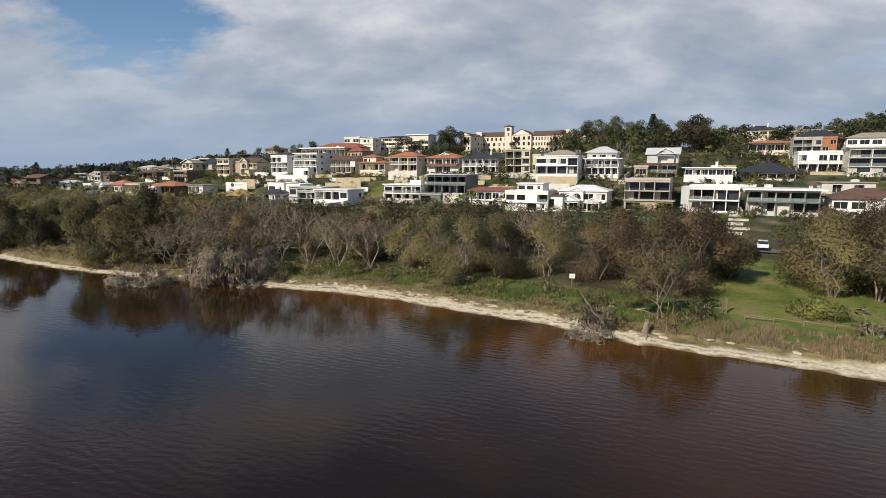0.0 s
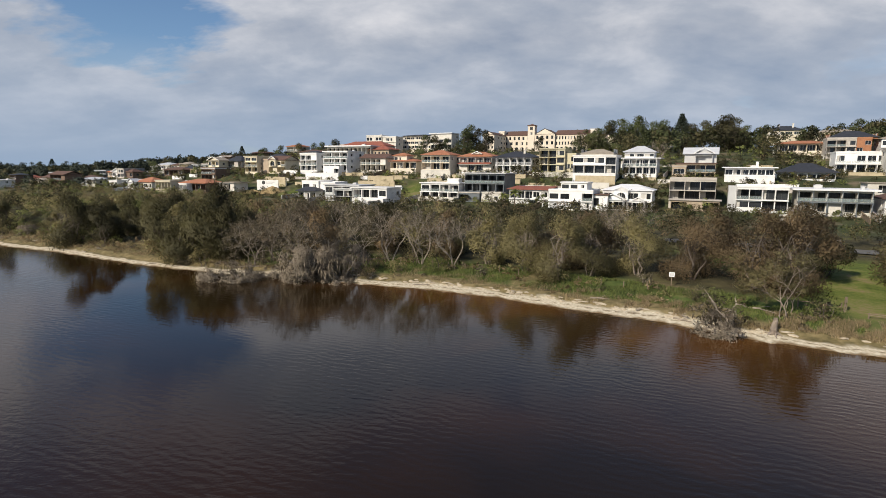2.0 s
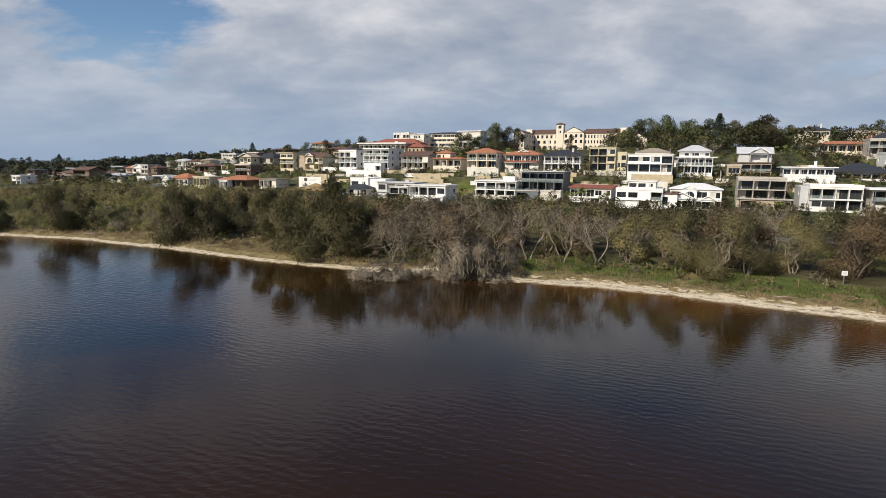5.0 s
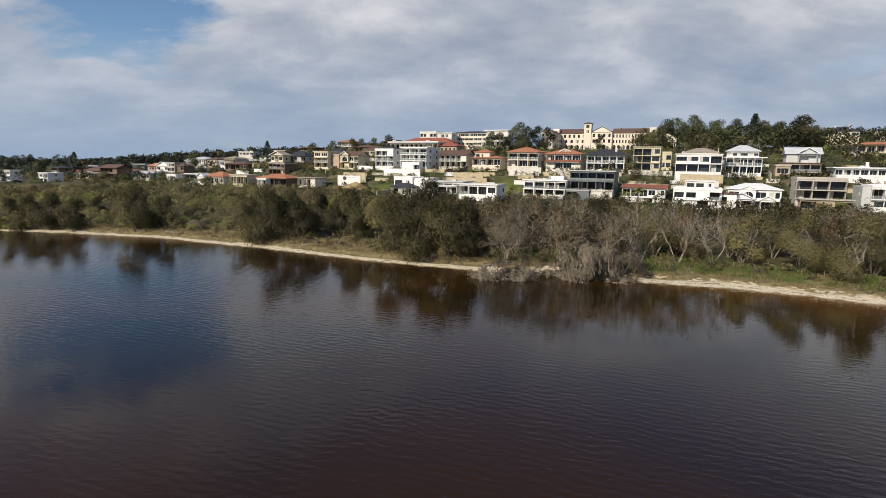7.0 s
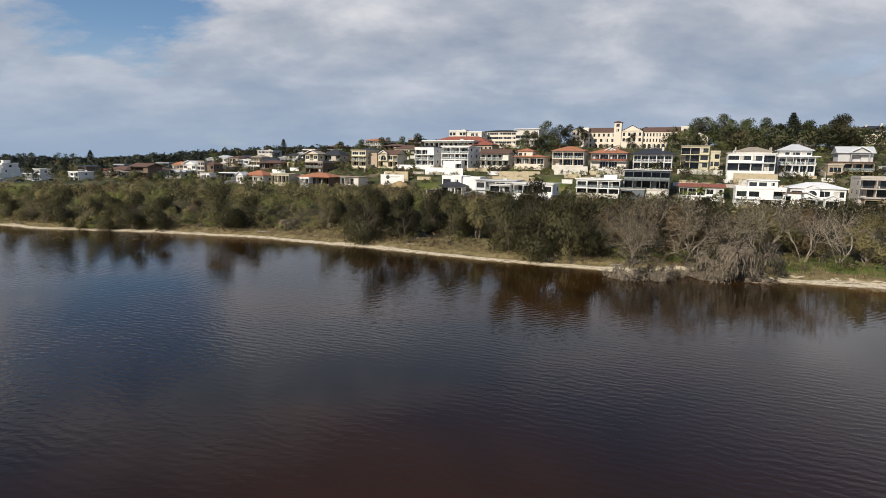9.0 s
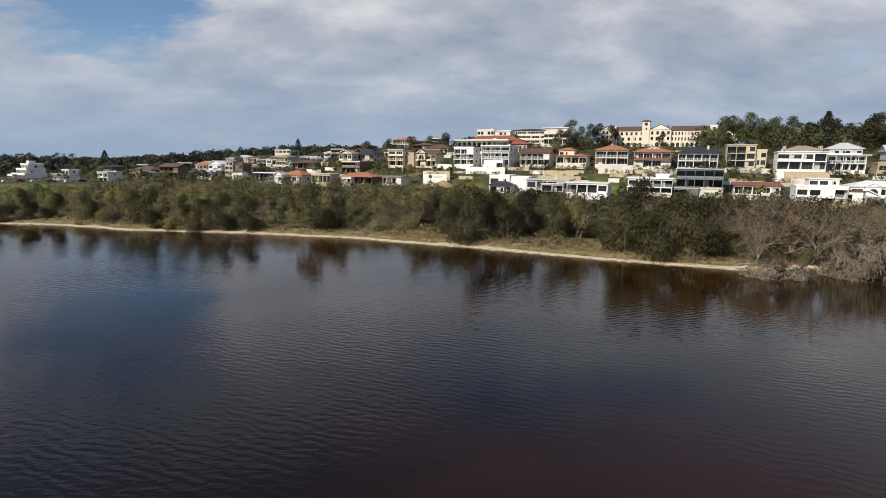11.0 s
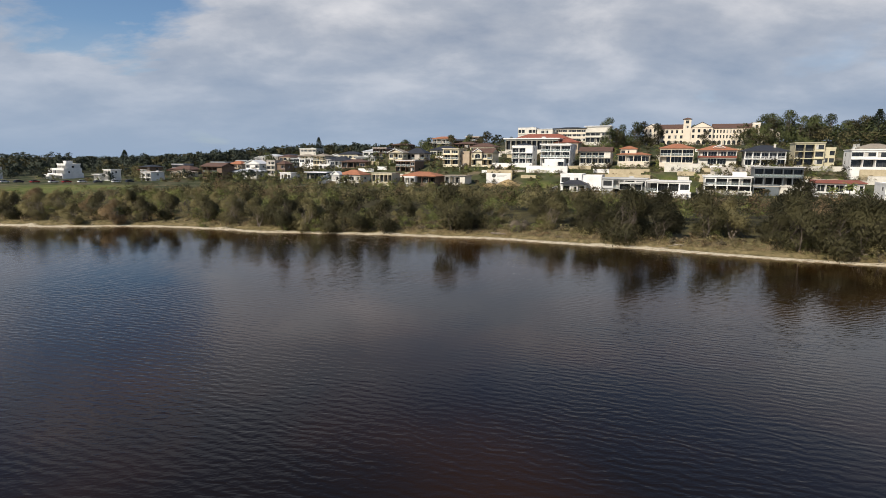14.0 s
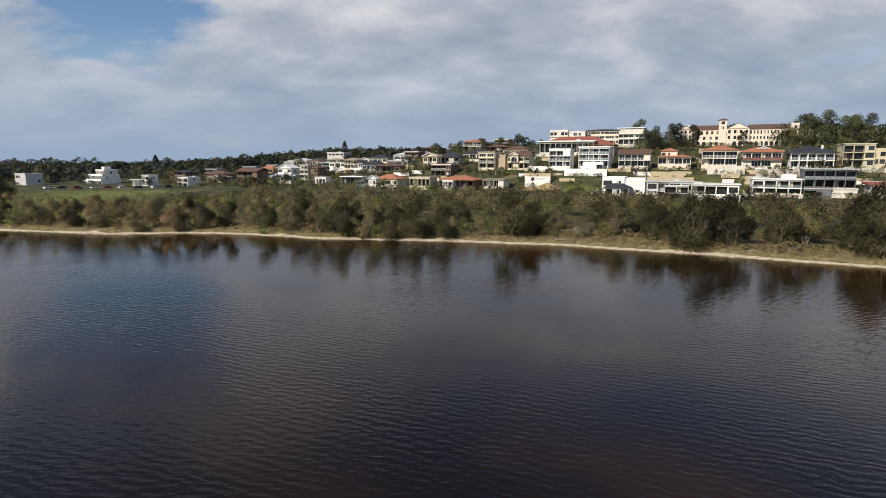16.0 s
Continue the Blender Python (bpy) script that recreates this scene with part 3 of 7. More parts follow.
def roof(kind, x0, x1, y0, y1, z, over, rise, material, parent, trim):
    """flat: a slab; hip; gable: ridge running back from the front; ridge: ridge along the front; shed: one slope down to the front."""
    X0, X1, Y0, Y1 = x0 - over, x1 + over, y0 - over, y1 + over
    bm = bmesh.new()
    if kind == "flat":
        box(bm, X0, X1, Y0, Y1, z, z + rise)
        rf = part("roof", bm, material, parent)
        if over < 0.3:
            bm = bmesh.new()
            t = 0.22
            zz = z + rise
            box(bm, X0, X1, Y0, Y0 + t, zz, zz + 0.35)
            box(bm, X0, X1, Y1 - t, Y1, zz, zz + 0.35)
            box(bm, X0, X0 + t, Y0 + t, Y1 - t, zz, zz + 0.35)
            box(bm, X1 - t, X1, Y0 + t, Y1 - t, zz, zz + 0.35)
            part("parapet", bm, M[parent["wall_mat"]], rf)
        return rf
    e = 0.18
    c = [(X0, Y0), (X1, Y0), (X1, Y1), (X0, Y1)]
    lo = [bm.verts.new((*p, z)) for p in c]
    hi = [bm.verts.new((*p, z + e)) for p in c]
    bm.faces.new(lo[::-1])
    zt = z + e + rise
    if kind == "hip":
        half = min(X1 - X0, Y1 - Y0) / 2 * 0.98
        if X1 - X0 >= Y1 - Y0:
            r = [bm.verts.new((X0 + half, (Y0 + Y1) / 2, zt)), bm.verts.new((X1 - half, (Y0 + Y1) / 2, zt))]
            fs = [(hi[0], hi[1], r[1], r[0]), (hi[1], hi[2], r[1]), (hi[2], hi[3], r[0], r[1]), (hi[3], hi[0], r[0])]
        else:
            r = [bm.verts.new(((X0 + X1) / 2, Y0 + half, zt)), bm.verts.new(((X0 + X1) / 2, Y1 - half, zt))]
            fs = [(hi[0], hi[1], r[0]), (hi[1], hi[2], r[1], r[0]), (hi[2], hi[3], r[1]), (hi[3], hi[0], r[0], r[1])]
    elif kind == "gable":
        r = [bm.verts.new(((X0 + X1) / 2, Y0, zt)), bm.verts.new(((X0 + X1) / 2, Y1, zt))]
        fs = [(hi[1], hi[2], r[1], r[0]), (hi[3], hi[0], r[0], r[1])]
    elif kind == "ridge":
        r = [bm.verts.new((X0, (Y0 + Y1) / 2, zt)), bm.verts.new((X1, (Y0 + Y1) / 2, zt))]
        fs = [(hi[0], hi[1], r[1], r[0]), (hi[2], hi[3], r[0], r[1])]
    else:
        r = [bm.verts.new((X0, Y1, zt)), bm.verts.new((X1, Y1, zt))]
        fs = [(hi[0], hi[1], r[1], r[0]), (hi[1], hi[2], r[1]), (hi[3], hi[0], r[0]), (hi[2], hi[3], r[0], r[1])]
    for f in fs:
        bm.faces.new(f)
    for k in range(4):
        bm.faces.new((lo[k], lo[(k + 1) % 4], hi[(k + 1) % 4], hi[k]))
    rf = part("roof", bm, material, parent)
    if kind in ("gable", "ridge"):
        bm = bmesh.new()
        if kind == "gable":
            bm.free()
            for y in (y0 + 0.02, y1 - 0.02):
                bm = bmesh.new()
                v = [bm.verts.new(p) for p in ((x0, y, z + e * 0.5), (x1, y, z + e * 0.5), ((x0 + x1) / 2, y, zt - over * 0.6 - 0.05))]
                bm.faces.new(v)
                part("gable_wall", bm, M[parent["wall_mat"]], rf)
            bm = bmesh.new()
            for sx in (X0, X1):
                a, b = Vector((sx, Y0 - 0.03, z)), Vector(((X0 + X1) / 2, Y0 - 0.03, zt - 0.02))
                up = Vector((0, 0, 0.3))
                for yy in (0, 0.12):
                    q = Vector((0, yy, 0))
                    quad(bm, a + q, b + q, b + q + up, a + q + up)
                quad(bm, a + up, b + up, b + up + Vector((0, 0.12, 0)), a + up + Vector((0, 0.12, 0)))
            part("bargeboard", bm, trim, rf)
        else:
            bm.free()
            for x in (x0 + 0.02, x1 - 0.02):
                bm = bmesh.new()
                v = [bm.verts.new(p) for p in ((x, y0, z + e * 0.5), (x, y1, z + e * 0.5), (x, (y0 + y1) / 2, zt - over * 0.6 - 0.05))]
                bm.faces.new(v)
                part("gable_wall", bm, M[parent["wall_mat"]], rf)
    return rf


HOLES = {"W": (0.10, 0.90, 0.65, 2.5, 0.22), "G": (0.04, 0.96, 0.06, 2.66, 1.3), "B": (0.025, 0.975, 0.0, 2.70, 2.5), "N": (0.32, 0.68, 0.9, 2.4, 0.2),
         "A": (0.16, 0.84, 0.15, 2.6, 0.5), "R": (0.03, 0.97, 0.9, 2.45, 0.3), "D": (0.1, 0.9, 0.0, 2.3, 0.3), "T": (0.28, 0.72, 0.7, 2.5, 0.25)}


def volume(h, rng, x, y, z, w, d, floors, wall, rf, fh=3.05, trim="trimwhite", slab=0.0, glassy=True, roofmat="white", over=0.55, rise=0.35, sides="W", slabmat=None, base=5.0):
    """One block of a house: floors from the bottom up, each a string of bays."""
    H = fh * len(floors) + 0.25
    h["wall_mat"] = wall
    bm = bmesh.new()
    front = []
    for k, bays in enumerate(floors):
        bw = w / len(bays)
        sc = fh / 3.05
        for i, ch in enumerate(bays):
            if ch in HOLES:
                a, b, c, e, r = HOLES[ch]
                front.append(((i + a) * bw, (i + b) * bw, k * fh + c * sc + 0.05, k * fh + e * sc + 0.05, r, ch))
    o = (x - w / 2, y, z)
    base = base if z < 1.5 and y > -1 else min(base, max(0.0, z + 4.0)) if y < -1 and z < 2 else 0.0
    wall_panel(bm, o, (1, 0, 0), w, H, [q[:5] for q in front], base)
    side = []
    if sides:
        m = max(1, int(d / 5))
        for k in range(len(floors)):
            for i in range(m):
                if rng.random() < 0.6:
                    c = d * (i + 0.5) / m
                    if c > 2.6:
                        side.append((c - 0.8, c + 0.8, k * fh + 1.0, k * fh + 2.3, 0.15))
    wall_panel(bm, (x + w / 2, y, z), (0, 1, 0), d, H, side, base)
    wall_panel(bm, (x + w / 2, y + d, z), (-1, 0, 0), w, H, [], base)
    mir = [(d - b, d - a, c, e, r) for a, b, c, e, r in side]
    wall_panel(bm, (x - w / 2, y + d, z), (0, -1, 0), d, H, mir, base)
    quad(bm, (x - w / 2, y, z + H), (x + w / 2, y, z + H), (x + w / 2, y + d, z + H), (x - w / 2, y + d, z + H))
    part("wall", bm, M[wall], h)
    for q in front:
        if q[5] == "D":
            bm = bmesh.new()
            for k in range(5):
                t = (q[3] - q[2]) / 5
                box(bm, o[0] + q[0], o[0] + q[1], y + 0.2, y + 0.25, z + q[2] + k * t, z + q[2] + (k + 1) * t - 0.03)
            part("garage_door", bm, M["greypaint"], h)
            continue
        window(o, (1, 0, 0), q[:5], h, M[trim], rng, q[5] == "A")
        if q[5] == "B" and q[2] > 0.5 and glassy is not None:
            railing(o[0] + q[0], o[0] + q[1], y + 0.05, z + q[2], h, glassy, M[trim])
    for q in side:
        window((x + w / 2, y, z), (0, 1, 0), q, h, M[trim], rng)
    for q in mir:
        window((x - w / 2, y + d, z), (0, -1, 0), q, h, M[trim], rng)
    if not slab and len(floors) > 1 and wall != "butter" and rf and sides and w > 5:
        for k in range(1, len(floors)):
            bm = bmesh.new()
            box(bm, x - w / 2 - 0.08, x + w / 2 + 0.08, y - 0.5, y - 0.004, z + k * fh - 0.2, z + k * fh + 0.02)
            part("ledge", bm, M[wall], h)
    if slab:
        for k in range(1, len(floors)):
            bm = bmesh.new()
            box(bm, x - w / 2 - 0.1, x + w / 2 + 0.1, y - slab, y - 0.003, z + k * fh - 0.22, z + k * fh + 0.06)
            part("balcony", bm, M[slabmat or wall], h)
            railing(x - w / 2, x + w / 2, y - slab + 0.05, z + k * fh + 0.06, h, glassy, M[trim], slab - 0.1)
            for i in range(len(floors[0]) + 1):
                bm = bmesh.new()
                px = x - w / 2 + 0.1 + (w - 0.4) * i / len(floors[0])
                box(bm, px, px + 0.22, y - slab + 0.12, y - slab + 0.34, z + (k - 1) * fh - (1.5 if k == 1 else 0), z + k * fh - 0.22)
                part("column", bm, M[slabmat or wall], h)
                if k == len(floors) - 1 and over >= slab:
                    bm = bmesh.new()
                    box(bm, px + 0.03, px + 0.19, y - slab + 0.14, y - slab + 0.3, z + k * fh + 0.06, z + H)
                    part("column", bm, M[slabmat or wall], h)
    if rf:
        roof(rf, x - w / 2, x + w / 2, y, y + d, z + H + 0.004, over, rise, M[roofmat], h, M[trim])
    return H


def chimney(h, x, y, z, tall, wall):
    bm = bmesh.new()
    box(bm, x - 0.4, x + 0.4, y - 0.3, y + 0.3, z, z + tall)
    box(bm, x - 0.48, x + 0.48, y - 0.38, y + 0.38, z + tall, z + tall + 0.15)
    part("chimney", bm, M[wall], h)


def house(cx, cy, z, label, volumes, yaw=-24, category="house", chimneys=(), name="house", wide=1.0, deep=1.0):
    rng = random.Random(int(cx * 7 + cy * 13))
    h = thing(name, pose(cx, cy, z, 0, 0, yaw), label, category, "hillside houses")
    for v in volumes:
        v.update(x=v["x"] * wide, w=v["w"] * wide, y=v["y"] * deep, d=v["d"] * deep)
        volume(h, rng, **v)
    for c in chimneys:
        chimney(h, *c)
    flat = [v for v in volumes if v["rf"] == "flat" and v["w"] > 7 and v["d"] > 6]
    if flat and name == "house":
        v = flat[0]
        top = v["z"] + v.get("fh", 3.05) * len(v["floors"]) + 0.25 + v.get("rise", 0.35)
        for k in range(rng.randint(0, 1)):
            ux, uy = v["x"] + rng.uniform(-0.35, 0.35) * v["w"], v["y"] + rng.uniform(0.35, 0.8) * v["d"]
            a, b, t = rng.uniform(0.5, 1.1), rng.uniform(0.4, 0.8), rng.uniform(0.5, 1.0)
            bm = bmesh.new()
            box(bm, ux - a, ux + a, uy - b, uy + b, top + 0.006, top + t)
            box(bm, ux - a * 0.6, ux + a * 0.6, uy - b * 0.6, uy + b * 0.6, top + t + 0.002, top + t + 0.12)
            part("roof_unit", bm, M["greypaint"], h)
    return h


def V(floors, w, d=12, x=0, y=0, z=0, wall="white", rf="flat", **k):
    return dict(floors=floors, w=w, d=d, x=x, y=y, z=z, wall=wall, rf=rf, **k)


# first row above the reserve
house(54.3, 165.0, 5.2, "grey concrete house with open storeys and a brown lower deck",
      [V(["SGGS", "BBB", "BBB"], 12.6, 12, wall="concrete", fh=2.8, over=0.1, roofmat="concrete", trim="trimdark", rise=0.3, glassy=None),
       V(["GSG"], 13.0, 3.5, x=1.0, y=-3.6, wall="tan", over=0.5, roofmat="concrete", rise=0.3, trim="trimdark", fh=2.5)])
house(68.8, 155.3, 5.5, "white two-storey modern house with a wide upper balcony",
      [V(["RRGG", "BBGG"], 12.6, 12, x=0.8, fh=3.15, trim="trimdark", over=0.1), V(["S", "S"], 2.0, 11, x=-6.6, y=0.6, wall="greypaint", fh=2.9, over=0.05, roofmat="greypaint")])
house(83.9, 147.0, 5.9, "pale modern house with dark glazing under a long white oversailing roof",
      [V(["SGSGG", "BBBBG"], 16.4, 12, wall="offwhite", fh=2.75, trim="trimdark", over=1.3, rise=0.45, roofmat="whiteroof", slab=1.3, slabmat="steel")], chimneys=[(6.0, 1.0, 6.0, 0.9, "greypaint")])
house(100.5, 139.5, 6.6, "white single-storey house under a dark brown tiled roof",
      [V(["WWSG"], 15, 11, fh=2.9, rf="hip", over=0.6, rise=2.6, roofmat="browntile"), V(["WW"], 6, 6, x=5.5, y=-2.5, fh=2.9, rf="gable", over=0.4, rise=1.8, roofmat="browntile")])
house(112.6, 165, 10.2, "cream flat-roofed pavilion house behind garden shrubs", [V(["SGSGS"], 13, 9, wall="offwhite", fh=2.8, over=0.4, rise=0.25, roofmat="beigetile"), ])
house(19.0, 168.2, 4.4, "white stepped cubic house with three flat-roofed levels",
      [V(["DSGN", "WWSB"], 13.6, 11, fh=2.65, over=0.08, trim="trimdark"), V(["WWN"], 8, 7, x=0.6, y=1.8, z=6.0, fh=1.95, over=0.35, rise=0.3, trim="trimdark"),
       V(["WS"], 4.6, 8, x=8.6, y=1.5, z=0.5, fh=3.9, over=0.4, rise=0.3, roofmat="browntile")])
house(35.9, 167.4, 4.3, "white house with arched windows and white metal gables",
      [V(["GGWG", "WAWW"], 14.4, 10, fh=2.95, rf="hip", over=0.5, rise=1.7, roofmat="whiteroof"),
       V(["GG"], 6.2, 3.2, x=-3.6, y=-3.2, z=0.4, fh=2.7, rf="gable", over=0.5, rise=1.6, roofmat="whiteroof", trim="trimwhite"),
       V(["A"], 4.0, 1.0, x=-1.6, y=-1.0, z=3.3, fh=2.6, rf="gable", over=0.3, rise=1.0, roofmat="whiteroof", sides=""),
       V(["G"], 3.6, 2.2, x=3.6, y=-2.2, z=0.2, fh=2.7, rf="gable", over=0.3, rise=0.9, roofmat="whiteroof", sides=""),
       V(["GGG"], 13.0, 2.6, x=0.6, y=-2.6, z=-2.6, fh=2.5, over=0.6, rise=0.25, roofmat="offwhite", sides="")])
house(8.0, 184, 4.0, "white house with a glazed upper storey under a thin red roof",
      [V(["SSWS", "GGGWW"], 13.6, 9, fh=2.8, rf="shed", over=0.7, rise=0.8, roofmat="redtile")])
house(-6.4, 195.7, 8.3, "dark steel and glass house with stacked balconies",
      [V(["BBBBB", "BBBBB"], 15.3, 11, wall="steel", fh=3.2, trim="trimdark", over=0.5, rise=0.3, roofmat="greypaint", slab=0.9),
       V(["GS"], 8, 6, x=-4, y=-4.6, z=-3.2, wall="steel", fh=2.8, trim="trimdark", over=0.2, roofmat="concrete"), V(["SN"], 7.4, 4, x=4, y=-3.6, z=-3.2, wall="offwhite", fh=2.6, over=0.1, roofmat="concrete")])
house(-22.7, 199.3, 5.6, "white rendered house with curved terraces and dark glazing",
      [V(["GBBG", "WGGG"], 15.4, 11, fh=2.7, trim="trimdark", over=0.5, rise=0.35, slab=0.9), V(["AAAA"], 14.4, 4, x=0.5, y=-4, z=-2.8, wall="offwhite", fh=2.6, over=0.1, roofmat="offwhite"), V(["S"], 4.5, 3, x=4, y=3, z=5.7, fh=0.8, over=0.1)])
house(-47.3, 192.8, 2.9, "white flat-roofed house with curtained upper glazing",
      [V(["SGGS", "BGGW"], 14.2, 10, fh=3.2, over=0.5, rise=0.35, trim="trimdark"), V(["SSS"], 13, 3, x=1.0, y=-3.0, z=-0.6, fh=2.9, over=0.05)])
house(-59.7, 203.0, 3.5, "grey modern house of offset boxes with deep balconies",
      [V(["SGBS", "WBGW"], 15.6, 10, wall="greypaint", fh=3.2, trim="trimdark", over=0.6, rise=0.3, roofmat="greypaint"), V(["GG"], 8, 2.6, x=2.6, y=-2.4, z=2.6, wall="greypaint", fh=2.5, over=0.3, rise=0.2, trim="trimdark")])
house(-72.6, 216.5, 4.0, "white cubic house with a small dark hipped porch roof",
      [V(["SW", "WN"], 8.4, 10, x=-3.6, fh=3.3, over=0.1, trim="trimdark"), V(["SS", "SS"], 7.6, 8, x=4.4, y=0.8, fh=3.1, over=0.05, sides=""), V(["GWG"], 8.6, 4.6, x=-1.6, y=-4.6, z=0.2, fh=3.0, rf="hip", over=0.9, rise=1.5, roofmat="darktile", trim="trimdark")])
house(-137.7, 244.5, 6.1, "low house under a broad orange terracotta roof", [V(["BGBGB"], 16.4, 11, wall="brownbrick", fh=2.8, rf="hip", over=0.8, rise=1.8, roofmat="terracotta"), V(["GG"], 5, 3, x=-3, y=-3, fh=2.5, over=0.3, rise=0.25)])
house(-154.6, 249.5, 6.2, "cream two-storey house front with columned bays", [V(["GGGGG"], 14.5, 10, wall="cream", fh=3.6, over=0.3, rise=0.3, roofmat="cream")], wide=0.72, deep=0.8)
house(-171.5, 262, 5.7, "house with an orange tiled roof and a white gable", [V(["WGWW"], 17, 11, wall="offwhite", fh=3.0, rf="hip", over=0.7, rise=2.2, roofmat="terracotta"), V(["W"], 6, 4, x=-8, y=-3, fh=2.9, rf="gable", over=0.5, rise=1.6, roofmat="greyroof")], wide=0.72, deep=0.9)
house(-121.5, 243, 6.2, "low cream house with a flat deck roof", [V(["GBGS"], 13, 9, wall="offwhite", fh=3.1, over=0.7, rise=0.25, roofmat="beigetile")], wide=0.75, deep=0.9)
house(-192, 286.1, 5.6, "low dark-glazed house under a flat white roof", [V(["GGGGG"], 17, 10, wall="steel", fh=3.4, over=1.1, rise=0.4, roofmat="whiteroof", trim="trimdark")], wide=0.72, deep=0.75)
house(-212.2, 300.6, 4.4, "small white flat-roofed house among trees", [V(["WGW"], 9.6, 8, fh=3.9, over=0.4, rise=0.3)], wide=0.75, deep=0.6)

# second row, higher up the slope
house(69.4, 200.5, 13.2, "tan stepped house with dark balconies and a gabled top storey",
      [V(["GBGG", "SBBB"], 12.8, 10, wall="tan", fh=2.8, over=0.5, rise=0.3, roofmat="browntile", trim="trimdark", slab=1.2),
       V(["SBS"], 10.6, 8, x=1.2, y=3.5, z=6.0, wall="greypaint", fh=3.0, rf="ridge", over=0.7, rise=2.4, roofmat="greyroof"),
       V(["B"], 5.6, 2.4, x=2.4, y=2.0, z=6.2, wall="greypaint", fh=2.9, rf="gable", over=0.6, rise=1.9, roofmat="greyroof", sides=""),
       V(["W"], 4.6, 5, x=-5.4, y=-1.8, z=1.5, wall="tan", fh=3.0, over=0.2, rise=0.3, roofmat="concrete")])
house(81.6, 187.2, 12.4, "white pavilion house with full-width glazing and a chimney", [V(["SSWSS"], 14.6, 4, y=-3, z=-0.3, fh=2.3, over=0.05), V(["GGGGGG"], 14.4, 10, z=2.2, fh=2.7, over=1.0, rise=0.35, roofmat="whiteroof")], chimneys=[(2.4, 4, 5.2, 2.0, "white")])
house(105.4, 195.1, 12.7, "house under a large charcoal hipped roof with a glazed front", [V(["GGGGGG"], 16.5, 13, wall="greypaint", fh=3.2, rf="hip", over=1.0, rise=3.2, roofmat="darktile", trim="trimdark"), V(["SSSS"], 15, 1.0, y=-3.2, z=-2.2, fh=2.6, over=0.02, sides="")])
house(129.9, 205, 15.8, "white apartment house with long balconies", [V(["GGGGG", "WSWWW"], 15.5, 12, fh=3.6, over=0.1, slab=1.6)])
house(139.5, 189, 15.4, "grey-white apartment house with wide dark openings", [V(["RRS", "BBB", "BBB"], 19, 12, wall="offwhite", fh=2.9, over=0.5, rise=0.4, roofmat="concrete", trim="trimdark")])
house(33.6, 202.2, 15.4, "white two-storey house with wide glazing and a beige tiled roof", [V(["BBGG", "RRWG"], 15.4, 11, fh=3.0, over=0.3, rise=0.3, trim="trimdark"), V(["S"], 11.5, 9, x=0.6, y=1.6, z=6.4, fh=0.4, rf="hip", over=0.4, rise=1.6, roofmat="beigetile", wall="offwhite")])
house(50.0, 202.3, 15.2, "white house with columned verandas under a pale hipped roof", [V(["GGGGG", "GGGG"], 11.8, 11, fh=2.65, over=1.4, rise=0.3, roofmat="whiteroof", slab=1.4), V(["RRR"], 10.2, 8, x=-0.4, y=0.6, z=5.6, fh=2.0, rf="hip", over=0.7, rise=2.2, roofmat="greyroof")])
house(21.2, 221.0, 15.7, "olive-cream rendered block of three storeys with columned balconies", [V(["BBW", "BBW", "BBW"], 10.2, 12, wall="olive", fh=2.9, over=0.35, rise=0.3, roofmat="olive", trim="trimdark", glassy=False), V(["WW", "SW"], 4.2, 9, x=7.0, y=1.6, z=0.6, wall="olive", fh=2.9, over=0.1, roofmat="olive", trim="trimdark")])
house(6.5, 226.6, 15.5, "house with white verandas on two levels under a charcoal hipped roof", [V(["GGGGG", "GGGGG"], 15.0, 11, fh=2.75, rf="hip", over=1.5, rise=2.5, roofmat="darktile", slab=1.4, glassy=False)], chimneys=[(3.6, 3, 6.4, 2.4, "offwhite")])
house(-9.3, 234.6, 15.6, "white house with an orange tiled hipped roof and dormer gable", [V(["SGGS", "GGGG"], 14.8, 11, wall="offwhite", fh=2.95, rf="hip", over=0.8, rise=2.0, roofmat="terracotta"), V(["SSSS"], 14.4, 1.6, y=-1.6, z=2.7, wall="offwhite", fh=0.1, rf="shed", over=0.3, rise=0.5, roofmat="redtile", sides="", base=0), V(["N"], 4, 4, x=0.5, y=1.0, z=5.9, wall="offwhite", fh=1.0, rf="gable", over=0.4, rise=0.9, roofmat="terracotta", sides="")])
house(-26.3, 236.0, 16.3, "cream house with white-columned balconies and an orange tiled roof", [V(["BBB", "BBB"], 13.4, 11, wall="butter", fh=2.9, rf="hip", over=0.6, rise=2.0, roofmat="terracotta")])
house(-41.4, 245.6, 16.6, "cream house with stepped orange tiled roofs", [V(["BGBG"], 13.4, 11, wall="butter", fh=2.8, rf="hip", over=0.7, rise=1.3, roofmat="terracotta"), V(["WNS"], 6.8, 6, x=-2.4, y=1.6, z=2.9, wall="butter", fh=2.5, rf="hip", over=0.6, rise=1.2, roofmat="terracotta")])
house(-56.4, 253.8, 15.6, "house with a brown tiled roof and long shaded veranda", [V(["BBBBB", "BBBBS"], 13.8, 10, wall="offwhite", fh=2.6, rf="ridge", over=0.7, rise=2.0, roofmat="browntile")], chimneys=[(3, 5, 6.6, 1.6, "brownbrick")])
house(-89.0, 261.5, 15.3, "white three-level house with stacked terraces", [V(["GGG", "BBB", "GGS"], 10.0, 9, fh=2.45, over=0.15), V(["SS"], 7.5, 6, y=2, z=7.6, fh=0.6, rf="hip", over=0.4, rise=0.8, roofmat="darktile")])
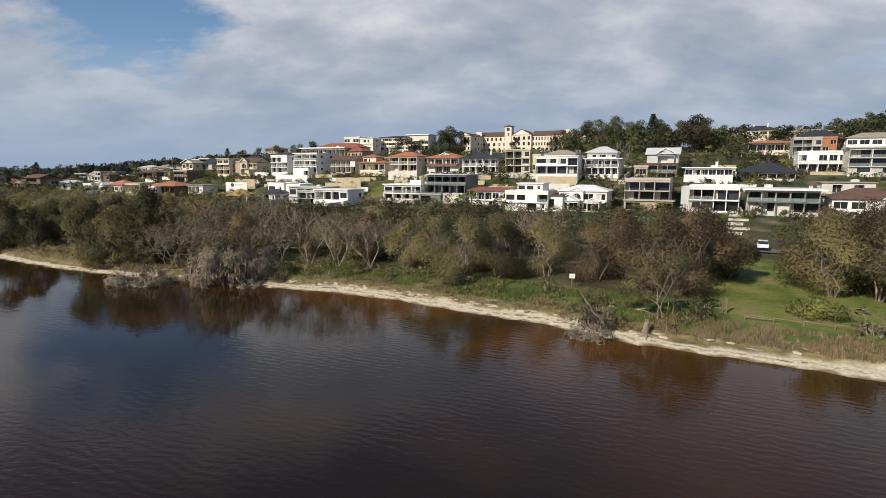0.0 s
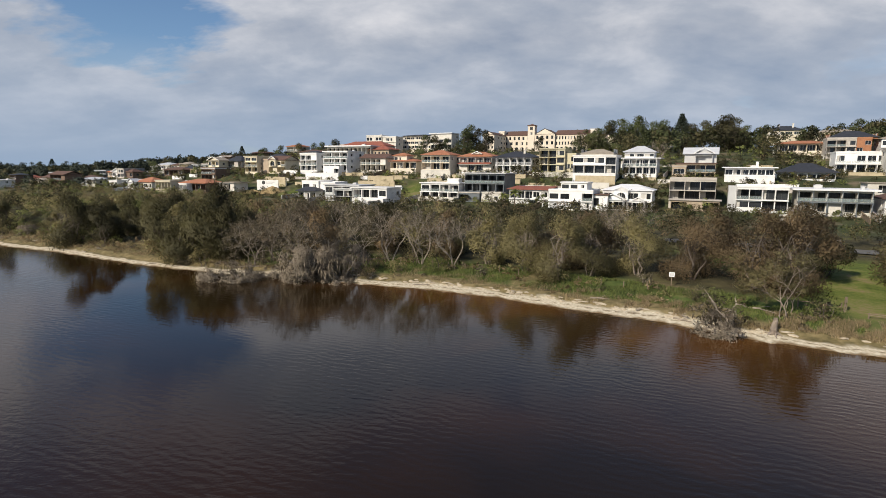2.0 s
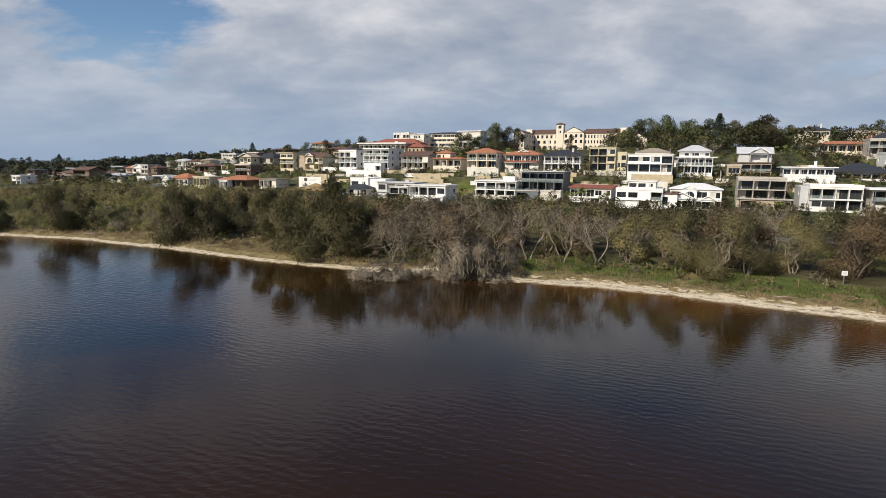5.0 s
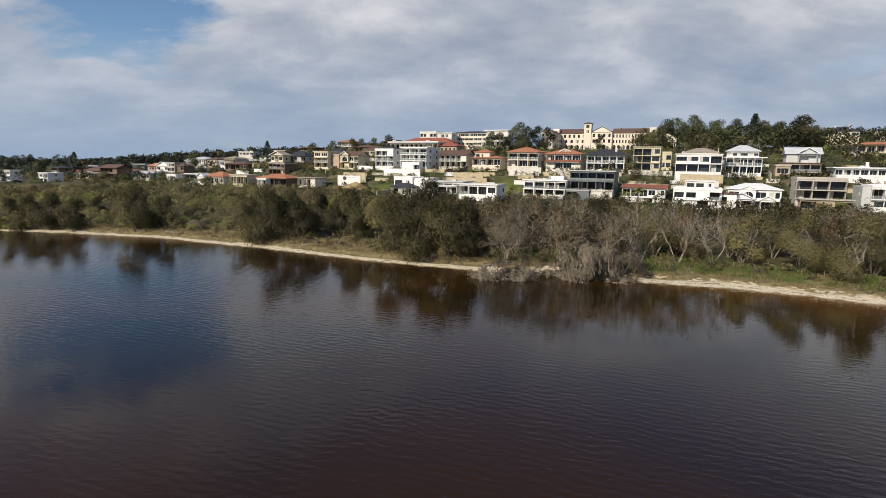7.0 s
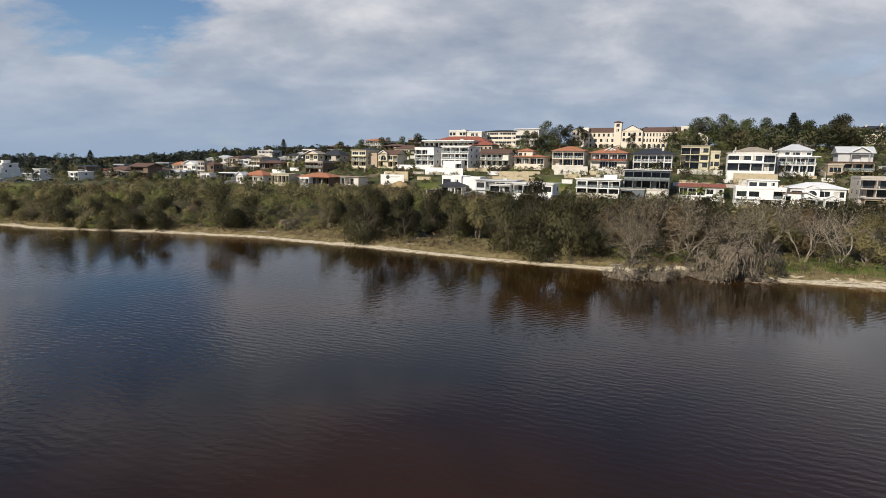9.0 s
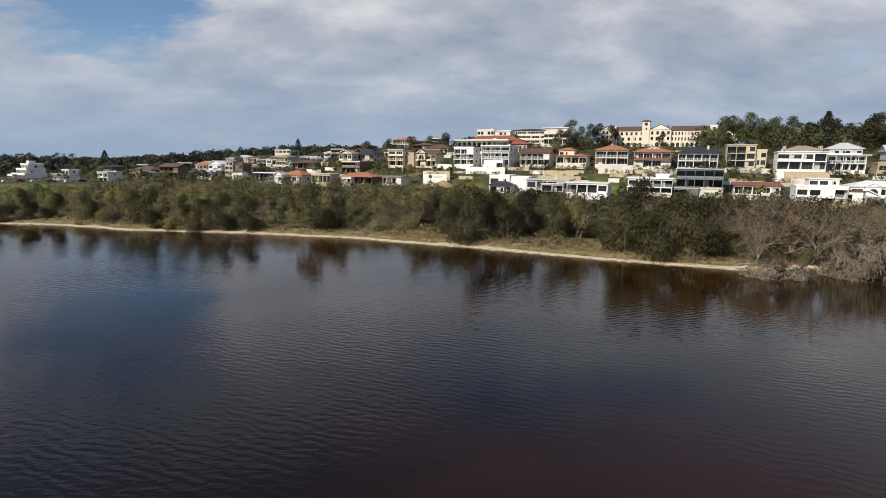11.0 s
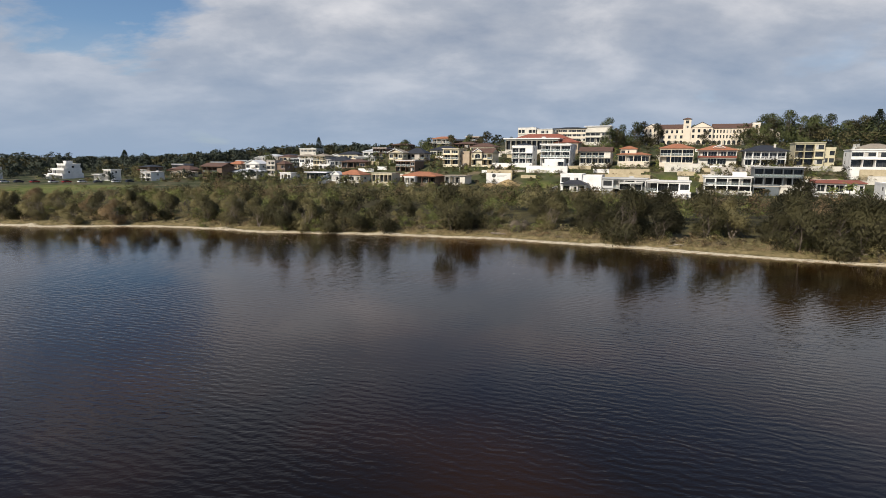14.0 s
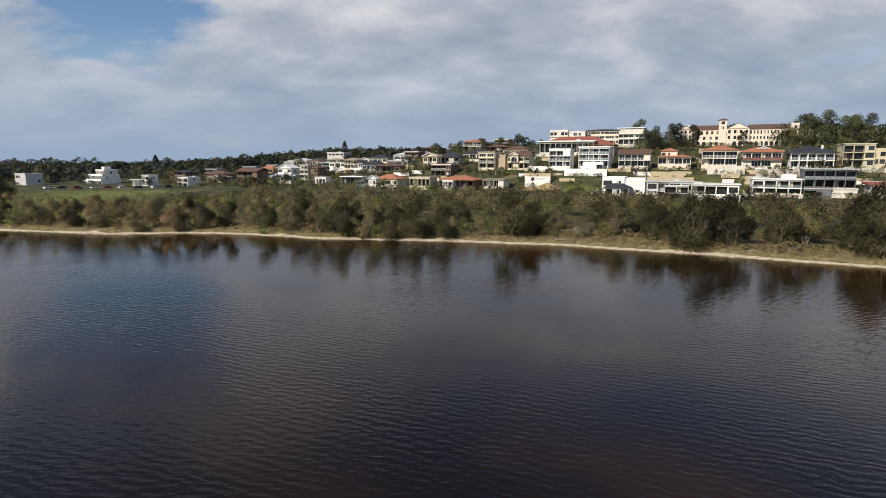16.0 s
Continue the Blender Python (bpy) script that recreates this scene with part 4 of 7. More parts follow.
house(-74.4, 255.8, 15.3, "large white modern house with deep framed balconies", [V(["GGGG", "BBB", "BBB"], 13.6, 14, fh=2.8, over=0.5, rise=0.5, roofmat="white", slab=0.8), V(["SSG"], 9, 4, x=0.5, y=-4.2, z=-1.8, fh=3.0, over=0.02)])
house(-122.6, 275.4, 14.3, "cream three-storey house with framed balconies", [V(["BB", "BB", "WW"], 8.4, 11, wall="cream", fh=2.45, over=0.5, rise=0.35, roofmat="cream"), V(["S", "S"], 5, 10, x=6.4, y=3, wall="tan", fh=2.8, over=0.1, roofmat="tan")])
house(-107.4, 270.0, 14.1, "cream house with a front gable and columned loggias", [V(["BSBB", "WAWB"], 10.8, 10, wall="cream", fh=2.85, rf="ridge", over=0.5, rise=2.2, roofmat="browntile"), V(["A"], 4.2, 2.4, x=-1.8, y=-1.2, z=3.0, wall="cream", fh=3.0, rf="gable", over=0.4, rise=1.4, roofmat="browntile")])
house(-151.6, 296, 13.5, "cream house with a pale low gabled roof", [V(["BBS", "WBW"], 10.2, 11, wall="cream", fh=3.1, rf="gable", over=0.8, rise=1.8, roofmat="beigetile")], wide=0.8, deep=0.6)
house(-141.5, 299.2, 13.9, "house with dark hipped roofs and shaded balconies", [V(["BBBB", "BBSB"], 15, 11, wall="concrete", fh=2.8, rf="hip", over=0.8, rise=2.8, roofmat="darktile", trim="trimdark")], wide=0.75, deep=0.75)

# the ridge
house(135.3, 250.1, 25.5, "low house with a flat orange tiled roof", [V(["BBBBB"], 17.3, 10, wall="butter", fh=2.9, rf="hip", over=1.3, rise=1.3, roofmat="terracotta")])
house(145.5, 233.1, 24.0, "grey and orange brick house under a charcoal hipped roof", [V(["BBW", "BBW"], 10, 11, x=-4, wall="concrete", fh=2.8, over=0.1, roofmat="concrete", trim="trimdark"), V(["WS", "SW"], 5, 12, x=3.6, wall="brick", fh=2.8, over=0.1, roofmat="brick"), V(["S"], 16, 11, y=1, z=5.8, fh=0.4, wall="brick", rf="hip", over=0.6, rise=2.8, roofmat="darktile")])
house(164.5, 224, 23.4, "white apartment house with rows of tall windows", [V(["WWWWWW", "WWWWWW"], 24, 12, fh=3.0, rf="hip", over=0.5, rise=2.2, roofmat="beigetile")])
house(168.9, 325, 36.5, "low cream house with a charcoal roof on the ridge", [V(["WWWW"], 16.7, 10, wall="cream", fh=2.8, rf="hip", over=0.6, rise=2.6, roofmat="darktile")], chimneys=[(4, 3, 3, 4.0, "offwhite"), (-3, 4, 3, 3.6, "offwhite")])
house(192, 316, 35.0, "low cream house with a long pale roof on the ridge", [V(["WWWW"], 20, 10, wall="cream", fh=2.8, rf="hip", over=0.6, rise=1.6, roofmat="beigetile")])
house(-78, 301, 22.5, "long white colonnaded hall with a dull red tiled roof", [V(["BBBBBBBBBB"], 34, 14, wall="offwhite", fh=5.4, over=1.0, rise=0.6, roofmat="white", trim="trimdark"), V(["SSS"], 34, 13, x=4, y=9, z=2, wall="offwhite", fh=4.0, rf="hip", over=0.6, rise=2.6, roofmat="redtile"), V(["TTTTT"], 14, 12, x=22, y=2, z=-1, wall="tan", fh=4.6, rf="hip", over=0.8, rise=2.2, roofmat="redtile", trim="trimdark")], category="hall", wide=0.86, deep=0.9)
house(-67.8, 350, 30.0, "pale pink flat-roofed block on the ridge", [V(["SSSSS", "WWSWW"], 14, 10, x=-6, wall="offwhite", fh=3.2, over=0.1), V(["SSSS", "SWWS"], 12, 10, x=8, wall="offwhite", fh=2.9, over=0.3)], category="institution", wide=0.82, deep=0.9)
house(-40, 350, 28.5, "long cream institutional block with window bands and a charcoal roof", [V(["RRRRRRR", "RRRRRRR", "RRRRRRR"], 22, 14, x=-6, wall="butter", fh=2.75, rf="hip", over=0.8, rise=1.0, roofmat="darktile"), V(["GGGGG", "RRRRR", "SSSSS"], 16, 12, x=13, wall="offwhite", fh=3.1, over=0.8, rise=0.5, roofmat="whiteroof", trim="trimdark")], category="institution", wide=0.92, deep=0.9)
house(0.3, 335.6, 28.0, "cream gabled end of a three-storey institutional wing", [V(["TTT", "TTT", "TTT"], 9, 26, wall="butter", fh=2.9, rf="gable", over=0.3, rise=1.8, roofmat="browntile", trim="trimdark")], category="institution", wide=0.8, deep=0.8)
house(36.3, 343, 27.4, "cream Spanish-style college with arcades, a bell tower and brown tiled roofs",
      [V(["AAAAA", "TTTTT", "TTTTTT"], 17.5, 13, x=-19.5, y=0.5, wall="butter", fh=3.25, rf="ridge", over=0.4, rise=3.0, roofmat="browntile", trim="trimdark"),
       V(["S", "S", "S", "N", "T"], 4.4, 4.4, x=-9.5, y=-1.6, wall="butter", fh=3.1, rf="hip", over=0.5, rise=1.0, roofmat="browntile", trim="trimdark", sides=""),
       V(["SAAS", "TTTT", "TTTT"], 12.5, 14, x=-1.0, y=-1.0, wall="butter", fh=3.4, rf="gable", over=0.15, rise=3.2, roofmat="browntile", trim="trimdark", sides=""),
       V(["AAAAAAAA", "TTTTTTTTTTTT", "TTTTTTTTTTTT"], 21.5, 13, x=16.0, y=0.5, wall="butter", fh=3.25, rf="ridge", over=0.4, rise=3.0, roofmat="browntile", trim="trimdark"),
       V(["A", "T", "T", "T"], 4.0, 5, x=28.6, y=-0.8, wall="butter", fh=3.05, over=0.15, sides="", trim="trimdark"),
       V(["S", "T", "T", "N"], 3.6, 5, x=-29.2, y=-0.8, wall="butter", fh=3.0, over=0.15, sides="", trim="trimdark"),
       V(["TT", "SS"], 10, 12, x=36.5, y=2, z=-0.5, wall="butter", fh=3.6, rf="gable", over=0.3, rise=2.6, roofmat="browntile", trim="trimdark")], category="college", name="college")

# houses of the lower hill towards the inlet
house(-228.8, 335.9, 6.4, "grey brick house of three storeys with stacked windows", [V(["WW", "WW", "WW"], 9, 10, x=-3, wall="concrete", fh=2.8, over=0.3, rise=0.3, roofmat="concrete"), V(["WS", "SW"], 9, 10, x=6, y=2, wall="brownbrick", fh=3.2, rf="hip", over=0.6, rise=1.8, roofmat="browntile")], wide=0.72, deep=0.7)
house(-251.7, 366.1, 6.0, "white house with a broad pale gabled roof", [V(["GWG", "WSW"], 16, 12, fh=3.2, rf="gable", over=0.8, rise=2.4, roofmat="whiteroof")], wide=0.72, deep=0.7)
house(-260.3, 321.4, 5.0, "dark brown house with layered roofs and a brick side wall", [V(["BBBB", "BBBS"], 21, 14, wall="brownbrick", fh=3.0, rf="ridge", over=1.0, rise=2.0, roofmat="browntile", trim="trimdark")], wide=0.72, deep=0.7)
house(-272, 391, 6.0, "house with an orange tiled roof", [V(["WWW", "WWW"], 15, 11, wall="tan", fh=2.9, rf="hip", over=0.7, rise=2.2, roofmat="terracotta")], wide=0.72, deep=0.7)
house(-241, 320.5, 5.4, "low house with long pale grey metal roofs", [V(["GWGW"], 14, 10, x=-6, wall="greypaint", fh=2.8, rf="shed", over=0.8, rise=1.2, roofmat="greyroof"), V(["WGW"], 11, 9, x=8, y=-2, wall="offwhite", fh=2.7, rf="shed", over=0.8, rise=1.0, roofmat="greyroof")], wide=0.75, deep=0.8)
house(-209, 373.6, 12.6, "cream two-storey house on the slope", [V(["GGWG", "BBGG"], 13, 11, wall="cream", fh=2.7, rf="hip", over=0.6, rise=1.6, roofmat="beigetile"), V(["WW"], 7, 9, x=10, y=1, z=0.5, wall="greypaint", fh=3.0, rf="hip", over=0.5, rise=1.3, roofmat="darktile")], wide=0.75, deep=0.9)
house(-191, 346.2, 12.2, "house under a charcoal grey hipped roof", [V(["WGWG"], 18, 12, wall="greypaint", fh=2.8, rf="hip", over=0.7, rise=2.6, roofmat="darktile")], wide=0.72, deep=0.85)
house(-171.3, 321.2, 12.0, "grey house with a flat roof and wide windows", [V(["BBB", "RRR"], 18, 11, wall="greypaint", fh=2.7, over=0.6, rise=0.35, roofmat="greypaint", trim="trimdark")], wide=0.72, deep=0.9)
house(-200, 345.8, 8.8, "white box house with a roof terrace", [V(["GWG"], 11.5, 9, fh=3.8, over=0.3)], wide=0.75, deep=0.7)
house(-258, 441.9, 14.2, "long pale house with low roofs", [V(["WGWGWG"], 22, 12, x=-8, wall="offwhite", fh=3.4, rf="hip", over=0.6, rise=1.8, roofmat="greyroof"), V(["WWW"], 14, 11, x=12, wall="tan", fh=3.2, rf="hip", over=0.6, rise=1.8, roofmat="browntile")], wide=0.75, deep=1)
house(-246, 501.6, 22.0, "pale flat-roofed house near the skyline", [V(["WWWW"], 24, 12, wall="offwhite", fh=3.0, over=0.5)], wide=0.75, deep=1)
house(-172, 366, 15.4, "white house with a grey roof among trees", [V(["WGW", "WWW"], 15, 11, fh=2.9, rf="hip", over=0.6, rise=2.0, roofmat="greyroof")])
house(-222, 405, 13.0, "white low house with a flat roof", [V(["WGWG"], 20, 10, fh=3.3, over=0.7, rise=0.35)])
house(-196, 415, 16.4, "cream house with a grey hipped roof", [V(["WWWW"], 17, 11, wall="cream", fh=3.2, rf="hip", over=0.6, rise=2.2, roofmat="darktile")])
house(-150, 335, 16.5, "brown brick house with a long dark roof", [V(["WGWW"], 20, 11, wall="brownbrick", fh=3.0, rf="hip", over=0.7, rise=2.0, roofmat="browntile")])
house(-126, 318, 18.5, "white house with a dark hipped roof", [V(["WGWW"], 16, 11, wall="offwhite", fh=3.2, rf="hip", over=0.7, rise=2.4, roofmat="darktile")])
house(-103, 322, 21.0, "cream house with a brown tiled roof", [V(["WWG"], 15, 11, wall="cream", fh=3.0, rf="hip", over=0.6, rise=2.2, roofmat="browntile")])
house(-366, 342.7, 1.9, "white three-storey house of stepped terraces with a long blank side",
      [V(["BBBG"], 21, 20, fh=3.0, over=0.06), V(["GBB"], 16.5, 17, x=1.6, y=2.2, z=3.2, fh=2.9, over=0.06), V(["GB"], 11.5, 14, x=3.4, y=4.4, z=6.3, fh=2.7, over=0.2), V(["GG"], 8, 5, x=-6.0, y=-4.2, z=-0.2, fh=2.5, over=0.06),
       V(["S"], 4, 6, x=5.5, y=6.5, z=9.4, fh=1.3, over=0.1)], yaw=-30, wide=0.82, deep=0.62)
house(-323, 319, 3.0, "white flat-roofed house with a carport", [V(["GGG"], 8, 8, x=-5, fh=2.8, over=0.8, rise=0.3), V(["BG", "GW"], 8, 9, x=4, y=2, fh=2.8, over=0.4, rise=0.3)], wide=0.75, deep=0.7)
house(-297.4, 318, 2.2, "white house with an awning beside trees", [V(["GW", "WG"], 9, 9, fh=2.6, over=0.4, rise=0.3)])
house(-403.4, 331, 3.2, "plain grey rendered building", [V(["SS", "WS"], 11, 10, wall="greypaint", fh=2.7, over=0.1, roofmat="greypaint")])
house(-400, 392, 3.5, "white house beyond the reserve", [V(["WGW"], 14, 10, fh=3.6, over=0.4)])
house(-330, 380, 3.6, "house with a red tiled roof beyond the reserve", [V(["WGWW"], 18, 11, wall="tan", fh=3.4, rf="hip", over=0.7, rise=2.2, roofmat="redtile")])
house(-298, 362, 4.6, "brown house with a dark tiled roof", [V(["WGWW"], 18, 11, wall="brownbrick", fh=3.6, rf="hip", over=0.7, rise=2.4, roofmat="browntile")])


OLD = [(o.matrix_basis.translation.x, o.matrix_basis.translation.y) for o in scene.objects if o.parent is None and o.name.split(".")[0] in ("house", "college")]
# many roofs here are dark; dark walls also stand in for cloud shade
STYLES = [("low dark house with a charcoal roof and deep shaded verandas", "brownbrick", "hip", "darktile", 1.1), ("low brown brick house with a brown tiled roof", "brownbrick", "hip", "browntile", 1.3), ("low house with a pale metal roof edge and shaded verandas", "steel", "flat", "greyroof", 0.3),
          ("white flat-roofed house among trees", "white", "flat", "white", 0.35), ("cream house with a weathered tiled roof", "cream", "hip", "beigetile", 1.4), ("low house with a terracotta roof among trees", "offwhite", "hip", "terracotta", 1.4), ("grey house with a gabled metal roof", "greypaint", "gable", "greyroof", 1.6),
          ("brown flat-roofed house with long white balcony edges", "brownbrick", "flat", "whiteroof", 0.28)]
rf_ = random.Random(404)
for v_ in (196, 222, 246, 272, 300, 330):
    for u_ in range(-430, -236, 17):
        u, v = u_ + rf_.uniform(-4, 4), v_ + rf_.uniform(-5, 5)
        x, y = u * CA + v * SA, -u * SA + v * CA
        if min(math.hypot(x - a, y - b) for a, b in OLD) < 16.5 or (x < -262 and y < 300) or lawn_at(x, y) > 0.1:
            continue
        OLD.append((x, y))
        # weighted to dark styles, partly in place of cloud shade on this slope
        lab, wall, kind, tile, rise = rf_.choices(STYLES, [2.4, 2.0, 1.6, 0.4, 0.6, 1.0, 0.8, 1.8])[0]
        two = rf_.random() < 0.35
        fl = [rf_.choice(["BBWB", "GBBW", "BGBB", "BBGB"])] + ([rf_.choice(["BBGB", "BBBW", "RRBB"])] if two else [])
        house(round(x, 1), round(y, 1), round(ground(x, y) + 0.3, 1), lab, [V(fl, rf_.uniform(10, 15), rf_.uniform(8, 10), wall=wall, fh=2.6, rf=kind, over=0.25 if kind == "flat" and two else 0.7, rise=rise, roofmat=tile)], yaw=-24 + rf_.uniform(-8, 8))


def lot_wall(x, y, L, material, yaw, tall=1.5):
    """A boundary wall that steps down the slope between two lots."""
    t = thing("boundary_wall", pose(x, y, 0, 0, 0, yaw), "rendered boundary wall stepping down between two gardens" if material != "timber" else "timber paling fence stepping down between two gardens", "wall" if material != "timber" else "fence", "boundary walls")
    n = max(2, round(L / 2.6))
    ca, sa = math.cos(radians(yaw)), math.sin(radians(yaw))
    for k in range(n):
        y0, y1 = -L * (k + 1) / n, -L * k / n
        z = max(ground(x - sa * q, y + ca * q) for q in (y0, y1))
        bm = bmesh.new()
        box(bm, -0.12, 0.12, y0 + 0.004, y1, z - 2.5, z + tall)
        part("wall_panel", bm, M[material], t)


rl = random.Random(9)
for a_, b_ in OLD[:46]:
    side = rl.choice([-1, 1])
    off = side * rl.uniform(7.8, 9.2)
    x, y = a_ + off * CA, b_ - off * SA
    if b_ < 330 and min(math.hypot(x - p + 2.2, y - q + 5) for p, q in OLD if (p, q) != (a_, b_)) > 7:
        lot_wall(x, y + 4, rl.uniform(9, 15), rl.choice(["white", "offwhite", "limestone", "timber", "concrete"]), -24 + rl.uniform(-3, 3), rl.uniform(1.2, 1.8))


def walling(name, label, x, y, z, w, h, material, yaw=-24, thick=0.5):
    """A retaining wall with a coping, its top at z + h."""
    t = thing(name, pose(x, y, z, 0, 0, yaw), label, "retaining wall", "garden walls")
    bm = bmesh.new()
    n = max(1, round(w / 4))
    for k in range(n):
        box(bm, -w / 2 + w * k / n, -w / 2 + w * (k + 1) / n - 0.02, 0.012 * (k % 2), thick, -3, h)
    part("wall", bm, M[material], t)
    bm = bmesh.new()
    box(bm, -w / 2 - 0.05, w / 2 + 0.05, -0.06, thick + 0.05, h + 0.002, h + 0.12)
    part("coping", bm, M[material], t)
    return t


walling("retaining_wall", "tall white rendered retaining wall below the houses", -79.5, 249.5, 12.2, 19, 2.0, "white")
walling("retaining_wall", "white garden wall below the cream house", -26.0, 230.2, 14.4, 14, 1.5, "offwhite")
walling("retaining_wall", "white garden wall beside the modern house", -98.5, 263, 13.4, 9, 1.8, "white")
walling("retaining_wall", "limestone block retaining wall below the second row", 33.0, 197.4, 13.2, 14, 1.2, "limestone")
walling("retaining_wall", "lower cream garden wall below the second row", 31.5, 193.6, 10.6, 11, 1.5, "offwhite")
walling("retaining_wall", "white terrace wall below the olive block", 20.5, 214, 13.0, 16, 2.4, "offwhite")
walling("retaining_wall", "stepped limestone wall on the vacant slope", -49.5, 232, 11.5, 13, 1.7, "limestone")
walling("retaining_wall", "lower limestone wall on the vacant slope", -50.5, 226, 9.6, 18, 1.6, "limestone")
walling("retaining_wall", "pale terrace wall below the houses", -135, 286, 11.6, 20, 2.0, "offwhite")
walling("retaining_wall", "pale terrace wall in the middle of the hill", -6, 219, 13.2, 24, 1.4, "concrete")
for x, y, w in ((72.2, 147.5, 3.4), (69.9, 141, 4.6), (65.6, 134, 3.6), (63.0, 127, 4.8), (58.6, 120.5, 3.8)):
    walling("retaining_wall", "white terraced garden wall stepping down the lot", x, y, ground(x, y) - 0.2, w, 0.7, "offwhite")
# low garden walls along the slopes between the rows
rw = random.Random(31)
for k in range(150):
    u, v = rw.uniform(-300, 55), rw.choice([rw.uniform(184, 203), rw.uniform(184, 203), rw.uniform(228, 262)])
    x, y = u * CA + v * SA, -u * SA + v * CA
    if min(math.hypot(x - a - 2.4, y - b - 5.5) for a, b in OLD) < 10.5 or v > 240 and u > -60:
        continue
    m_ = rw.choice(["limestone", "offwhite", "concrete", "white", "limestone"])
    walling("retaining_wall", {"limestone": "low limestone garden wall on the slope", "offwhite": "low cream rendered garden wall on the slope", "concrete": "low grey garden wall on the slope", "white": "low white garden wall on the slope"}[m_], x, y, ground(x, y), rw.uniform(4, 9), rw.uniform(0.9, 1.7), m_)
walling("retaining_wall", "limestone slab wall of an empty building lot", -101, 249, 10.8, 12, 1.4, "limestone")

# white site hoarding with a round mark and a line of unreadable writing
hoard = thing("site_hoarding", pose(-102.2, 242, 7.4, 0, 0, -12), "white hoarding wall with a round mark and grey writing", "hoarding")
for k in range(6):
    bm = bmesh.new()
    box(bm, -5.4 + 1.8 * k, -5.4 + 1.8 * (k + 1) - 0.03, 0, 0.3, -1, 3.6)
    part("panel", bm, M["white"], hoard)
bm = bmesh.new()
bmesh.ops.create_cone(bm, cap_ends=True, segments=20, radius1=0.85, radius2=0.85, depth=0.03, matrix=Matrix.Translation((-2.0, -0.02, 2.4)) @ Matrix.Rotation(radians(90), 4, "X"))
part("round_mark", bm, M["trimdark"], hoard)
bm = bmesh.new()
box(bm, -0.8, 3.6, -0.03, -0.004, 2.5, 2.8)
box(bm, -0.8, 2.6, -0.03, -0.004, 2.0, 2.25)
part("writing_bar", bm, M["greypaint"], hoard)


def earth_heap(x, y, rad, tall, label):
    t = thing("earth_heap", pose(x, y, ground(x, y) - 0.3), label, "earth heap")
    bm = bmesh.new()
    rings = [[bm.verts.new((rad * q * math.cos(a) * (1 + 0.2 * noise.noise((q * 3, a, x))), rad * q * math.sin(a), tall * (1 - q) ** 0.8 + 0.25 * noise.noise((a * 2, q * 4, y)))) for a in [2 * math.pi * i / 22 for i in range(22)]] for q in (0.04, 0.3, 0.55, 0.8, 1.0)]
    for r0, r1 in zip(rings, rings[1:]):
        for i in range(22):
            bm.faces.new((r0[i], r1[i], r1[(i + 1) % 22], r0[(i + 1) % 22]))
    bm.faces.new(rings[0])
    part("heap", bm, M["ochre"], t)


earth_heap(-98.5, 237.5, 6.5, 3.2, "ochre heap of bare earth below the building lot")
earth_heap(-106.5, 237.0, 4.5, 1.8, "low ochre heap of bare earth below the hoarding")


# ---- trees ----
def leaf_quads(rng, centres, spread, count, size, aspect=0.42, droop=0.0, shell=0.45):
    """Slim leaves over the outside of clumps; shell is the inner reach as a share of the clump's radius."""
    n = len(centres) * count
    c = np.repeat(np.asarray(centres, dtype=np.float64), count, axis=0)
    sp = np.repeat(np.asarray(spread, dtype=np.float64), count, axis=0)
    off = rng.normal(0, 1, (n, 3))
    off[:, 2] += 0.25
    off /= np.maximum(np.linalg.norm(off, axis=1, keepdims=True), 1e-6)
    p = c + off * sp * (shell + (1.12 - shell) * rng.random((n, 1)) ** 0.6)
    a = rng.normal(0, 1, (n, 3))
    a[:, 2] = a[:, 2] * (1 - abs(droop)) - droop * 1.6
    a /= np.linalg.norm(a, axis=1, keepdims=True)
    b = np.cross(a, rng.normal(0, 1, (n, 3)))
    b /= np.maximum(np.linalg.norm(b, axis=1, keepdims=True), 1e-6)
    s = size * rng.uniform(0.6, 1.4, (n, 1))
    nor = off * 0.42 + (p - np.asarray(centres, dtype=np.float64).mean(axis=0) * (1, 1, 0.75)) * 0.16 + rng.normal(0, 0.06, (n, 3)) + (0, 0, 0.22)
    nor /= np.maximum(np.linalg.norm(nor, axis=1, keepdims=True), 1e-6)
    return np.stack([p - a * s / 2, p + b * s * aspect / 2, p + a * s / 2, p - b * s * aspect / 2], axis=1).reshape(-1, 3), nor


def tube(bm, pts, radii, seg=5):
    rings = []
    for k, p in enumerate(pts):
        d = (pts[min(k + 1, len(pts) - 1)] - pts[max(k - 1, 0)]).normalized()
        q = d.to_track_quat("Z", "Y")
        rings.append([bm.verts.new(p + q @ Vector((radii[k] * math.cos(2 * math.pi * i / seg), radii[k] * math.sin(2 * math.pi * i / seg), 0))) for i in range(seg)])
    for r0, r1 in zip(rings, rings[1:]):
        for i in range(seg):
            bm.faces.new((r0[i], r0[(i + 1) % seg], r1[(i + 1) % seg], r1[i]))


def limb(bm, r, a, b, r0, r1, bend=0.12, seg=5, n=4):
    L = (b - a).length
    pts = [a.lerp(b, k / n) + Vector((r.uniform(-1, 1), r.uniform(-1, 1), r.uniform(-0.4, 0.6))) * L * bend * math.sin(math.pi * k / n) for k in range(n + 1)]
    tube(bm, pts, [r0 + (r1 - r0) * k / n for k in range(n + 1)], seg)
    return pts


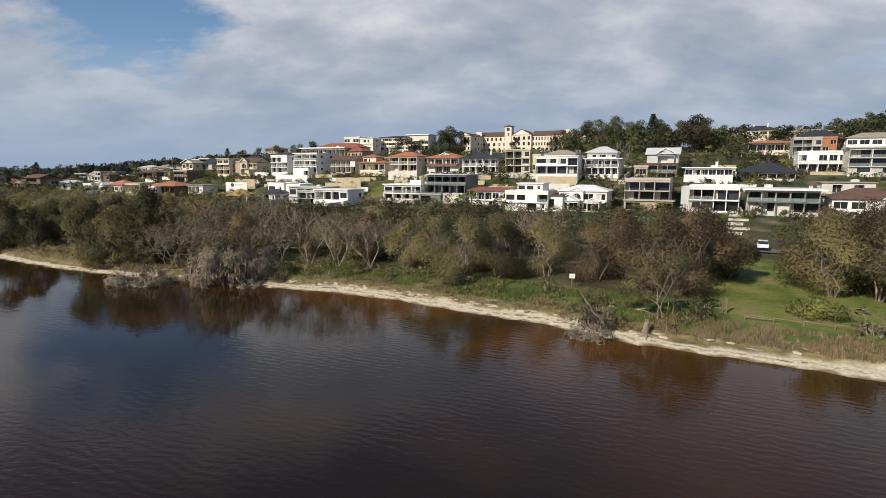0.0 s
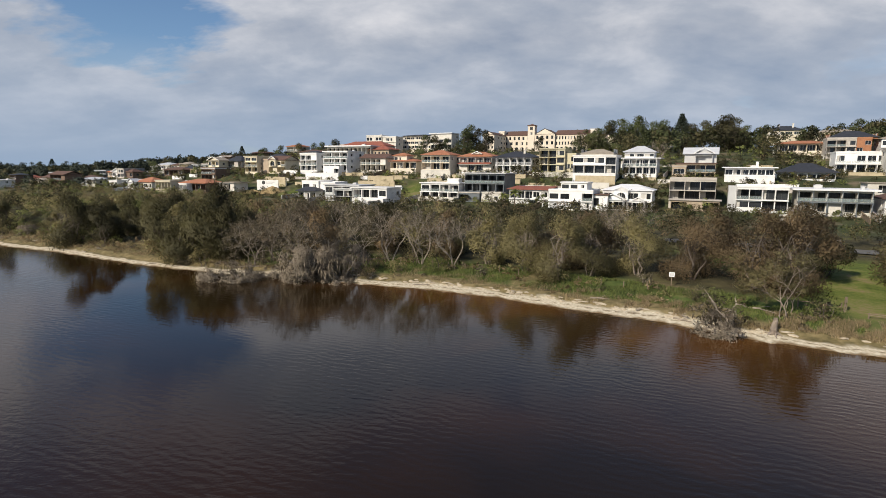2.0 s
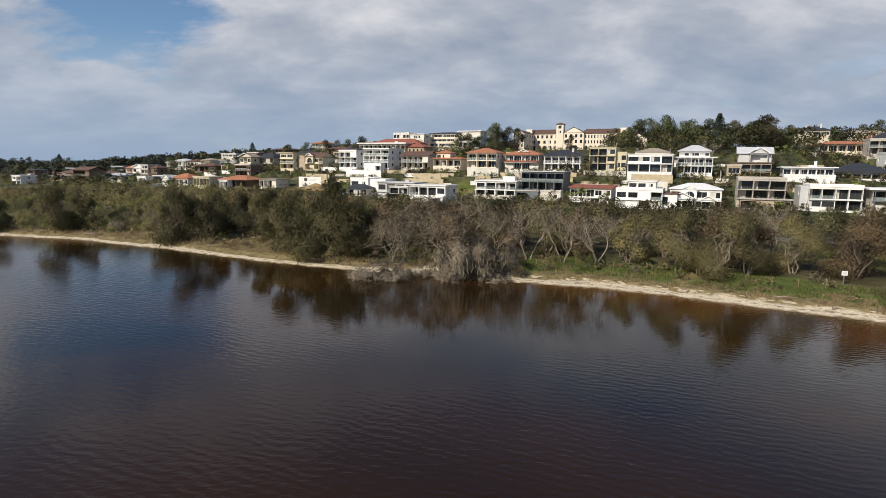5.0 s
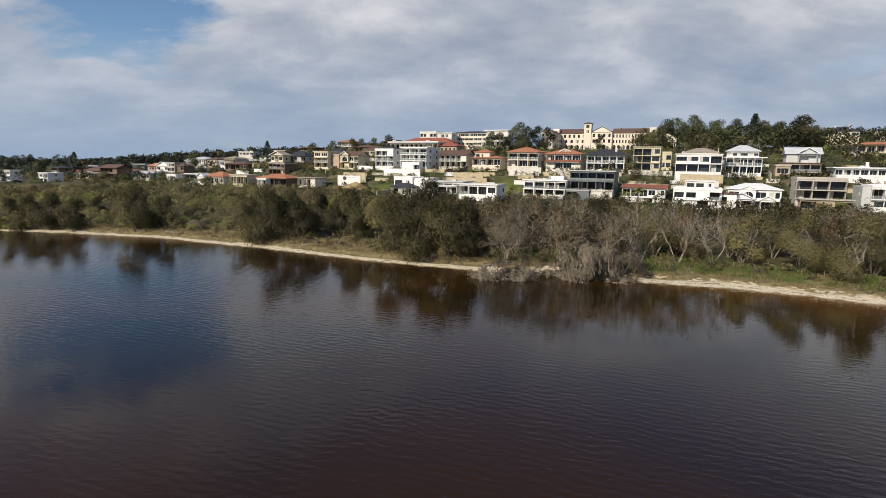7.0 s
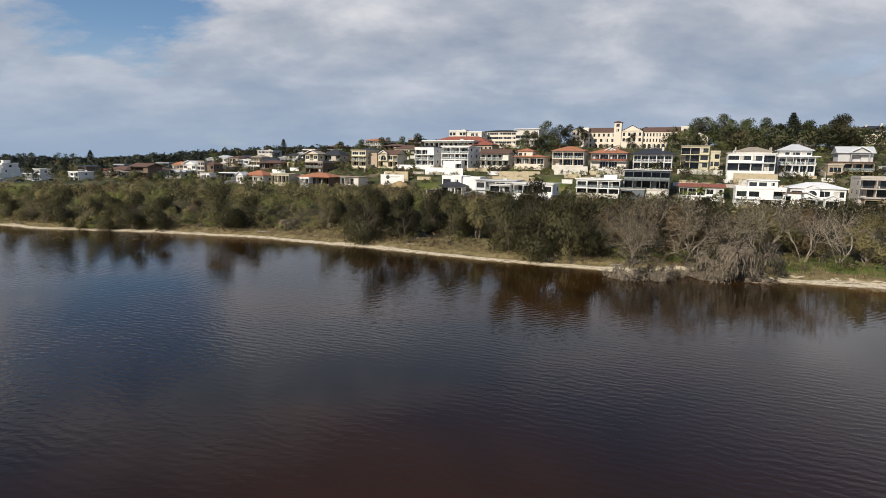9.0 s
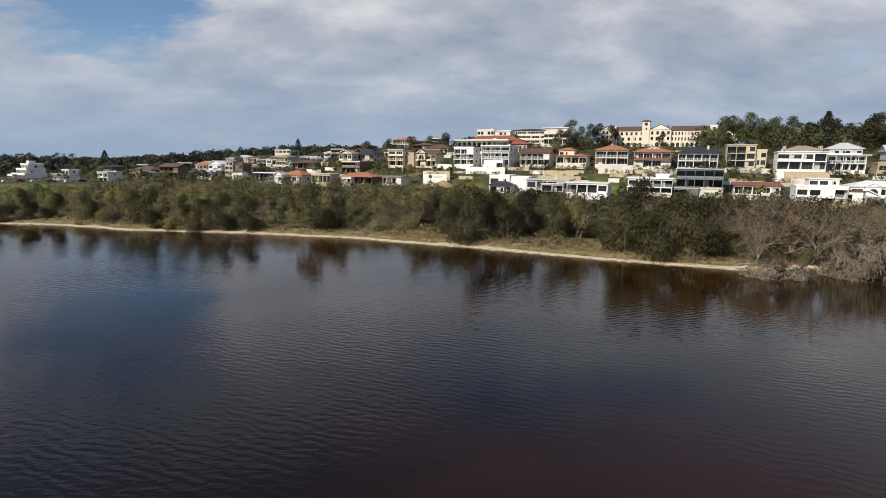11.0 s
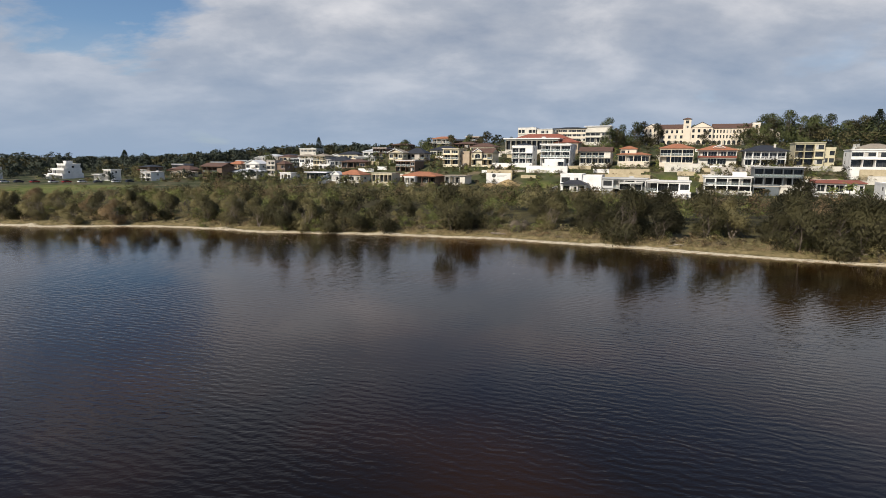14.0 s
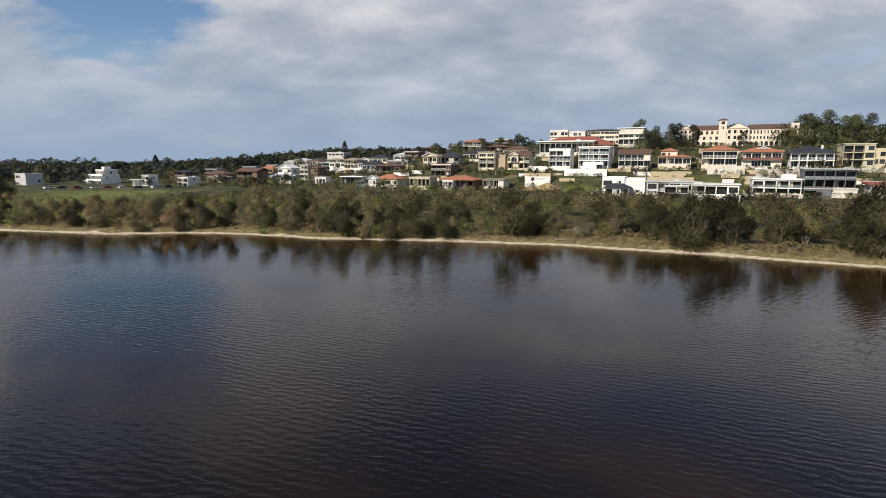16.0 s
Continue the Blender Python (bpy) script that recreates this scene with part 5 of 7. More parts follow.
def broad_tree(seed, h, width, clusters, count, leafsize, stems=3, low=0.15, leaf="leaf_dark", bark="bark", twigs=0, droop=0.0, cl=1.4, name="tree", aspect=0.42, forks=2):
    """Trunk with limbs, and a crown of leaf clumps hung on branch ends. Built at the origin."""
    r, g = random.Random(seed), np.random.default_rng(seed)
    t = new(name)
    bm = bmesh.new()
    tops = []
    for k in range(stems):
        ang = 2 * math.pi * (k + r.random() * 0.6) / stems
        lean = width * r.uniform(0.10, 0.24) if stems > 1 else width * 0.05
        top = Vector((math.cos(ang) * lean, math.sin(ang) * lean, h * r.uniform(0.5, 0.68)))
        base = Vector((math.cos(ang) * 0.15, math.sin(ang) * 0.15, -0.4))
        tops.append(limb(bm, r, base, top, 0.03 * h * (0.8 if stems > 1 else 1.1), 0.010 * h, 0.10, 6, 5))
    cen, spr = [], []
    for k in range(clusters):
        # uneven crown: lobes of differing reach
        th, zz = r.uniform(0, 2 * math.pi), r.random()
        lobe = 1.0 + 0.38 * noise.noise((math.cos(th) * 1.4 + seed, math.sin(th) * 1.4, zz * 2.0))
        reach = width / 2 * lobe * math.sqrt(max(0.06, 1 - max(0, (zz - 0.42) / 0.64) ** 2)) * (0.7 + 0.3 * min(1, zz / 0.3))
        rad = reach * r.random() ** 0.38
        c = Vector((math.cos(th) * rad, math.sin(th) * rad, h * (low + (0.95 - low) * zz)))
        cen.append(c)
        s = cl * r.uniform(0.7, 1.25) * width / 9
        spr.append((s, s, s * 0.72))
        if k % forks == 0:
            st = r.choice(tops)
            a = st[r.randint(2, len(st) - 1)]
            if (c - a).length > 0.4:
                limb(bm, r, a, c, 0.0066 * h, 0.010, 0.12, 3, 2 if h > 10 else 3)
    for k in range(twigs):
        c = r.choice(cen)
        e = c + Vector((r.gauss(0, 1), r.gauss(0, 1), r.gauss(0.2, 0.8))) * width * 0.11
        limb(bm, r, c, e, 0.024, 0.008, 0.15, 3, 2)
    tr = part("trunk", bm, M[bark], t)
    lv, nor = leaf_quads(g, [tuple(c) for c in cen], spr, count, leafsize, aspect, droop)
    quads_mesh("crown", lv, M[leaf], t, nor)
    return t


def lobed_tree(seed, h, width, lobes, count, leafsize, stems=3, low=0.12, leaf="leaf_dark", bark="bark", droop=0.4, aspect=0.16, fat=0.19, name="tree"):
    """Forked stems carrying a crown of separate billowing lobes, each a shell of slim leaves."""
    r, g = random.Random(seed), np.random.default_rng(seed)
    t = new(name)
    bm = bmesh.new()
    tops = []
    for k in range(stems):
        ang = 2 * math.pi * (k + r.random() * 0.6) / stems
        lean = width * r.uniform(0.12, 0.26) if stems > 1 else width * 0.05
        top = Vector((math.cos(ang) * lean, math.sin(ang) * lean, h * r.uniform(0.5, 0.68)))
        tops.append(limb(bm, r, Vector((math.cos(ang) * 0.2, math.sin(ang) * 0.2, -0.4)), top, 0.016 * h, 0.0045 * h, 0.12, 6, 5))
    cen, spr = [], []
    for k in range(lobes):
        th, zz = k * 2.39996 + r.uniform(-0.5, 0.5), ((k * 0.618) % 1.0 + r.uniform(-0.06, 0.06))
        zz = min(1.0, max(0.0, zz))
        side = 1.0 + 0.34 * noise.noise((math.cos(th) * 1.5 + seed * 3.7, math.sin(th) * 1.5, zz * 2.2))
        reach = width / 2 * side * math.sqrt(max(0.04, 1 - max(0, (zz - 0.36) / 0.66) ** 2)) * (0.72 + 0.28 * min(1, zz / 0.3))
        ball = width * fat * r.uniform(0.62, 1.2) * (1.1 - 0.35 * zz)
        rad = max(0.0, reach - ball * 0.7) * (1.0 if k % 4 else r.random())
        c = Vector((math.cos(th) * rad, math.sin(th) * rad, h * (low + (0.97 - low) * zz) - ball * 0.45))
        c.z = max(c.z, ball * 0.55)
        cen.append(tuple(c))
        spr.append((ball, ball, ball * (0.72 + 0.55 * max(0, droop))))
        st = r.choice(tops)
        a = st[r.randint(2, len(st) - 1)]
        if (c - a).length > 0.4:
            limb(bm, r, a, c, 0.0036 * h, 0.015, 0.14, 3, 3)
    part("trunk", bm, M[bark], t)
    lv, nor = leaf_quads(g, cen, spr, count, leafsize, aspect, droop)
    quads_mesh("crown", lv, M[leaf], t, nor)
    return t


def grow(bm, r, p, d, length, rad, level, ends, lift, fork=0.75):
    """A branch that bends, tapers and forks again, down to its twigs."""
    pts = [p]
    n = 4 if level > 3 else 3 if level > 1 else 2
    for k in range(n):
        d = (d + Vector((r.gauss(0, 0.20), r.gauss(0, 0.20), r.gauss(0, 0.16) + lift * (1 if level > 1 else 1.6)))).normalized()
        pts.append(pts[-1] + d * length / n)
    tube(bm, pts, [max(0.012, rad * (1 - 0.42 * k / n)) for k in range(n + 1)], 6 if level > 3 else 4 if level > 2 else 3)
    if level == 0:
        ends.append(pts[-1])
        return
    for k in range(3 if r.random() < 0.55 else 2):
        side = Vector((r.gauss(0, 1), r.gauss(0, 1), r.gauss(0.1, 0.7))).normalized()
        q = pts[-1] if k < 2 else pts[-2]
        grow(bm, r, q, (d + side * fork).normalized(), length * r.uniform(0.6, 0.85), rad * 0.6, level - 1, ends, lift, fork)


def bare_tree(seed, h, stems, levels=5, lift=0.05, fork=0.72, thick=0.17, leaves=0, leaf="leaf_grey", bark="deadwood", strands=0, name="tree"):
    """Bleached forking stems; leaves are sparse dry clumps at the ends, strands are dead twigs that hang down."""
    r, g = random.Random(seed), np.random.default_rng(seed)
    t, bm, ends = new(name), bmesh.new(), []
    for k in range(stems):
        a = 2 * math.pi * (k + r.uniform(0, 0.6)) / stems
        lean = r.uniform(0.25, 0.55)
        grow(bm, r, Vector((math.cos(a) * 0.2, math.sin(a) * 0.2, -0.4)), Vector((math.cos(a) * lean, math.sin(a) * lean, 1)).normalized(), h * 0.33, thick * r.uniform(0.8, 1.15), levels, ends, lift, fork)
    part("trunk", bm, M[bark], t)
    es = np.array([tuple(e) for e in ends])
    if leaves:
        lv, nor = leaf_quads(g, [tuple(e) for e in es], [(0.5, 0.5, 0.45)] * len(es), leaves, 0.42, 0.16, 0.3, 0.1)
        if strands:
            n = len(es) * strands
            b = np.repeat(es, strands, axis=0) + g.normal(0, 0.35, (n, 3))
            L = g.uniform(0.3, 1.3, (n, 1)) * np.minimum(1.0, np.maximum(0.25, b[:, 2:3] / 2.5))
            sw = g.normal(0, 0.42, (n, 3)) * L
            e = b + sw + np.concatenate([np.zeros((n, 2)), -L], axis=1)
            sd = g.normal(0, 1, (n, 3)) * (1, 1, 0.1)
            sd = sd / np.linalg.norm(sd, axis=1, keepdims=True) * 0.05
            m_ = (b + e) / 2 + sw * 0.3
            lv = np.concatenate([lv, np.stack([b, m_ + sd, e, m_ - sd], axis=1).reshape(-1, 3)])
            nn = sd / 0.05 * 0.3 + (b - es.mean(axis=0)) * 0.25 + (0, 0, 0.25)
            nor = np.concatenate([nor, nn / np.linalg.norm(nn, axis=1, keepdims=True)])
        quads_mesh("crown", lv, M[leaf], t, nor)
    return t


def pine_tree(seed, h, width, leaf="leaf_pine"):
    r, g = random.Random(seed), np.random.default_rng(seed)
    t = new("norfolk_pine")
    bm = bmesh.new()
    limb(bm, r, Vector((0, 0, -0.5)), Vector((0, 0, h)), 0.02 * h, 0.03, 0.01, 6, 6)
    cen, spr = [], []
    tiers = 15
    for k in range(tiers):
        z = h * (0.12 + 0.86 * k / tiers)
        rad = width / 2 * (1 - k / tiers) ** 0.8 + 0.2
        for i in range(7):
            a = 2 * math.pi * (i + 0.5 * (k % 2)) / 7 + r.uniform(-0.2, 0.2)
            e = Vector((math.cos(a) * rad, math.sin(a) * rad, z + 0.12 * rad))
            limb(bm, r, Vector((0, 0, z)), e, 0.06, 0.015, 0.05, 3, 2)
            for q in (0.45, 0.72, 0.95):
                cen.append((e.x * q, e.y * q, z + 0.12 * rad * q))
                spr.append((rad * 0.2 + 0.1, rad * 0.2 + 0.1, 0.25 + 0.03 * h * 0.5))
    part("trunk", bm, M["bark"], t)
    lv, nor = leaf_quads(g, cen, spr, 13, 0.62, 0.5)
    quads_mesh("crown", lv, M[leaf], t, nor)
    return t


def palm_tree(seed, h):
    r = random.Random(seed)
    t = new("palm_tree")
    bm = bmesh.new()
    limb(bm, r, Vector((0, 0, -0.4)), Vector((0.3, 0.1, h)), 0.22, 0.16, 0.03, 7, 6)
    part("trunk", bm, M["bark"], t)
    fr = []
    for k in range(22):
        a, el, L = 2 * math.pi * k / 22 + r.uniform(-0.1, 0.1), r.uniform(-0.1, 1.1), r.uniform(2.0, 2.7)
        p, d = Vector((0.3, 0.1, h)), Vector((math.cos(a) * math.cos(el), math.sin(a) * math.cos(el), math.sin(el)))
        side = Vector((-math.sin(a), math.cos(a), 0))
        for i in range(6):
            q = p + d * L / 6
            w0, w1 = 0.34 * math.sin(math.pi * (i + 0.3) / 6.6), 0.34 * math.sin(math.pi * (i + 1.3) / 6.6)
            dip = Vector((0, 0, -0.15))
            fr += [p, q, q + side * w1 + dip, p + side * w0 + dip, p, p - side * w0 + dip, q - side * w1 + dip, q]
            p, d = q, (d + Vector((0, 0, -0.22))).normalized()
    quads_mesh("crown", np.array([tuple(v) for v in fr]), M["leaf_green"], t)
    return t


def set_down(ob, x, y, s=1.0, rot=None, sink=0.0, r=random):
    z = ground(x, y) - sink
    ob.matrix_basis = pose(x, y, z, 0, 0, r.uniform(0, 360) if rot is None else rot) @ Matrix.Diagonal((s, s, s, 1))


PROTO = {}


def plant(kind, x, y, s=1.0, rot=None, sink=0.0, r=random, z=None):
    """Stand a copy of a built plant on the ground; the first of a kind is the plant itself."""
    make, label, category, group = KINDS[kind]
    rz = r.uniform(0, 360) if rot is None else rot
    zz = (ground(x, y) if z is None else z) - sink
    if kind not in PROTO:
        ob = make()
        tagged(ob, label, category, group)
        PROTO[kind] = ob
        ob.matrix_basis = pose(x, y, zz, 0, 0, rz)
    else:
        ob = copy_thing(PROTO[kind], pose(x, y, zz, 0, 0, rz))
    ob.scale = (s, s, s * r.uniform(0.92, 1.1))
    return ob


DARK, BROWN, GREY = "dense dark olive she-oak with drooping foliage", "brownish olive paperbark thinning at the top", "half-dead grey tree with bare twiggy branches"
KINDS = {
    "dark_a": (lambda: lobed_tree(11, 9.0, 8.6, 36, 155, 0.56, 3, -0.02, "leaf_dark", "bark", 0.62, 0.20, 0.23), DARK, "tree", "trees of the shore reserve"),
    "fine_m": (lambda: lobed_tree(43, 8.6, 8.4, 46, 250, 0.27, 4, 0.09, "leaf_mid", "palebark", 0.35, 0.30, 0.20), "olive-green paperbark with pale forked stems", "tree", "trees of the shore reserve"),
    "fine_b": (lambda: lobed_tree(44, 9.0, 8.6, 48, 240, 0.28, 4, 0.07, "leaf_brown", "bark", 0.45, 0.28, 0.20), BROWN, "tree", "trees of the shore reserve"),
    "feathery": (lambda: bare_tree(41, 8.4, 2, 5, 0.07, 0.6, 0.12, 22, "leaf_mid", "palebark"), "sparse olive tree with feathery foliage and a pale leaning trunk", "tree", "trees of the shore reserve"),
    "dark_b": (lambda: lobed_tree(12, 8.4, 7.8, 33, 155, 0.56, 4, -0.02, "leaf_dark", "bark", 0.62, 0.20, 0.235), DARK, "tree", "trees of the shore reserve"),
    "mid_a": (lambda: lobed_tree(13, 8.6, 8.4, 42, 122, 0.41, 4, 0.09, "leaf_mid", "palebark", 0.35, 0.30, 0.205), "olive-green paperbark with pale forked stems", "tree", "trees of the shore reserve"),
    "mid_b": (lambda: lobed_tree(14, 7.6, 7.6, 40, 122, 0.41, 5, 0.10, "leaf_mid", "palebark", 0.35, 0.30, 0.205), "olive-green paperbark with pale forked stems", "tree", "trees of the shore reserve"),
    "brown_a": (lambda: lobed_tree(15, 9.0, 8.6, 44, 118, 0.43, 4, 0.07, "leaf_brown", "bark", 0.45, 0.28, 0.20), BROWN, "tree", "trees of the shore reserve"),
    "brown_b": (lambda: lobed_tree(16, 8.0, 7.8, 40, 118, 0.43, 3, 0.08, "leaf_brown", "palebark", 0.45, 0.28, 0.205), BROWN, "tree", "trees of the shore reserve"),
    "grey_a": (lambda: bare_tree(17, 8.6, 4, 5, 0.03, 0.8, 0.10, 9), GREY, "tree", "trees of the shore reserve"),
    "grey_b": (lambda: bare_tree(18, 6.4, 5, 4, -0.05, 0.9, 0.12, 22, "deadtwig", strands=7), GREY, "tree", "trees of the shore reserve"),
    "bare": (lambda: bare_tree(19, 9.4, 3, 5, 0.05, 0.66, 0.12, 3), "bare dead tree with bleached grey branches", "tree", "trees of the shore reserve"),
    "shrub_g": (lambda: broad_tree(20, 2.6, 3.6, 26, 32, 0.24, 4, 0.05, "leaf_green", "bark", 0, 0.0, 1.5, "shrub", forks=9), "rounded green coastal shrub", "shrub", "shrubs of the reserve"),
    "bush": (lambda: lobed_tree(40, 2.5, 4.8, 26, 230, 0.21, 3, 0.0, "leaf_bush", "bark", 0.0, 0.5, 0.25, "shrub"), "dense rounded light-green bush on the lawn", "shrub", "shrubs of the reserve"),
    "shrub_o": (lambda: broad_tree(21, 3.2, 4.2, 28, 32, 0.26, 4, 0.05, "leaf_mid", "bark", 0, 0.0, 1.6, "shrub", forks=9, aspect=0.3), "spreading olive coastal shrub", "shrub", "shrubs of the reserve"),
    "shrub_d": (lambda: broad_tree(22, 1.6, 2.8, 22, 14, 0.34, 4, 0.04, "leaf_grey", "deadwood", 30, 0.0, 1.3, "shrub", aspect=0.2, forks=4), "low dry grey bush by the bank", "shrub", "shrubs of the reserve"),
    "fallen": (lambda: bare_tree(23, 4.4, 8, 4, -0.16, 0.9, 0.11, 18, "deadtwig", strands=4, name="fallen_branches"), "fallen dead tree head trailing into the water", "fallen tree", "dead trees on the shore"),
    "gum_a": (lambda: lobed_tree(24, 17, 14.5, 32, 115, 0.66, 2, 0.06, "leaf_gum", "bark", 0.0, 0.5, 0.27), "tall round-headed eucalypt on the hill", "tree", "trees of the hill"),
    "gum_b": (lambda: lobed_tree(25, 15, 13, 30, 115, 0.62, 2, 0.05, "leaf_gum", "bark", 0.0, 0.5, 0.28), "tall olive-green eucalypt on the hill", "tree", "trees of the hill"),
    "gum_c": (lambda: lobed_tree(26, 16, 14, 32, 115, 0.66, 2, 0.04, "leaf_dark", "bark", 0.0, 0.5, 0.28), "tall dark-leaved eucalypt on the hill", "tree", "trees of the hill"),
    "garden": (lambda: lobed_tree(27, 4.6, 4.4, 12, 60, 0.34, 2, 0.04, "leaf_dark", "bark", 0.0, 0.45, 0.27, "garden_tree"), "small dark garden tree between houses", "tree", "garden trees"),
    "garden_g": (lambda: lobed_tree(28, 3.6, 4.2, 12, 60, 0.34, 2, 0.02, "leaf_green", "bark", 0.0, 0.45, 0.27, "garden_tree"), "small green garden tree between houses", "tree", "garden trees"),
    "winter": (lambda: bare_tree(29, 10.5, 2, 6, 0.08, 0.5, 0.16), "leafless deciduous tree with fine upright twigs", "tree", "trees of the hill"),
    "pine": (lambda: pine_tree(30, 20, 12), "tiered dark green Norfolk pine", "tree", "trees of the hill"),
    "palm": (lambda: palm_tree(31, 4.5), "garden palm with arching green fronds", "palm", "garden trees"),
}

rv = random.Random(77)


def belt_gap(x, y):
    """Openings in the tree belt: the park lawn, and a clearing by the dead trees."""
    if lawn_at(x, y) > 0.3:
        return True
    v = x * SA + y * CA
    if y > 102 and abs(x - 0.492 * y) < 4.2 and v < 170:
        return True
    return 28 < x < 62 and v < 108 and y - shore(x) > 6 and x + 0.12 * (y - 60) > 27


# trees that stand out, by name
STAND = [("bare", -25.3, 87.3, 1.12), ("bare", -20.1, 85.0, 1.0), ("bare", -14.9, 84.5, 0.95), ("bare", -35.8, 98.8, 1.15), ("grey_a", -45.4, 88.5, 0.98), ("grey_a", -39.0, 84.0, 1.0), ("grey_a", -42.5, 92, 1.1), ("dark_b", -53.8, 89.4, 1.08), ("grey_a", -47.5, 85.0, 0.85), ("grey_b", -35.4, 78.8, 1.2),
         ("grey_b", -31.4, 78.4, 1.0), ("grey_a", -30.5, 88, 1.0), ("bare", 8.5, 86, 1.1), ("bare", 13.5, 88, 1.1), ("brown_b", -40, 97, 1.0), ("mid_b", -9.3, 86.0, 0.95), ("brown_b", -16.5, 91, 1.0), ("fine_m", 0.0, 74.8, 1.02), ("fine_m", 5.0, 77.5, 1.03), ("fine_m", -4.0, 79.5, 0.99), ("brown_a", 6.5, 83, 1.05),
         ("fine_m", 12.2, 78.5, 0.99), ("fine_b", 18.6, 75.0, 1.05), ("fine_b", 24.5, 70, 1.22), ("fine_b", 28.4, 68.5, 1.12), ("fine_b", 22, 79, 0.99), ("fine_m", 31, 79, 1.05), ("fine_b", 31.5, 72.5, 1.1), ("feathery", 20.8, 57.0, 0.9), ("feathery", 22.6, 59.0, 0.75), ("dark_b", 37.2, 76.5, 0.86),
         ("fine_m", 44.6, 66.0, 1.1), ("fine_m", 48.5, 64.0, 1.08), ("fine_b", 53, 66, 1.12), ("fine_m", 57.5, 66.5, 1.25), ("fine_b", 47, 73, 1.2), ("mid_b", 41, 95, 0.85), ("fine_m", 45.6, 69.5, 1.08), ("fine_b", 50.5, 70.5, 1.2), ("fine_m", 55, 74, 1.25), ("fine_m", 52, 78, 1.08), ("brown_b", 60, 80, 1.2), ("fine_m", 61, 70, 1.15), ("mid_a", 66, 82, 1.2),
         ("dark_a", -66.0, 93.2, 1.12), ("dark_b", -61.2, 90.6, 1.15), ("dark_a", -56.8, 90.2, 1.1), ("dark_b", -52.6, 95.0, 0.95), ("dark_a", -61, 101, 1.2), ("mid_b", -70.6, 106.5, 1.05), ("dark_b", -75.5, 107.0, 0.98), ("dark_a", -92.4, 105.0, 1.15), ("dark_b", -85.8, 105.4, 1.0), ("dark_b", -97, 114.5, 0.8), ("mid_a", -104, 119, 0.85),
         ("dark_a", -126.2, 118.8, 1.1), ("dark_b", -121.0, 121.5, 0.85), ("dark_b", -141.5, 119.8, 0.9), ("dark_a", -147.5, 121.0, 0.92), ("dark_b", -153.0, 120.5, 0.85), ("mid_b", -158.5, 121.4, 0.95), ("dark_a", -164.5, 122.4, 0.85), ("mid_a", -170.5, 124.0, 0.8), ("dark_b", -185, 131, 0.78), ("mid_a", -178, 129, 0.75), ("dark_b", -196, 135, 0.75), ("dark_a", -212, 134, 0.7)]
for k, x, y, s in STAND:
    plant(k, x, y, s, r=rv)

# the rest of the reserve: a jittered grid, taller at the front
spots = []
for i in range(-40, 14):
    for j in range(0, 12 if i > -14 else 24):
        x = i * 6.6 + rv.uniform(-2.6, 2.6)
        s = 13 - 8 * smooth(-100, -135, x) + j * 6.4 + rv.uniform(-2.6, 2.6)
        y = shore(x) + s
        v = x * SA + y * CA
        if v > 157 or belt_gap(x, y) or (x > 4 and s < 24) or (x < -262 and y > 178) or min(math.hypot(x - q[1], y - q[2]) for q in STAND) < 4.6:
            continue
        spots.append((s, x, y, v))
        if s > 42:
            for q in range(1 if x > -60 else 2):
                xx, yy = x + rv.uniform(-4, 4), y + rv.uniform(-4, 4)
                if not belt_gap(xx, yy):
                    spots.append((s, xx, yy, v))
spots.sort()
spots = [q for q in spots if q[0] < 96 or q[3] > 90]
near = [q for q in spots if q[0] < 30][:105]
far = [q for q in spots if q not in near]
for s, x, y, v in near:
    if -55 < x < 45:
        k = rv.choices(["dark_a", "mid_a", "mid_b", "brown_a", "brown_b", "grey_a", "bare", "dark_b"], [0.7, 2.0, 1.8, 1.8, 2.0, 0.8, 0.5, 0.6])[0]
    elif -104 < x <= -55:
        k = rv.choices(["dark_a", "dark_b", "mid_a", "brown_b"], [2.4, 2.4, 0.9, 0.4])[0]
    else:
        k = rv.choices(["dark_a", "dark_b", "mid_a", "mid_b", "brown_b", "grey_b", "shrub_o", "shrub_g"], [1.1, 1.1, 1.7, 1.7, 0.8, 0.5, 2.0, 2.0])[0]
    big = (1.7 if k[:5] == "shrub" else 0.95) - 0.25 * smooth(-85, -150, x) - 0.28 * smooth(-54, -66, x) * (1 - smooth(-140, -170, x)) * (1 - smooth(18, 27, s))
    plant(k, x, y, big * rv.uniform(0.8, 1.12), r=rv)

# low shrubs along the bank
for k in range(190):
    x = rv.uniform(-255, 26)
    y = shore(x) + rv.uniform(5.5, 15)
    if belt_gap(x, y):
        continue
    kind = rv.choices(["shrub_g", "shrub_o", "shrub_d"], [1.0, 1.2, 1.4] if x < -55 else [0.6, 0.5, 1.0])[0]
    if x > -30 and rv.random() < 0.6:
        continue
    plant(kind, x, y, rv.uniform(0.5, 1.0), r=rv)
for x, y, s in ((71.5, 143.8, 0.5), (67.0, 137, 0.55), (64.5, 130.5, 0.45), (60.2, 123.6, 0.5), (57.0, 116.5, 0.5), (68, 145, 0.6), (62, 134, 0.5)):
    plant("shrub_g", x, y, s, r=rv)
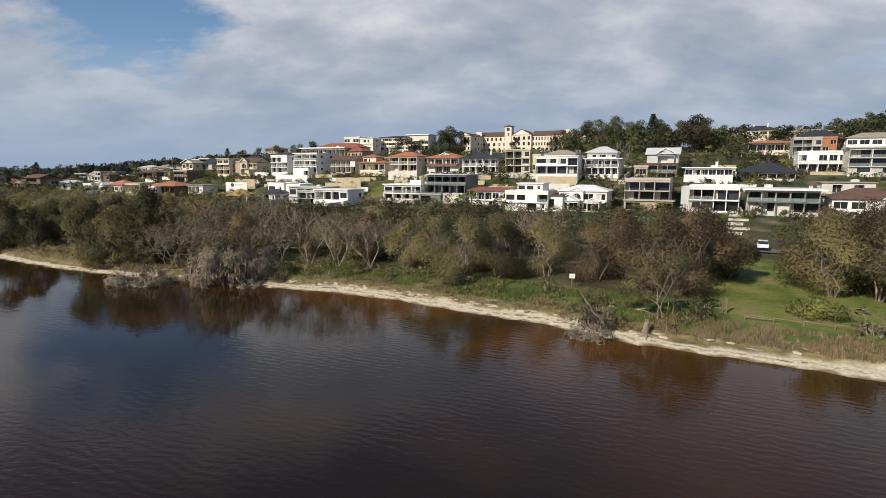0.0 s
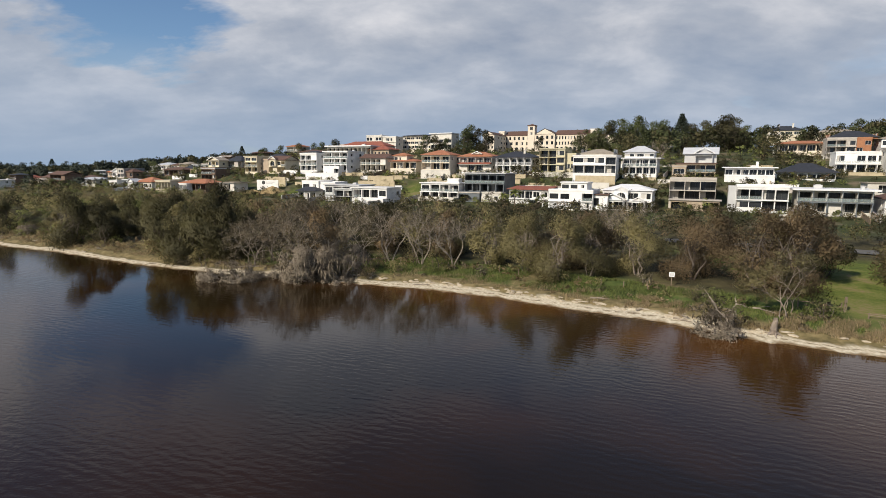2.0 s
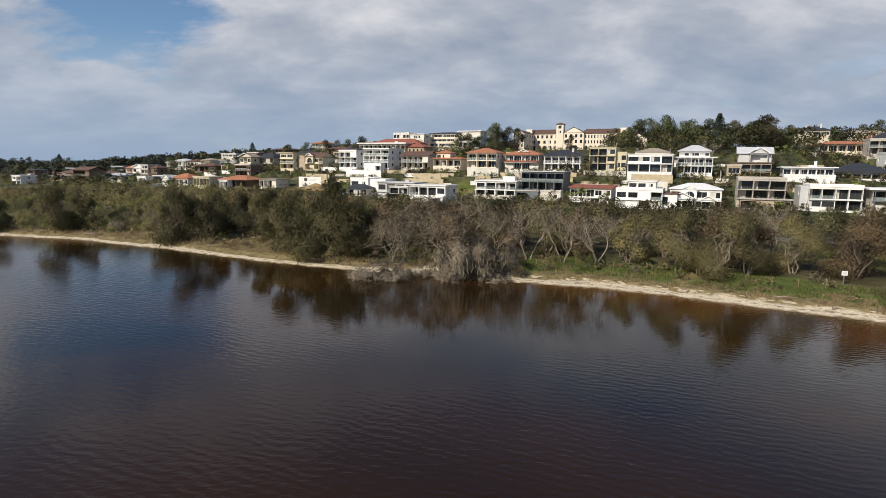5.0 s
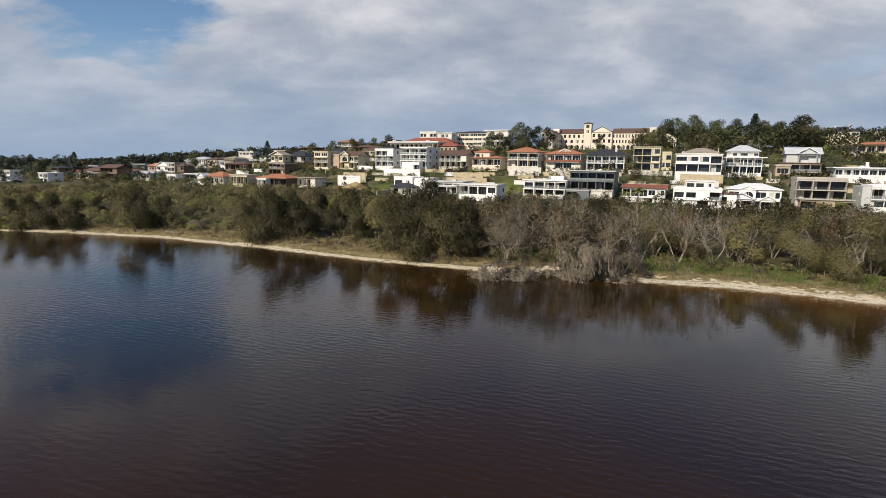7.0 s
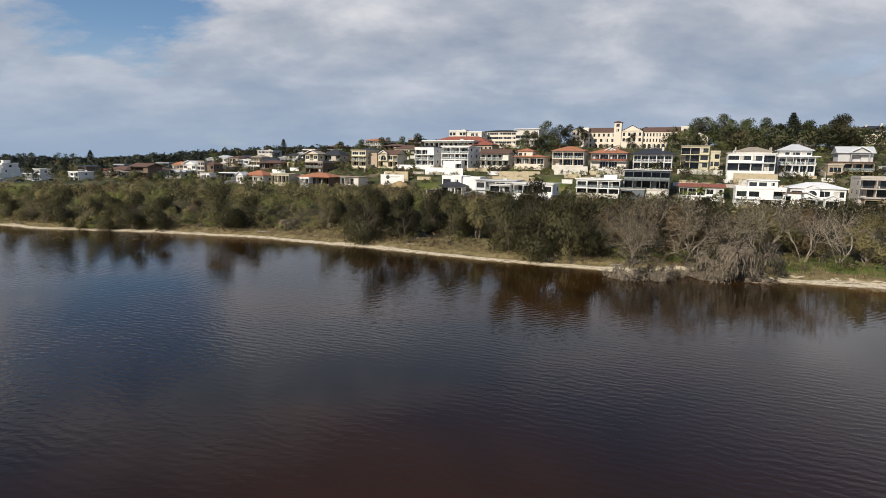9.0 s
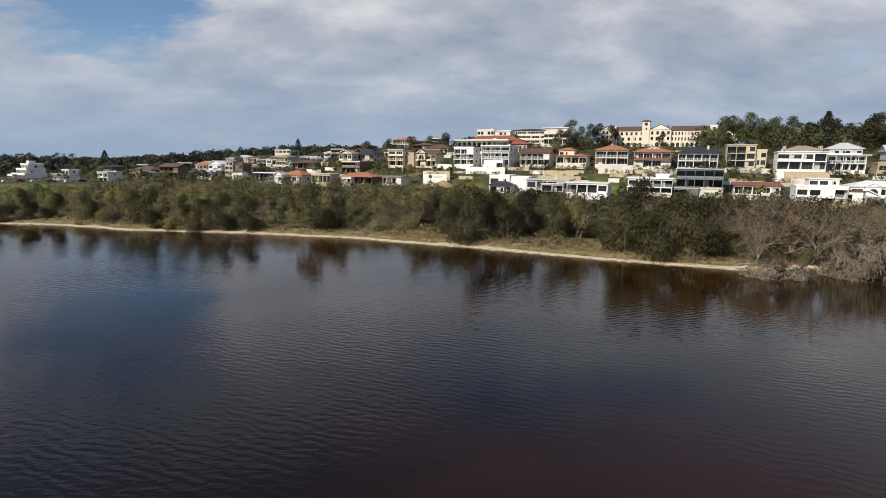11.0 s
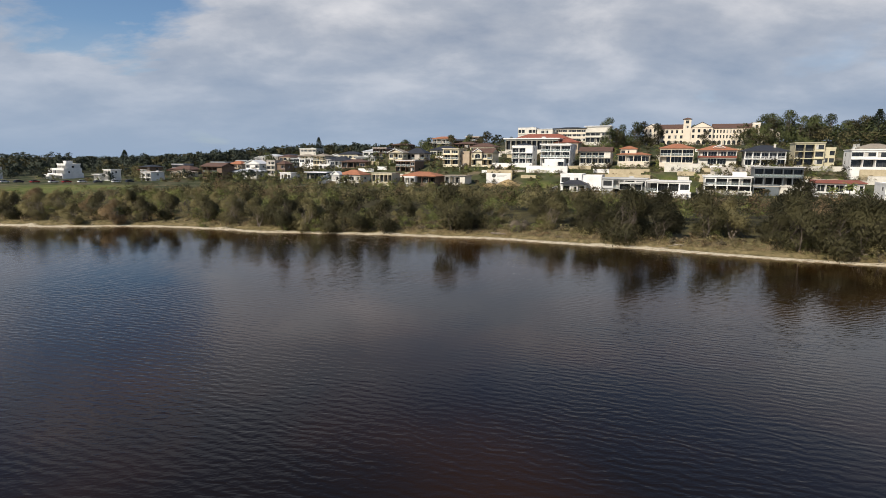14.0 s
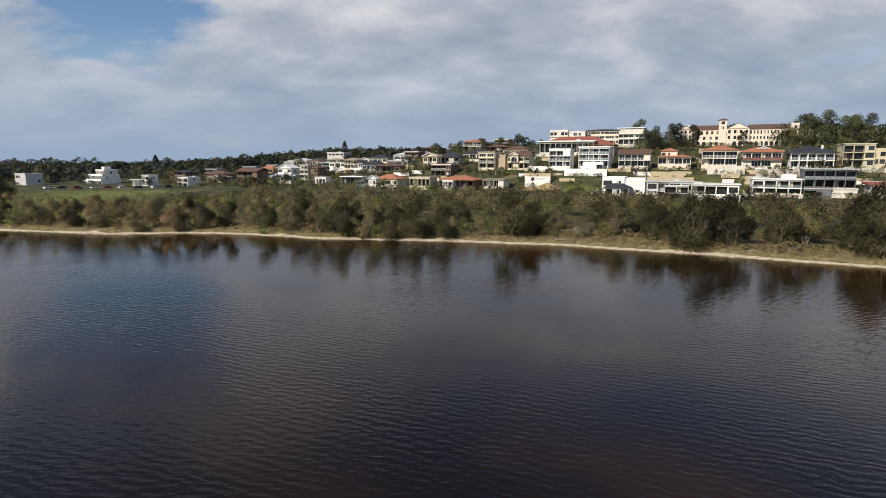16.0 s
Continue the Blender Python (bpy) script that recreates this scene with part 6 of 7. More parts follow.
# shrubs on the garden terraces
for x, y, w, z in ((33.0, 197.4, 14, 12.1), (31.5, 193.6, 11, 9.9), (-49.5, 232, 13, 11.0), (-50.5, 226, 18, 9.2), (-79.5, 249.5, 18, 11.4), (20.5, 214, 15, 12.6), (-101, 249, 12, 10.2), (-135, 286, 18, 11.2), (-6, 219, 22, 12.6)):
    for k in range(round(w / 2.4)):
        e = (k + rv.uniform(0.1, 0.9)) * 2.4 - w / 2
        if rv.random() < 0.75:
            plant(rv.choice(["shrub_g", "shrub_o"]), x + e * CA - 1.5 * SA, y - e * SA - 1.5 * CA, rv.uniform(0.5, 0.85), r=rv)
plant("bush", 37.0, 56.9, 1.0, r=rv)
for x, k, s in ((-150, "shrub_o", 1.0), (-153, "shrub_o", 1.2), (-156.5, "shrub_g", 1.0), (-160, "shrub_o", 1.1), (-164, "shrub_g", 0.8), (-178, "shrub_o", 0.8), (-56.5, "shrub_o", 0.9), (-60, "shrub_d", 1.1), (-184, "shrub_g", 0.8), (-147, "shrub_d", 1.0)):
    plant(k, x, shore(x) + 2.2, s, r=rv)
plant("shrub_d", 39.2, 51.6, 1.5, r=rv)
plant("shrub_d", 14.8, 56.4, 1.7, r=rv)
plant("shrub_d", 13.2, 57.6, 1.4, r=rv)
for x, y, s, rot in ((-49.8, 78.4, 0.95, 30), (-46.6, 78.2, 0.9, 110), (-43.2, 80.2, 0.6, 10), (-36.6, 78.0, 0.95, 20), (-32.2, 77.0, 0.8, 200), (-39.5, 78.6, 0.75, 300), (13.4, 55.0, 0.75, 60)):
    plant("fallen", x, y, s, rot, r=rv, z=max(ground(x, y), 0.0) - 0.2)


def scatter(name, label, category, spots, kinds, weights, scale, low=0.0):
    """Far vegetation that nobody could count, as one object a leaf colour."""
    r = random.Random(len(spots))
    heaps = {}
    for s, x, y, v in spots:
        k = r.choices(kinds, weights)[0]
        leaf, h, w, n, c, size = k
        g = np.random.default_rng(int(abs(x * 31 + y * 17)) % 99991)
        zs = scale(s, x, y, v) * r.uniform(0.78, 1.2)
        cen, spr = [], []
        lob = [(r.uniform(0, 6.28), r.uniform(0.3, 1.0)) for q in range(3)]
        for q in range(n):
            th, zz = r.uniform(0, 2 * math.pi), low + (1 - low) * r.random()
            reach = w / 2 * math.sqrt(max(0.05, 1 - max(0, (zz - 0.35) / 0.7) ** 2)) * (0.75 + 0.35 * max(math.cos(th - a) * b for a, b in lob))
            rad = reach * r.random() ** 0.4
            cen.append((math.cos(th) * rad, math.sin(th) * rad, h * (0.12 + 0.83 * zz)))
            sp = w / (5.4 if n > 13 else 5) * r.uniform(0.6, 1.2)
            spr.append((sp, sp, sp * 0.75))
        q, nor = leaf_quads(g, cen, spr, c, size, 0.34 if 0.5 < size < 0.6 or size < 0.3 else 0.5 if size < 1 else 0.75)
        heaps.setdefault(leaf, []).append((q * zs + np.array([x, y, ground(x, y) - 0.2]), nor))
    for leaf, qs in heaps.items():
        tagged(quads_mesh(name, np.concatenate([q[0] for q in qs]), M[leaf], None, np.concatenate([q[1] for q in qs])), label[leaf], category, kind="stuff")


CANOPY = {"leaf_dark": "dark olive tree canopy of the shore reserve", "leaf_mid": "olive tree canopy of the shore reserve", "leaf_brown": "brownish tree canopy of the shore reserve", "leaf_green": "green tree canopy of the shore reserve"}
CROWNS = [("leaf_dark", 7.6, 7.6, 14, 21, 0.59), ("leaf_mid", 7.2, 7.4, 14, 21, 0.59), ("leaf_brown", 7.4, 7.2, 14, 21, 0.59), ("leaf_green", 5.6, 7.0, 14, 21, 0.58)]
for pick, weights in (([q for q in far if q[1] > -56], [3.4, 0.9, 1.1, 0.3]), ([q for q in far if q[1] <= -56], [1.3, 2.2, 0.9, 1.7])):
    scatter("scrub", CANOPY, "woodland", pick, CROWNS, weights, lambda s, x, y, v: 1.08 - (0.40 + 0.16 * smooth(0, -40, x)) * smooth(26, 75, s) - 0.10 * smooth(-90, -150, x) - 0.34 * smooth(-222, -246, x) * smooth(14, 30, s), 0.3)

# trees of the hill, behind and between the houses
for k, x, y, s in (("gum_a", 84, 354, 1.22), ("gum_a", 76, 346, 1.15), ("gum_a", 93, 350, 1.18), ("gum_c", 70, 330, 0.95), ("gum_a", 84, 322, 1.0), ("gum_b", 97, 330, 1.1), ("gum_b", 108, 345, 1.12), ("gum_c", 112, 320, 0.95),
                   ("gum_a", 120, 350, 1.05), ("gum_c", 126, 330, 1.0), ("gum_b", 76, 300, 0.8), ("gum_a", 90, 295, 0.8), ("gum_c", 104, 296, 0.85), ("gum_c", 118, 275, 1.1), ("gum_c", 109, 264, 1.15), ("gum_a", 62, 318, 0.8), ("gum_a", 66, 288, 0.7),
                   ("gum_b", 140, 340, 0.95), ("gum_c", 150, 352, 1.0), ("gum_b", 165, 360, 0.9), ("gum_a", 180, 365, 0.9), ("gum_b", 196, 360, 0.85), ("gum_c", 212, 372, 0.9), ("gum_b", 228, 368, 0.85), ("gum_a", 246, 378, 0.9), ("gum_b", 262, 372, 0.9), ("gum_b", 280, 385, 0.9), ("gum_a", 300, 392, 0.9),
                   ("gum_b", 320, 390, 0.9), ("gum_c", 345, 400, 0.9), ("gum_b", 205, 335, 0.6), ("gum_b", 226, 340, 0.7), ("gum_a", 245, 345, 0.7), ("gum_b", 266, 350, 0.75), ("gum_b", 290, 355, 0.75), ("gum_c", 170, 300, 0.5), ("gum_b", 150, 275, 0.5), ("gum_b", 130, 292, 0.7), ("gum_b", 145, 305, 0.7),
                   ("gum_a", -9.8, 383, 1.05), ("gum_c", -6, 330, 0.85), ("gum_a", -14, 322, 0.8), ("gum_c", -2, 320, 0.75), ("gum_a", -36, 300, 0.72), ("gum_c", -30, 305, 0.7), ("gum_b", -24, 312, 0.6), ("gum_b", -12, 350, 0.8), ("gum_c", 30, 326, 0.55), ("gum_b", 52, 322, 0.6), ("gum_b", 60, 330, 0.7),
                   ("gum_c", -98, 352, 0.9), ("gum_b", -108, 360, 0.75), ("gum_c", -120, 350, 0.7), ("gum_b", -134, 356, 0.7), ("gum_a", -150, 370, 0.7), ("gum_b", -165, 400, 0.75), ("gum_c", -178, 430, 0.8), ("gum_b", -140, 400, 0.7), ("gum_c", -205, 470, 0.8), ("gum_b", -120, 385, 0.7), ("gum_c", -243.5, 584, 0.9), ("gum_c", -236, 586, 0.8), ("gum_b", -300, 520, 0.9), ("gum_c", -325, 560, 1.0),
                   ("pine", -252.3, 579.4, 0.93), ("pine", -433, 541, 1.0), ("gum_b", -257, 418, 1.15), ("pine", 92, 276, 0.92), ("dark_a", -318, 214, 1.0), ("dark_b", -325, 221, 1.0), ("dark_a", -333, 228, 1.0), ("dark_b", -312, 206, 0.8), ("shrub_o", -300, 196, 1.3), ("shrub_o", -290, 188, 1.3), ("shrub_g", -282, 180, 1.2), ("winter", 62.5, 221, 1.05), ("winter", 142, 246, 0.8),
                   ("palm", 2.5, 172, 1.0), ("palm", -1.0, 175, 0.8), ("palm", 90, 176, 0.7), ("garden", 23, 203, 1.2), ("garden", 45, 200, 1.2), ("garden_g", 12, 178, 1.2)):
    plant(k, x, y, s, sink=5.0 * s if x < -90 and k[:3] == "gum" else 0.0, r=rv)
occupied = [(o.matrix_basis.translation.x, o.matrix_basis.translation.y) for o in scene.objects if o.parent is None and o.name.split(".")[0] in ("house", "college")]


def free(x, y, need=10.5):
    """Is there room between the houses? Houses reach some ten metres uphill of their fronts."""
    return all((x - a - 2.4) ** 2 + (y - b - 5.5) ** 2 > need ** 2 for a, b in occupied)


n = 0
while n < 260:
    u, v = rv.uniform(-330, 40), rv.choice([rv.uniform(159, 166), rv.uniform(184, 204), rv.uniform(184, 204), rv.uniform(226, 250), rv.uniform(226, 300)])
    x, y = u * CA + v * SA, -u * SA + v * CA
    n += 1
    if free(x, y):
        plant(rv.choices(["garden", "garden_g", "shrub_o", "shrub_g"], [1.6, 1.0, 0.9, 0.8])[0], x, y, rv.uniform(0.55, 1.05), r=rv)
scr = []
for k in range(1700):
    u, v = rv.uniform(-390, 60), rv.uniform(158, 300)
    x, y = u * CA + v * SA, -u * SA + v * CA
    if free(x, y, 7.6) and lawn_at(x, y) < 0.3:
        scr.append((0, x, y, v))
for a, b in occupied:
    for k in range(10):
        e, f = rv.uniform(-8.5, 8.5), rv.uniform(-6.5, -3.2)
        x, y = a + e * CA + f * SA, b - e * SA + f * CA
        if rv.random() < 0.75:
            scr.append((-1, x, y, 0))
scatter("garden_shrubs", {"leaf_dark": "dark green garden shrubs between the houses", "leaf_mid": "olive garden shrubs on the slope", "leaf_green": "green garden shrubs on the slope", "leaf_brown": "brownish shrubs on the slope"},
        "shrubs", scr, [("leaf_dark", 2.6, 3.6, 6, 15, 0.5), ("leaf_mid", 2.6, 3.6, 6, 15, 0.5), ("leaf_green", 2.4, 3.6, 6, 15, 0.5), ("leaf_brown", 2.2, 3.2, 6, 15, 0.5)], [2.4, 1.1, 1.2, 0.4],
        lambda s, x, y, v: 0.9 + 0.9 * smooth(0.1, 0.6, noise.noise((x * 0.03, y * 0.03, 1))) if s == 0 else 0.85)
hw = []
for k in range(330):
    x, y = rv.uniform(55, 380), rv.uniform(245, 440)
    v = x * SA + y * CA
    if v > 250 and free(x, y, 12) and all((x - a) ** 2 + (y - b) ** 2 > 200 for a, b in ((135, 240), (160, 216), (150, 226), (182, 305), (160, 312))):
        hw.append((0, x, y, v))
for k in range(420):
    x, y = rv.uniform(-430, -125), rv.uniform(275, 560)
    if free(x, y, 10) and not (x < -255 and y < 300) and not (x < -310 and y < 352):
        hw.append((0, x, y, 0))
for k in range(90):
    x, y = rv.uniform(-125, 40), rv.uniform(350, 420)
    if free(x, y, 16):
        hw.append((0, x, y, 0))
scatter("hill_woods", {"leaf_dark": "dark trees over the hillside", "leaf_mid": "olive trees over the hillside", "leaf_gum": "green trees over the hillside"}, "woodland", hw,
        [("leaf_dark", 9.0, 9.5, 17, 16, 0.95), ("leaf_mid", 8.6, 9.5, 17, 16, 0.95), ("leaf_gum", 9.0, 9.5, 17, 16, 0.95)], [1.1, 1.2, 2.0], lambda s, x, y, v: 1.2 if v else 0.62, 0.25)
hills = []
for k in range(420):
    x, y = rv.uniform(-620, 420), rv.uniform(330, 900)
    v = x * SA + y * CA
    if v > 300 and free(x, y, 16):
        hills.append((0, x, y, v))
for k in range(200):
    x, y = rv.uniform(-620, -190), rv.uniform(290, 520)
    if free(x, y, 15) and not (x < -255 and y < 300):
        hills.append((0, x, y, 250))
for k in range(520):
    x, y = rv.uniform(-1100, -280), rv.uniform(390, 950)
    if k % 3:
        hills.append((0, x, y, 400))
for k in range(800):
    a, d = rv.uniform(-1.0, -0.18), rv.uniform(500, 740)
    if free(-70 + d * math.sin(a), d * math.cos(a), 16):
        hills.append((1, -70 + d * math.sin(a), d * math.cos(a), 400))
for k in range(300):
    a, d = rv.uniform(-1.15, 0.75), rv.uniform(900, 2600)
    hills.append((0, -70 + d * math.sin(a), d * math.cos(a), 900))
# leaf_far has the distance haze mixed into its green
scatter("far_woods", {"leaf_dark": "dark distant woodland over the suburbs", "leaf_far": "deep green distant woodland with haze in its tint"}, "woodland", hills,
        [("leaf_dark", 9.0, 11, 12, 12, 1.4), ("leaf_far", 9.5, 11, 12, 12, 1.4)], [0.8, 2.2], lambda s, x, y, v: (0.62 + 0.35 * smooth(500, 900, y) + 0.42 * s) * (1.0 + 1.4 * smooth(900, 2200, y)), 0.3)


# ---- grass and reeds along the bank ----
def blades(name, label, n, place, height, width, material, seed):
    r, g = random.Random(seed), np.random.default_rng(seed)
    out = []
    for k in range(n):
        x, y = place(r)
        if x is None:
            continue
        z, h = ground(x, y), height * r.uniform(0.5, 1.3)
        a, le = r.uniform(0, 6.28), r.uniform(0.2, 0.9) * h
        dx, dy, w = math.cos(a), math.sin(a), width * r.uniform(0.6, 1.3)
        tx, ty = x + math.cos(a + 1.3) * le, y + math.sin(a + 1.3) * le
        out += [(x - dx * w, y - dy * w, z - 0.05), (x + dx * w, y + dy * w, z - 0.05), (tx + dx * w * 0.25, ty + dy * w * 0.25, z + h), (tx - dx * w * 0.25, ty - dy * w * 0.25, z + h * 0.94)]
    tagged(quads_mesh(name, np.array(out), material), label, "grass", kind="stuff")


def reed_spot(r):
    x = r.uniform(6, 58) if r.random() < 0.55 else r.uniform(-150, 6)
    s = r.uniform(3.0, 8.5) if x > 20 else r.uniform(2.6, 7.5)
    y = shore(x) + s
    if noise.noise((x * 0.3, y * 0.5, 5)) + 0.5 * noise.noise((x * 1.1, y * 1.1, 2)) < (-0.14 if x > 20 else 0.14):
        return None, None
    return x, y


def grass_spot(r):
    x = r.uniform(-42, 27)
    y = shore(x) + r.uniform(5, 15)
    if noise.noise((x * 0.12, y * 0.2, 9)) < -0.25:
        return None, None
    return x, y


blades("reeds", "straw-coloured reeds and tall dry grass on the bank", 75000, reed_spot, 0.46, 0.022, M["reed"], 3)
blades("bank_grass", "green grass tufts under the trees", 42000, grass_spot, 0.26, 0.045, M["grass"], 4)


# ---- road, car, fence, sign, shore debris ----
def strip(name, label, pts, w, lift, material, category):
    verts, faces = [], []
    for k, (x, y) in enumerate(pts):
        x2, y2 = pts[min(k + 1, len(pts) - 1)]
        x1, y1 = pts[max(k - 1, 0)]
        L = math.hypot(x2 - x1, y2 - y1)
        nx, ny = -(y2 - y1) / L, (x2 - x1) / L
        for q in (-w / 2, 0, w / 2):
            verts.append((x + nx * q, y + ny * q, ground(x, y) + lift))
    for k in range(len(pts) - 1):
        for i in (0, 1):
            faces.append((k * 3 + i + 1, k * 3 + i, k * 3 + 3 + i, k * 3 + 4 + i))
    me = bpy.data.meshes.new(name)
    me.from_pydata(verts, [], faces)
    sol = new(name, me)
    me.materials.append(material)
    return tagged(sol, label, category, kind="structure")


road_pts = [(u * CA + 113 * SA, -u * SA + 113 * CA) for u in np.arange(-20, 140, 2.0)]
banks = []
for k in range(950):
    x = rv.uniform(-262, 30)
    s = rv.uniform(3.2, 12.5)
    if not belt_gap(x, shore(x) + s) and (x < -52 or rv.random() < 0.35):
        banks.append((s, x, shore(x) + s, 0))
scatter("bank_scrub", {"leaf_grey": "dry grey-brown scrub along the bank", "leaf_mid": "low olive scrub along the bank", "leaf_brown": "low brownish scrub along the bank", "reed": "straw-coloured tussocks along the bank"}, "scrub", banks,
        [("leaf_grey", 0.9, 1.6, 7, 11, 0.29), ("leaf_mid", 1.0, 1.8, 7, 11, 0.29), ("leaf_brown", 0.9, 1.7, 7, 11, 0.29), ("reed", 0.7, 1.2, 7, 11, 0.29)], [1.0, 1.2, 0.8, 1.0], lambda s, x, y, v: 0.55 + 0.07 * s)

strip("road", "narrow asphalt foreshore road", road_pts, 6.0, 0.15, M["asphalt"], "road")


def car(x, y, rot, paint, label):
    c = thing("car", pose(x, y, ground(x, y) + 0.36, 0, 0, rot), label, "car", "parked cars")
    bm = bmesh.new()
    prof = [(-2.1, 0.35), (-2.15, 0.75), (-1.9, 0.95), (-1.0, 1.0), (1.0, 1.02), (2.0, 0.85), (2.15, 0.6), (2.1, 0.35)]
    lid = [(-1.75, 0.96), (-1.2, 1.45), (0.4, 1.47), (1.15, 1.0)]
    for pts, hw, ob in ((prof, 0.88, 0), (lid, 0.74, 1)):
        if ob:
            part("body", bm, M[paint], c)
            bm = bmesh.new()
        a = [bm.verts.new((px, -hw, pz)) for px, pz in pts]
        b = [bm.verts.new((px, hw, pz)) for px, pz in pts]
        bm.faces.new(a)
        bm.faces.new(b[::-1])
        for k in range(len(pts)):
            j = (k + 1) % len(pts)
            bm.faces.new((a[k], b[k], b[j], a[j]))
    part("cabin_glass", bm, M["glass"], c)
    bm = bmesh.new()
    box(bm, -1.2, 0.42, -0.76, 0.76, 1.46, 1.52)
    part("car_roof", bm, M[paint], c)
    for px in (-1.3, 1.35):
        for py in (-0.82, 0.82):
            bm = bmesh.new()
            bmesh.ops.create_cone(bm, cap_ends=True, segments=14, radius1=0.33, radius2=0.33, depth=0.22, matrix=Matrix.Translation((px, py, 0.33)) @ Matrix.Rotation(radians(90), 4, "X"))
            part("wheel", bm, M["tyre"], c)
    return c


car(54.3, 100.2, 64, "carwhite", "white hatchback parked on the foreshore road")
for k in range(9):
    car(-352 + 7.5 * k + rv.uniform(-1, 1), 283 + 1.2 * k, 66 + rv.uniform(-4, 4), rv.choice(["carwhite", "cardark", "carwhite", "carred"]), "car parked beside the reserve lawn")


def post(name, label, x, y, h, w, material, category, rot=0, group=""):
    t = thing(name, pose(x, y, ground(x, y), 0, 0, rot), label, category, group)
    bm = bmesh.new()
    box(bm, -w / 2, w / 2, -w / 2, w / 2, -0.3, h)
    part("post", bm, material, t)
    return t


sign = post("sign", "small white notice board on a timber post", 14.3, 71.0, 1.6, 0.1, M["timber"], "sign", -10)
bm = bmesh.new()
box(bm, -0.36, 0.36, -0.09, -0.055, 1.25, 1.85)
board = part("board", bm, M["trimwhite"], sign)
bm = bmesh.new()
for q in (1.4, 1.52, 1.64):
    box(bm, -0.26, 0.26, -0.095, -0.091, q, q + 0.05)
part("writing_bar", bm, M["greypaint"], board)


def rail_fence(pts, label, h=0.75):
    t = thing("rail_fence", pose(pts[0][0], pts[0][1], 0), label, "fence")
    ox, oy = pts[0]
    for x, y in pts:
        bm = bmesh.new()
        z = ground(x, y)
        box(bm, x - ox - 0.05, x - ox + 0.05, y - oy - 0.05, y - oy + 0.05, z - 0.2, z + h * (0.75 + 0.45 * noise.noise((x * 3.1, y * 2.3, 0)) + 0.2))
        part("post", bm, M["timber"], t)
    for (x0, y0), (x1, y1) in zip(pts, pts[1:]):
        r0 = random.Random(int(x0 * 10))
        for q in (0.4, 0.68):
            if r0.random() < 0.3:
                continue
            bm = bmesh.new()
            tube(bm, [Vector((x0 - ox, y0 - oy, ground(x0, y0) + h * q + 0.12)), Vector((x1 - ox, y1 - oy, ground(x1, y1) + h * q + 0.12 - r0.uniform(0, 0.16)))], [0.045, 0.035], 6)
            part("rail", bm, M["timber"], t)


rail_fence([(29.5 + 2.4 * k, 56.6 - 1.05 * k) for k in range(9)], "low weathered timber rail fence along the bank", 0.6)
rail_fence([(24.5, 60.5), (27.0, 59.6), (28.4, 59.2)], "broken timber rails by the path", 1.1)
tall = post("fence_post", "tall weathered timber gate post", 28.6, 58.9, 1.7, 0.2, M["timber"], "post")
for k in range(26):
    x = -26 + 2.6 * k
    if x < 12:
        y = shore(x) + 10.5 + rv.uniform(-0.4, 0.4)
        post("fence_post", "thin timber post of a wire fence", x, y, 0.95, 0.09, M["timber"], "post", rv.uniform(0, 40), "fence posts along the bank")

# stump on the sand
st = new("tree_stump")
bm = bmesh.new()
rs = random.Random(5)
limb(bm, rs, Vector((0, 0, -0.4)), Vector((0.25, 0.1, 1.7)), 0.42, 0.2, 0.05, 9, 5)
for k in range(6):
    a = k * 1.05
    limb(bm, rs, Vector((0, 0, 0.25)), Vector((math.cos(a) * 1.0, math.sin(a) * 1.0, -0.15)), 0.16, 0.05, 0.1, 5, 3)
part("trunk", bm, M["palebark"], st)
set_down(st, 18.4, 54.0, 1.0, 20)
tagged(st, "broken pale tree stump on the sand", "stump")


def driftwood(x, y, L, rot, rad=0.12, mat_name="deadwood", label="bleached driftwood log on the sand"):
    d = new("driftwood")
    bm = bmesh.new()
    r = random.Random(int(x * 17 + y))
    limb(bm, r, Vector((-L / 2, 0, rad * 0.6)), Vector((L / 2, 0, rad * 0.8)), rad, rad * 0.5, 0.05, 6, 5)
    if L > 2:
        limb(bm, r, Vector((0, 0, rad)), Vector((L * 0.25, L * 0.18, rad + 0.35)), rad * 0.5, 0.02, 0.1, 4, 3)
    part("log", bm, M[mat_name], d)
    set_down(d, x, y, 1, rot)
    tagged(d, label, "driftwood", "driftwood on the shore")


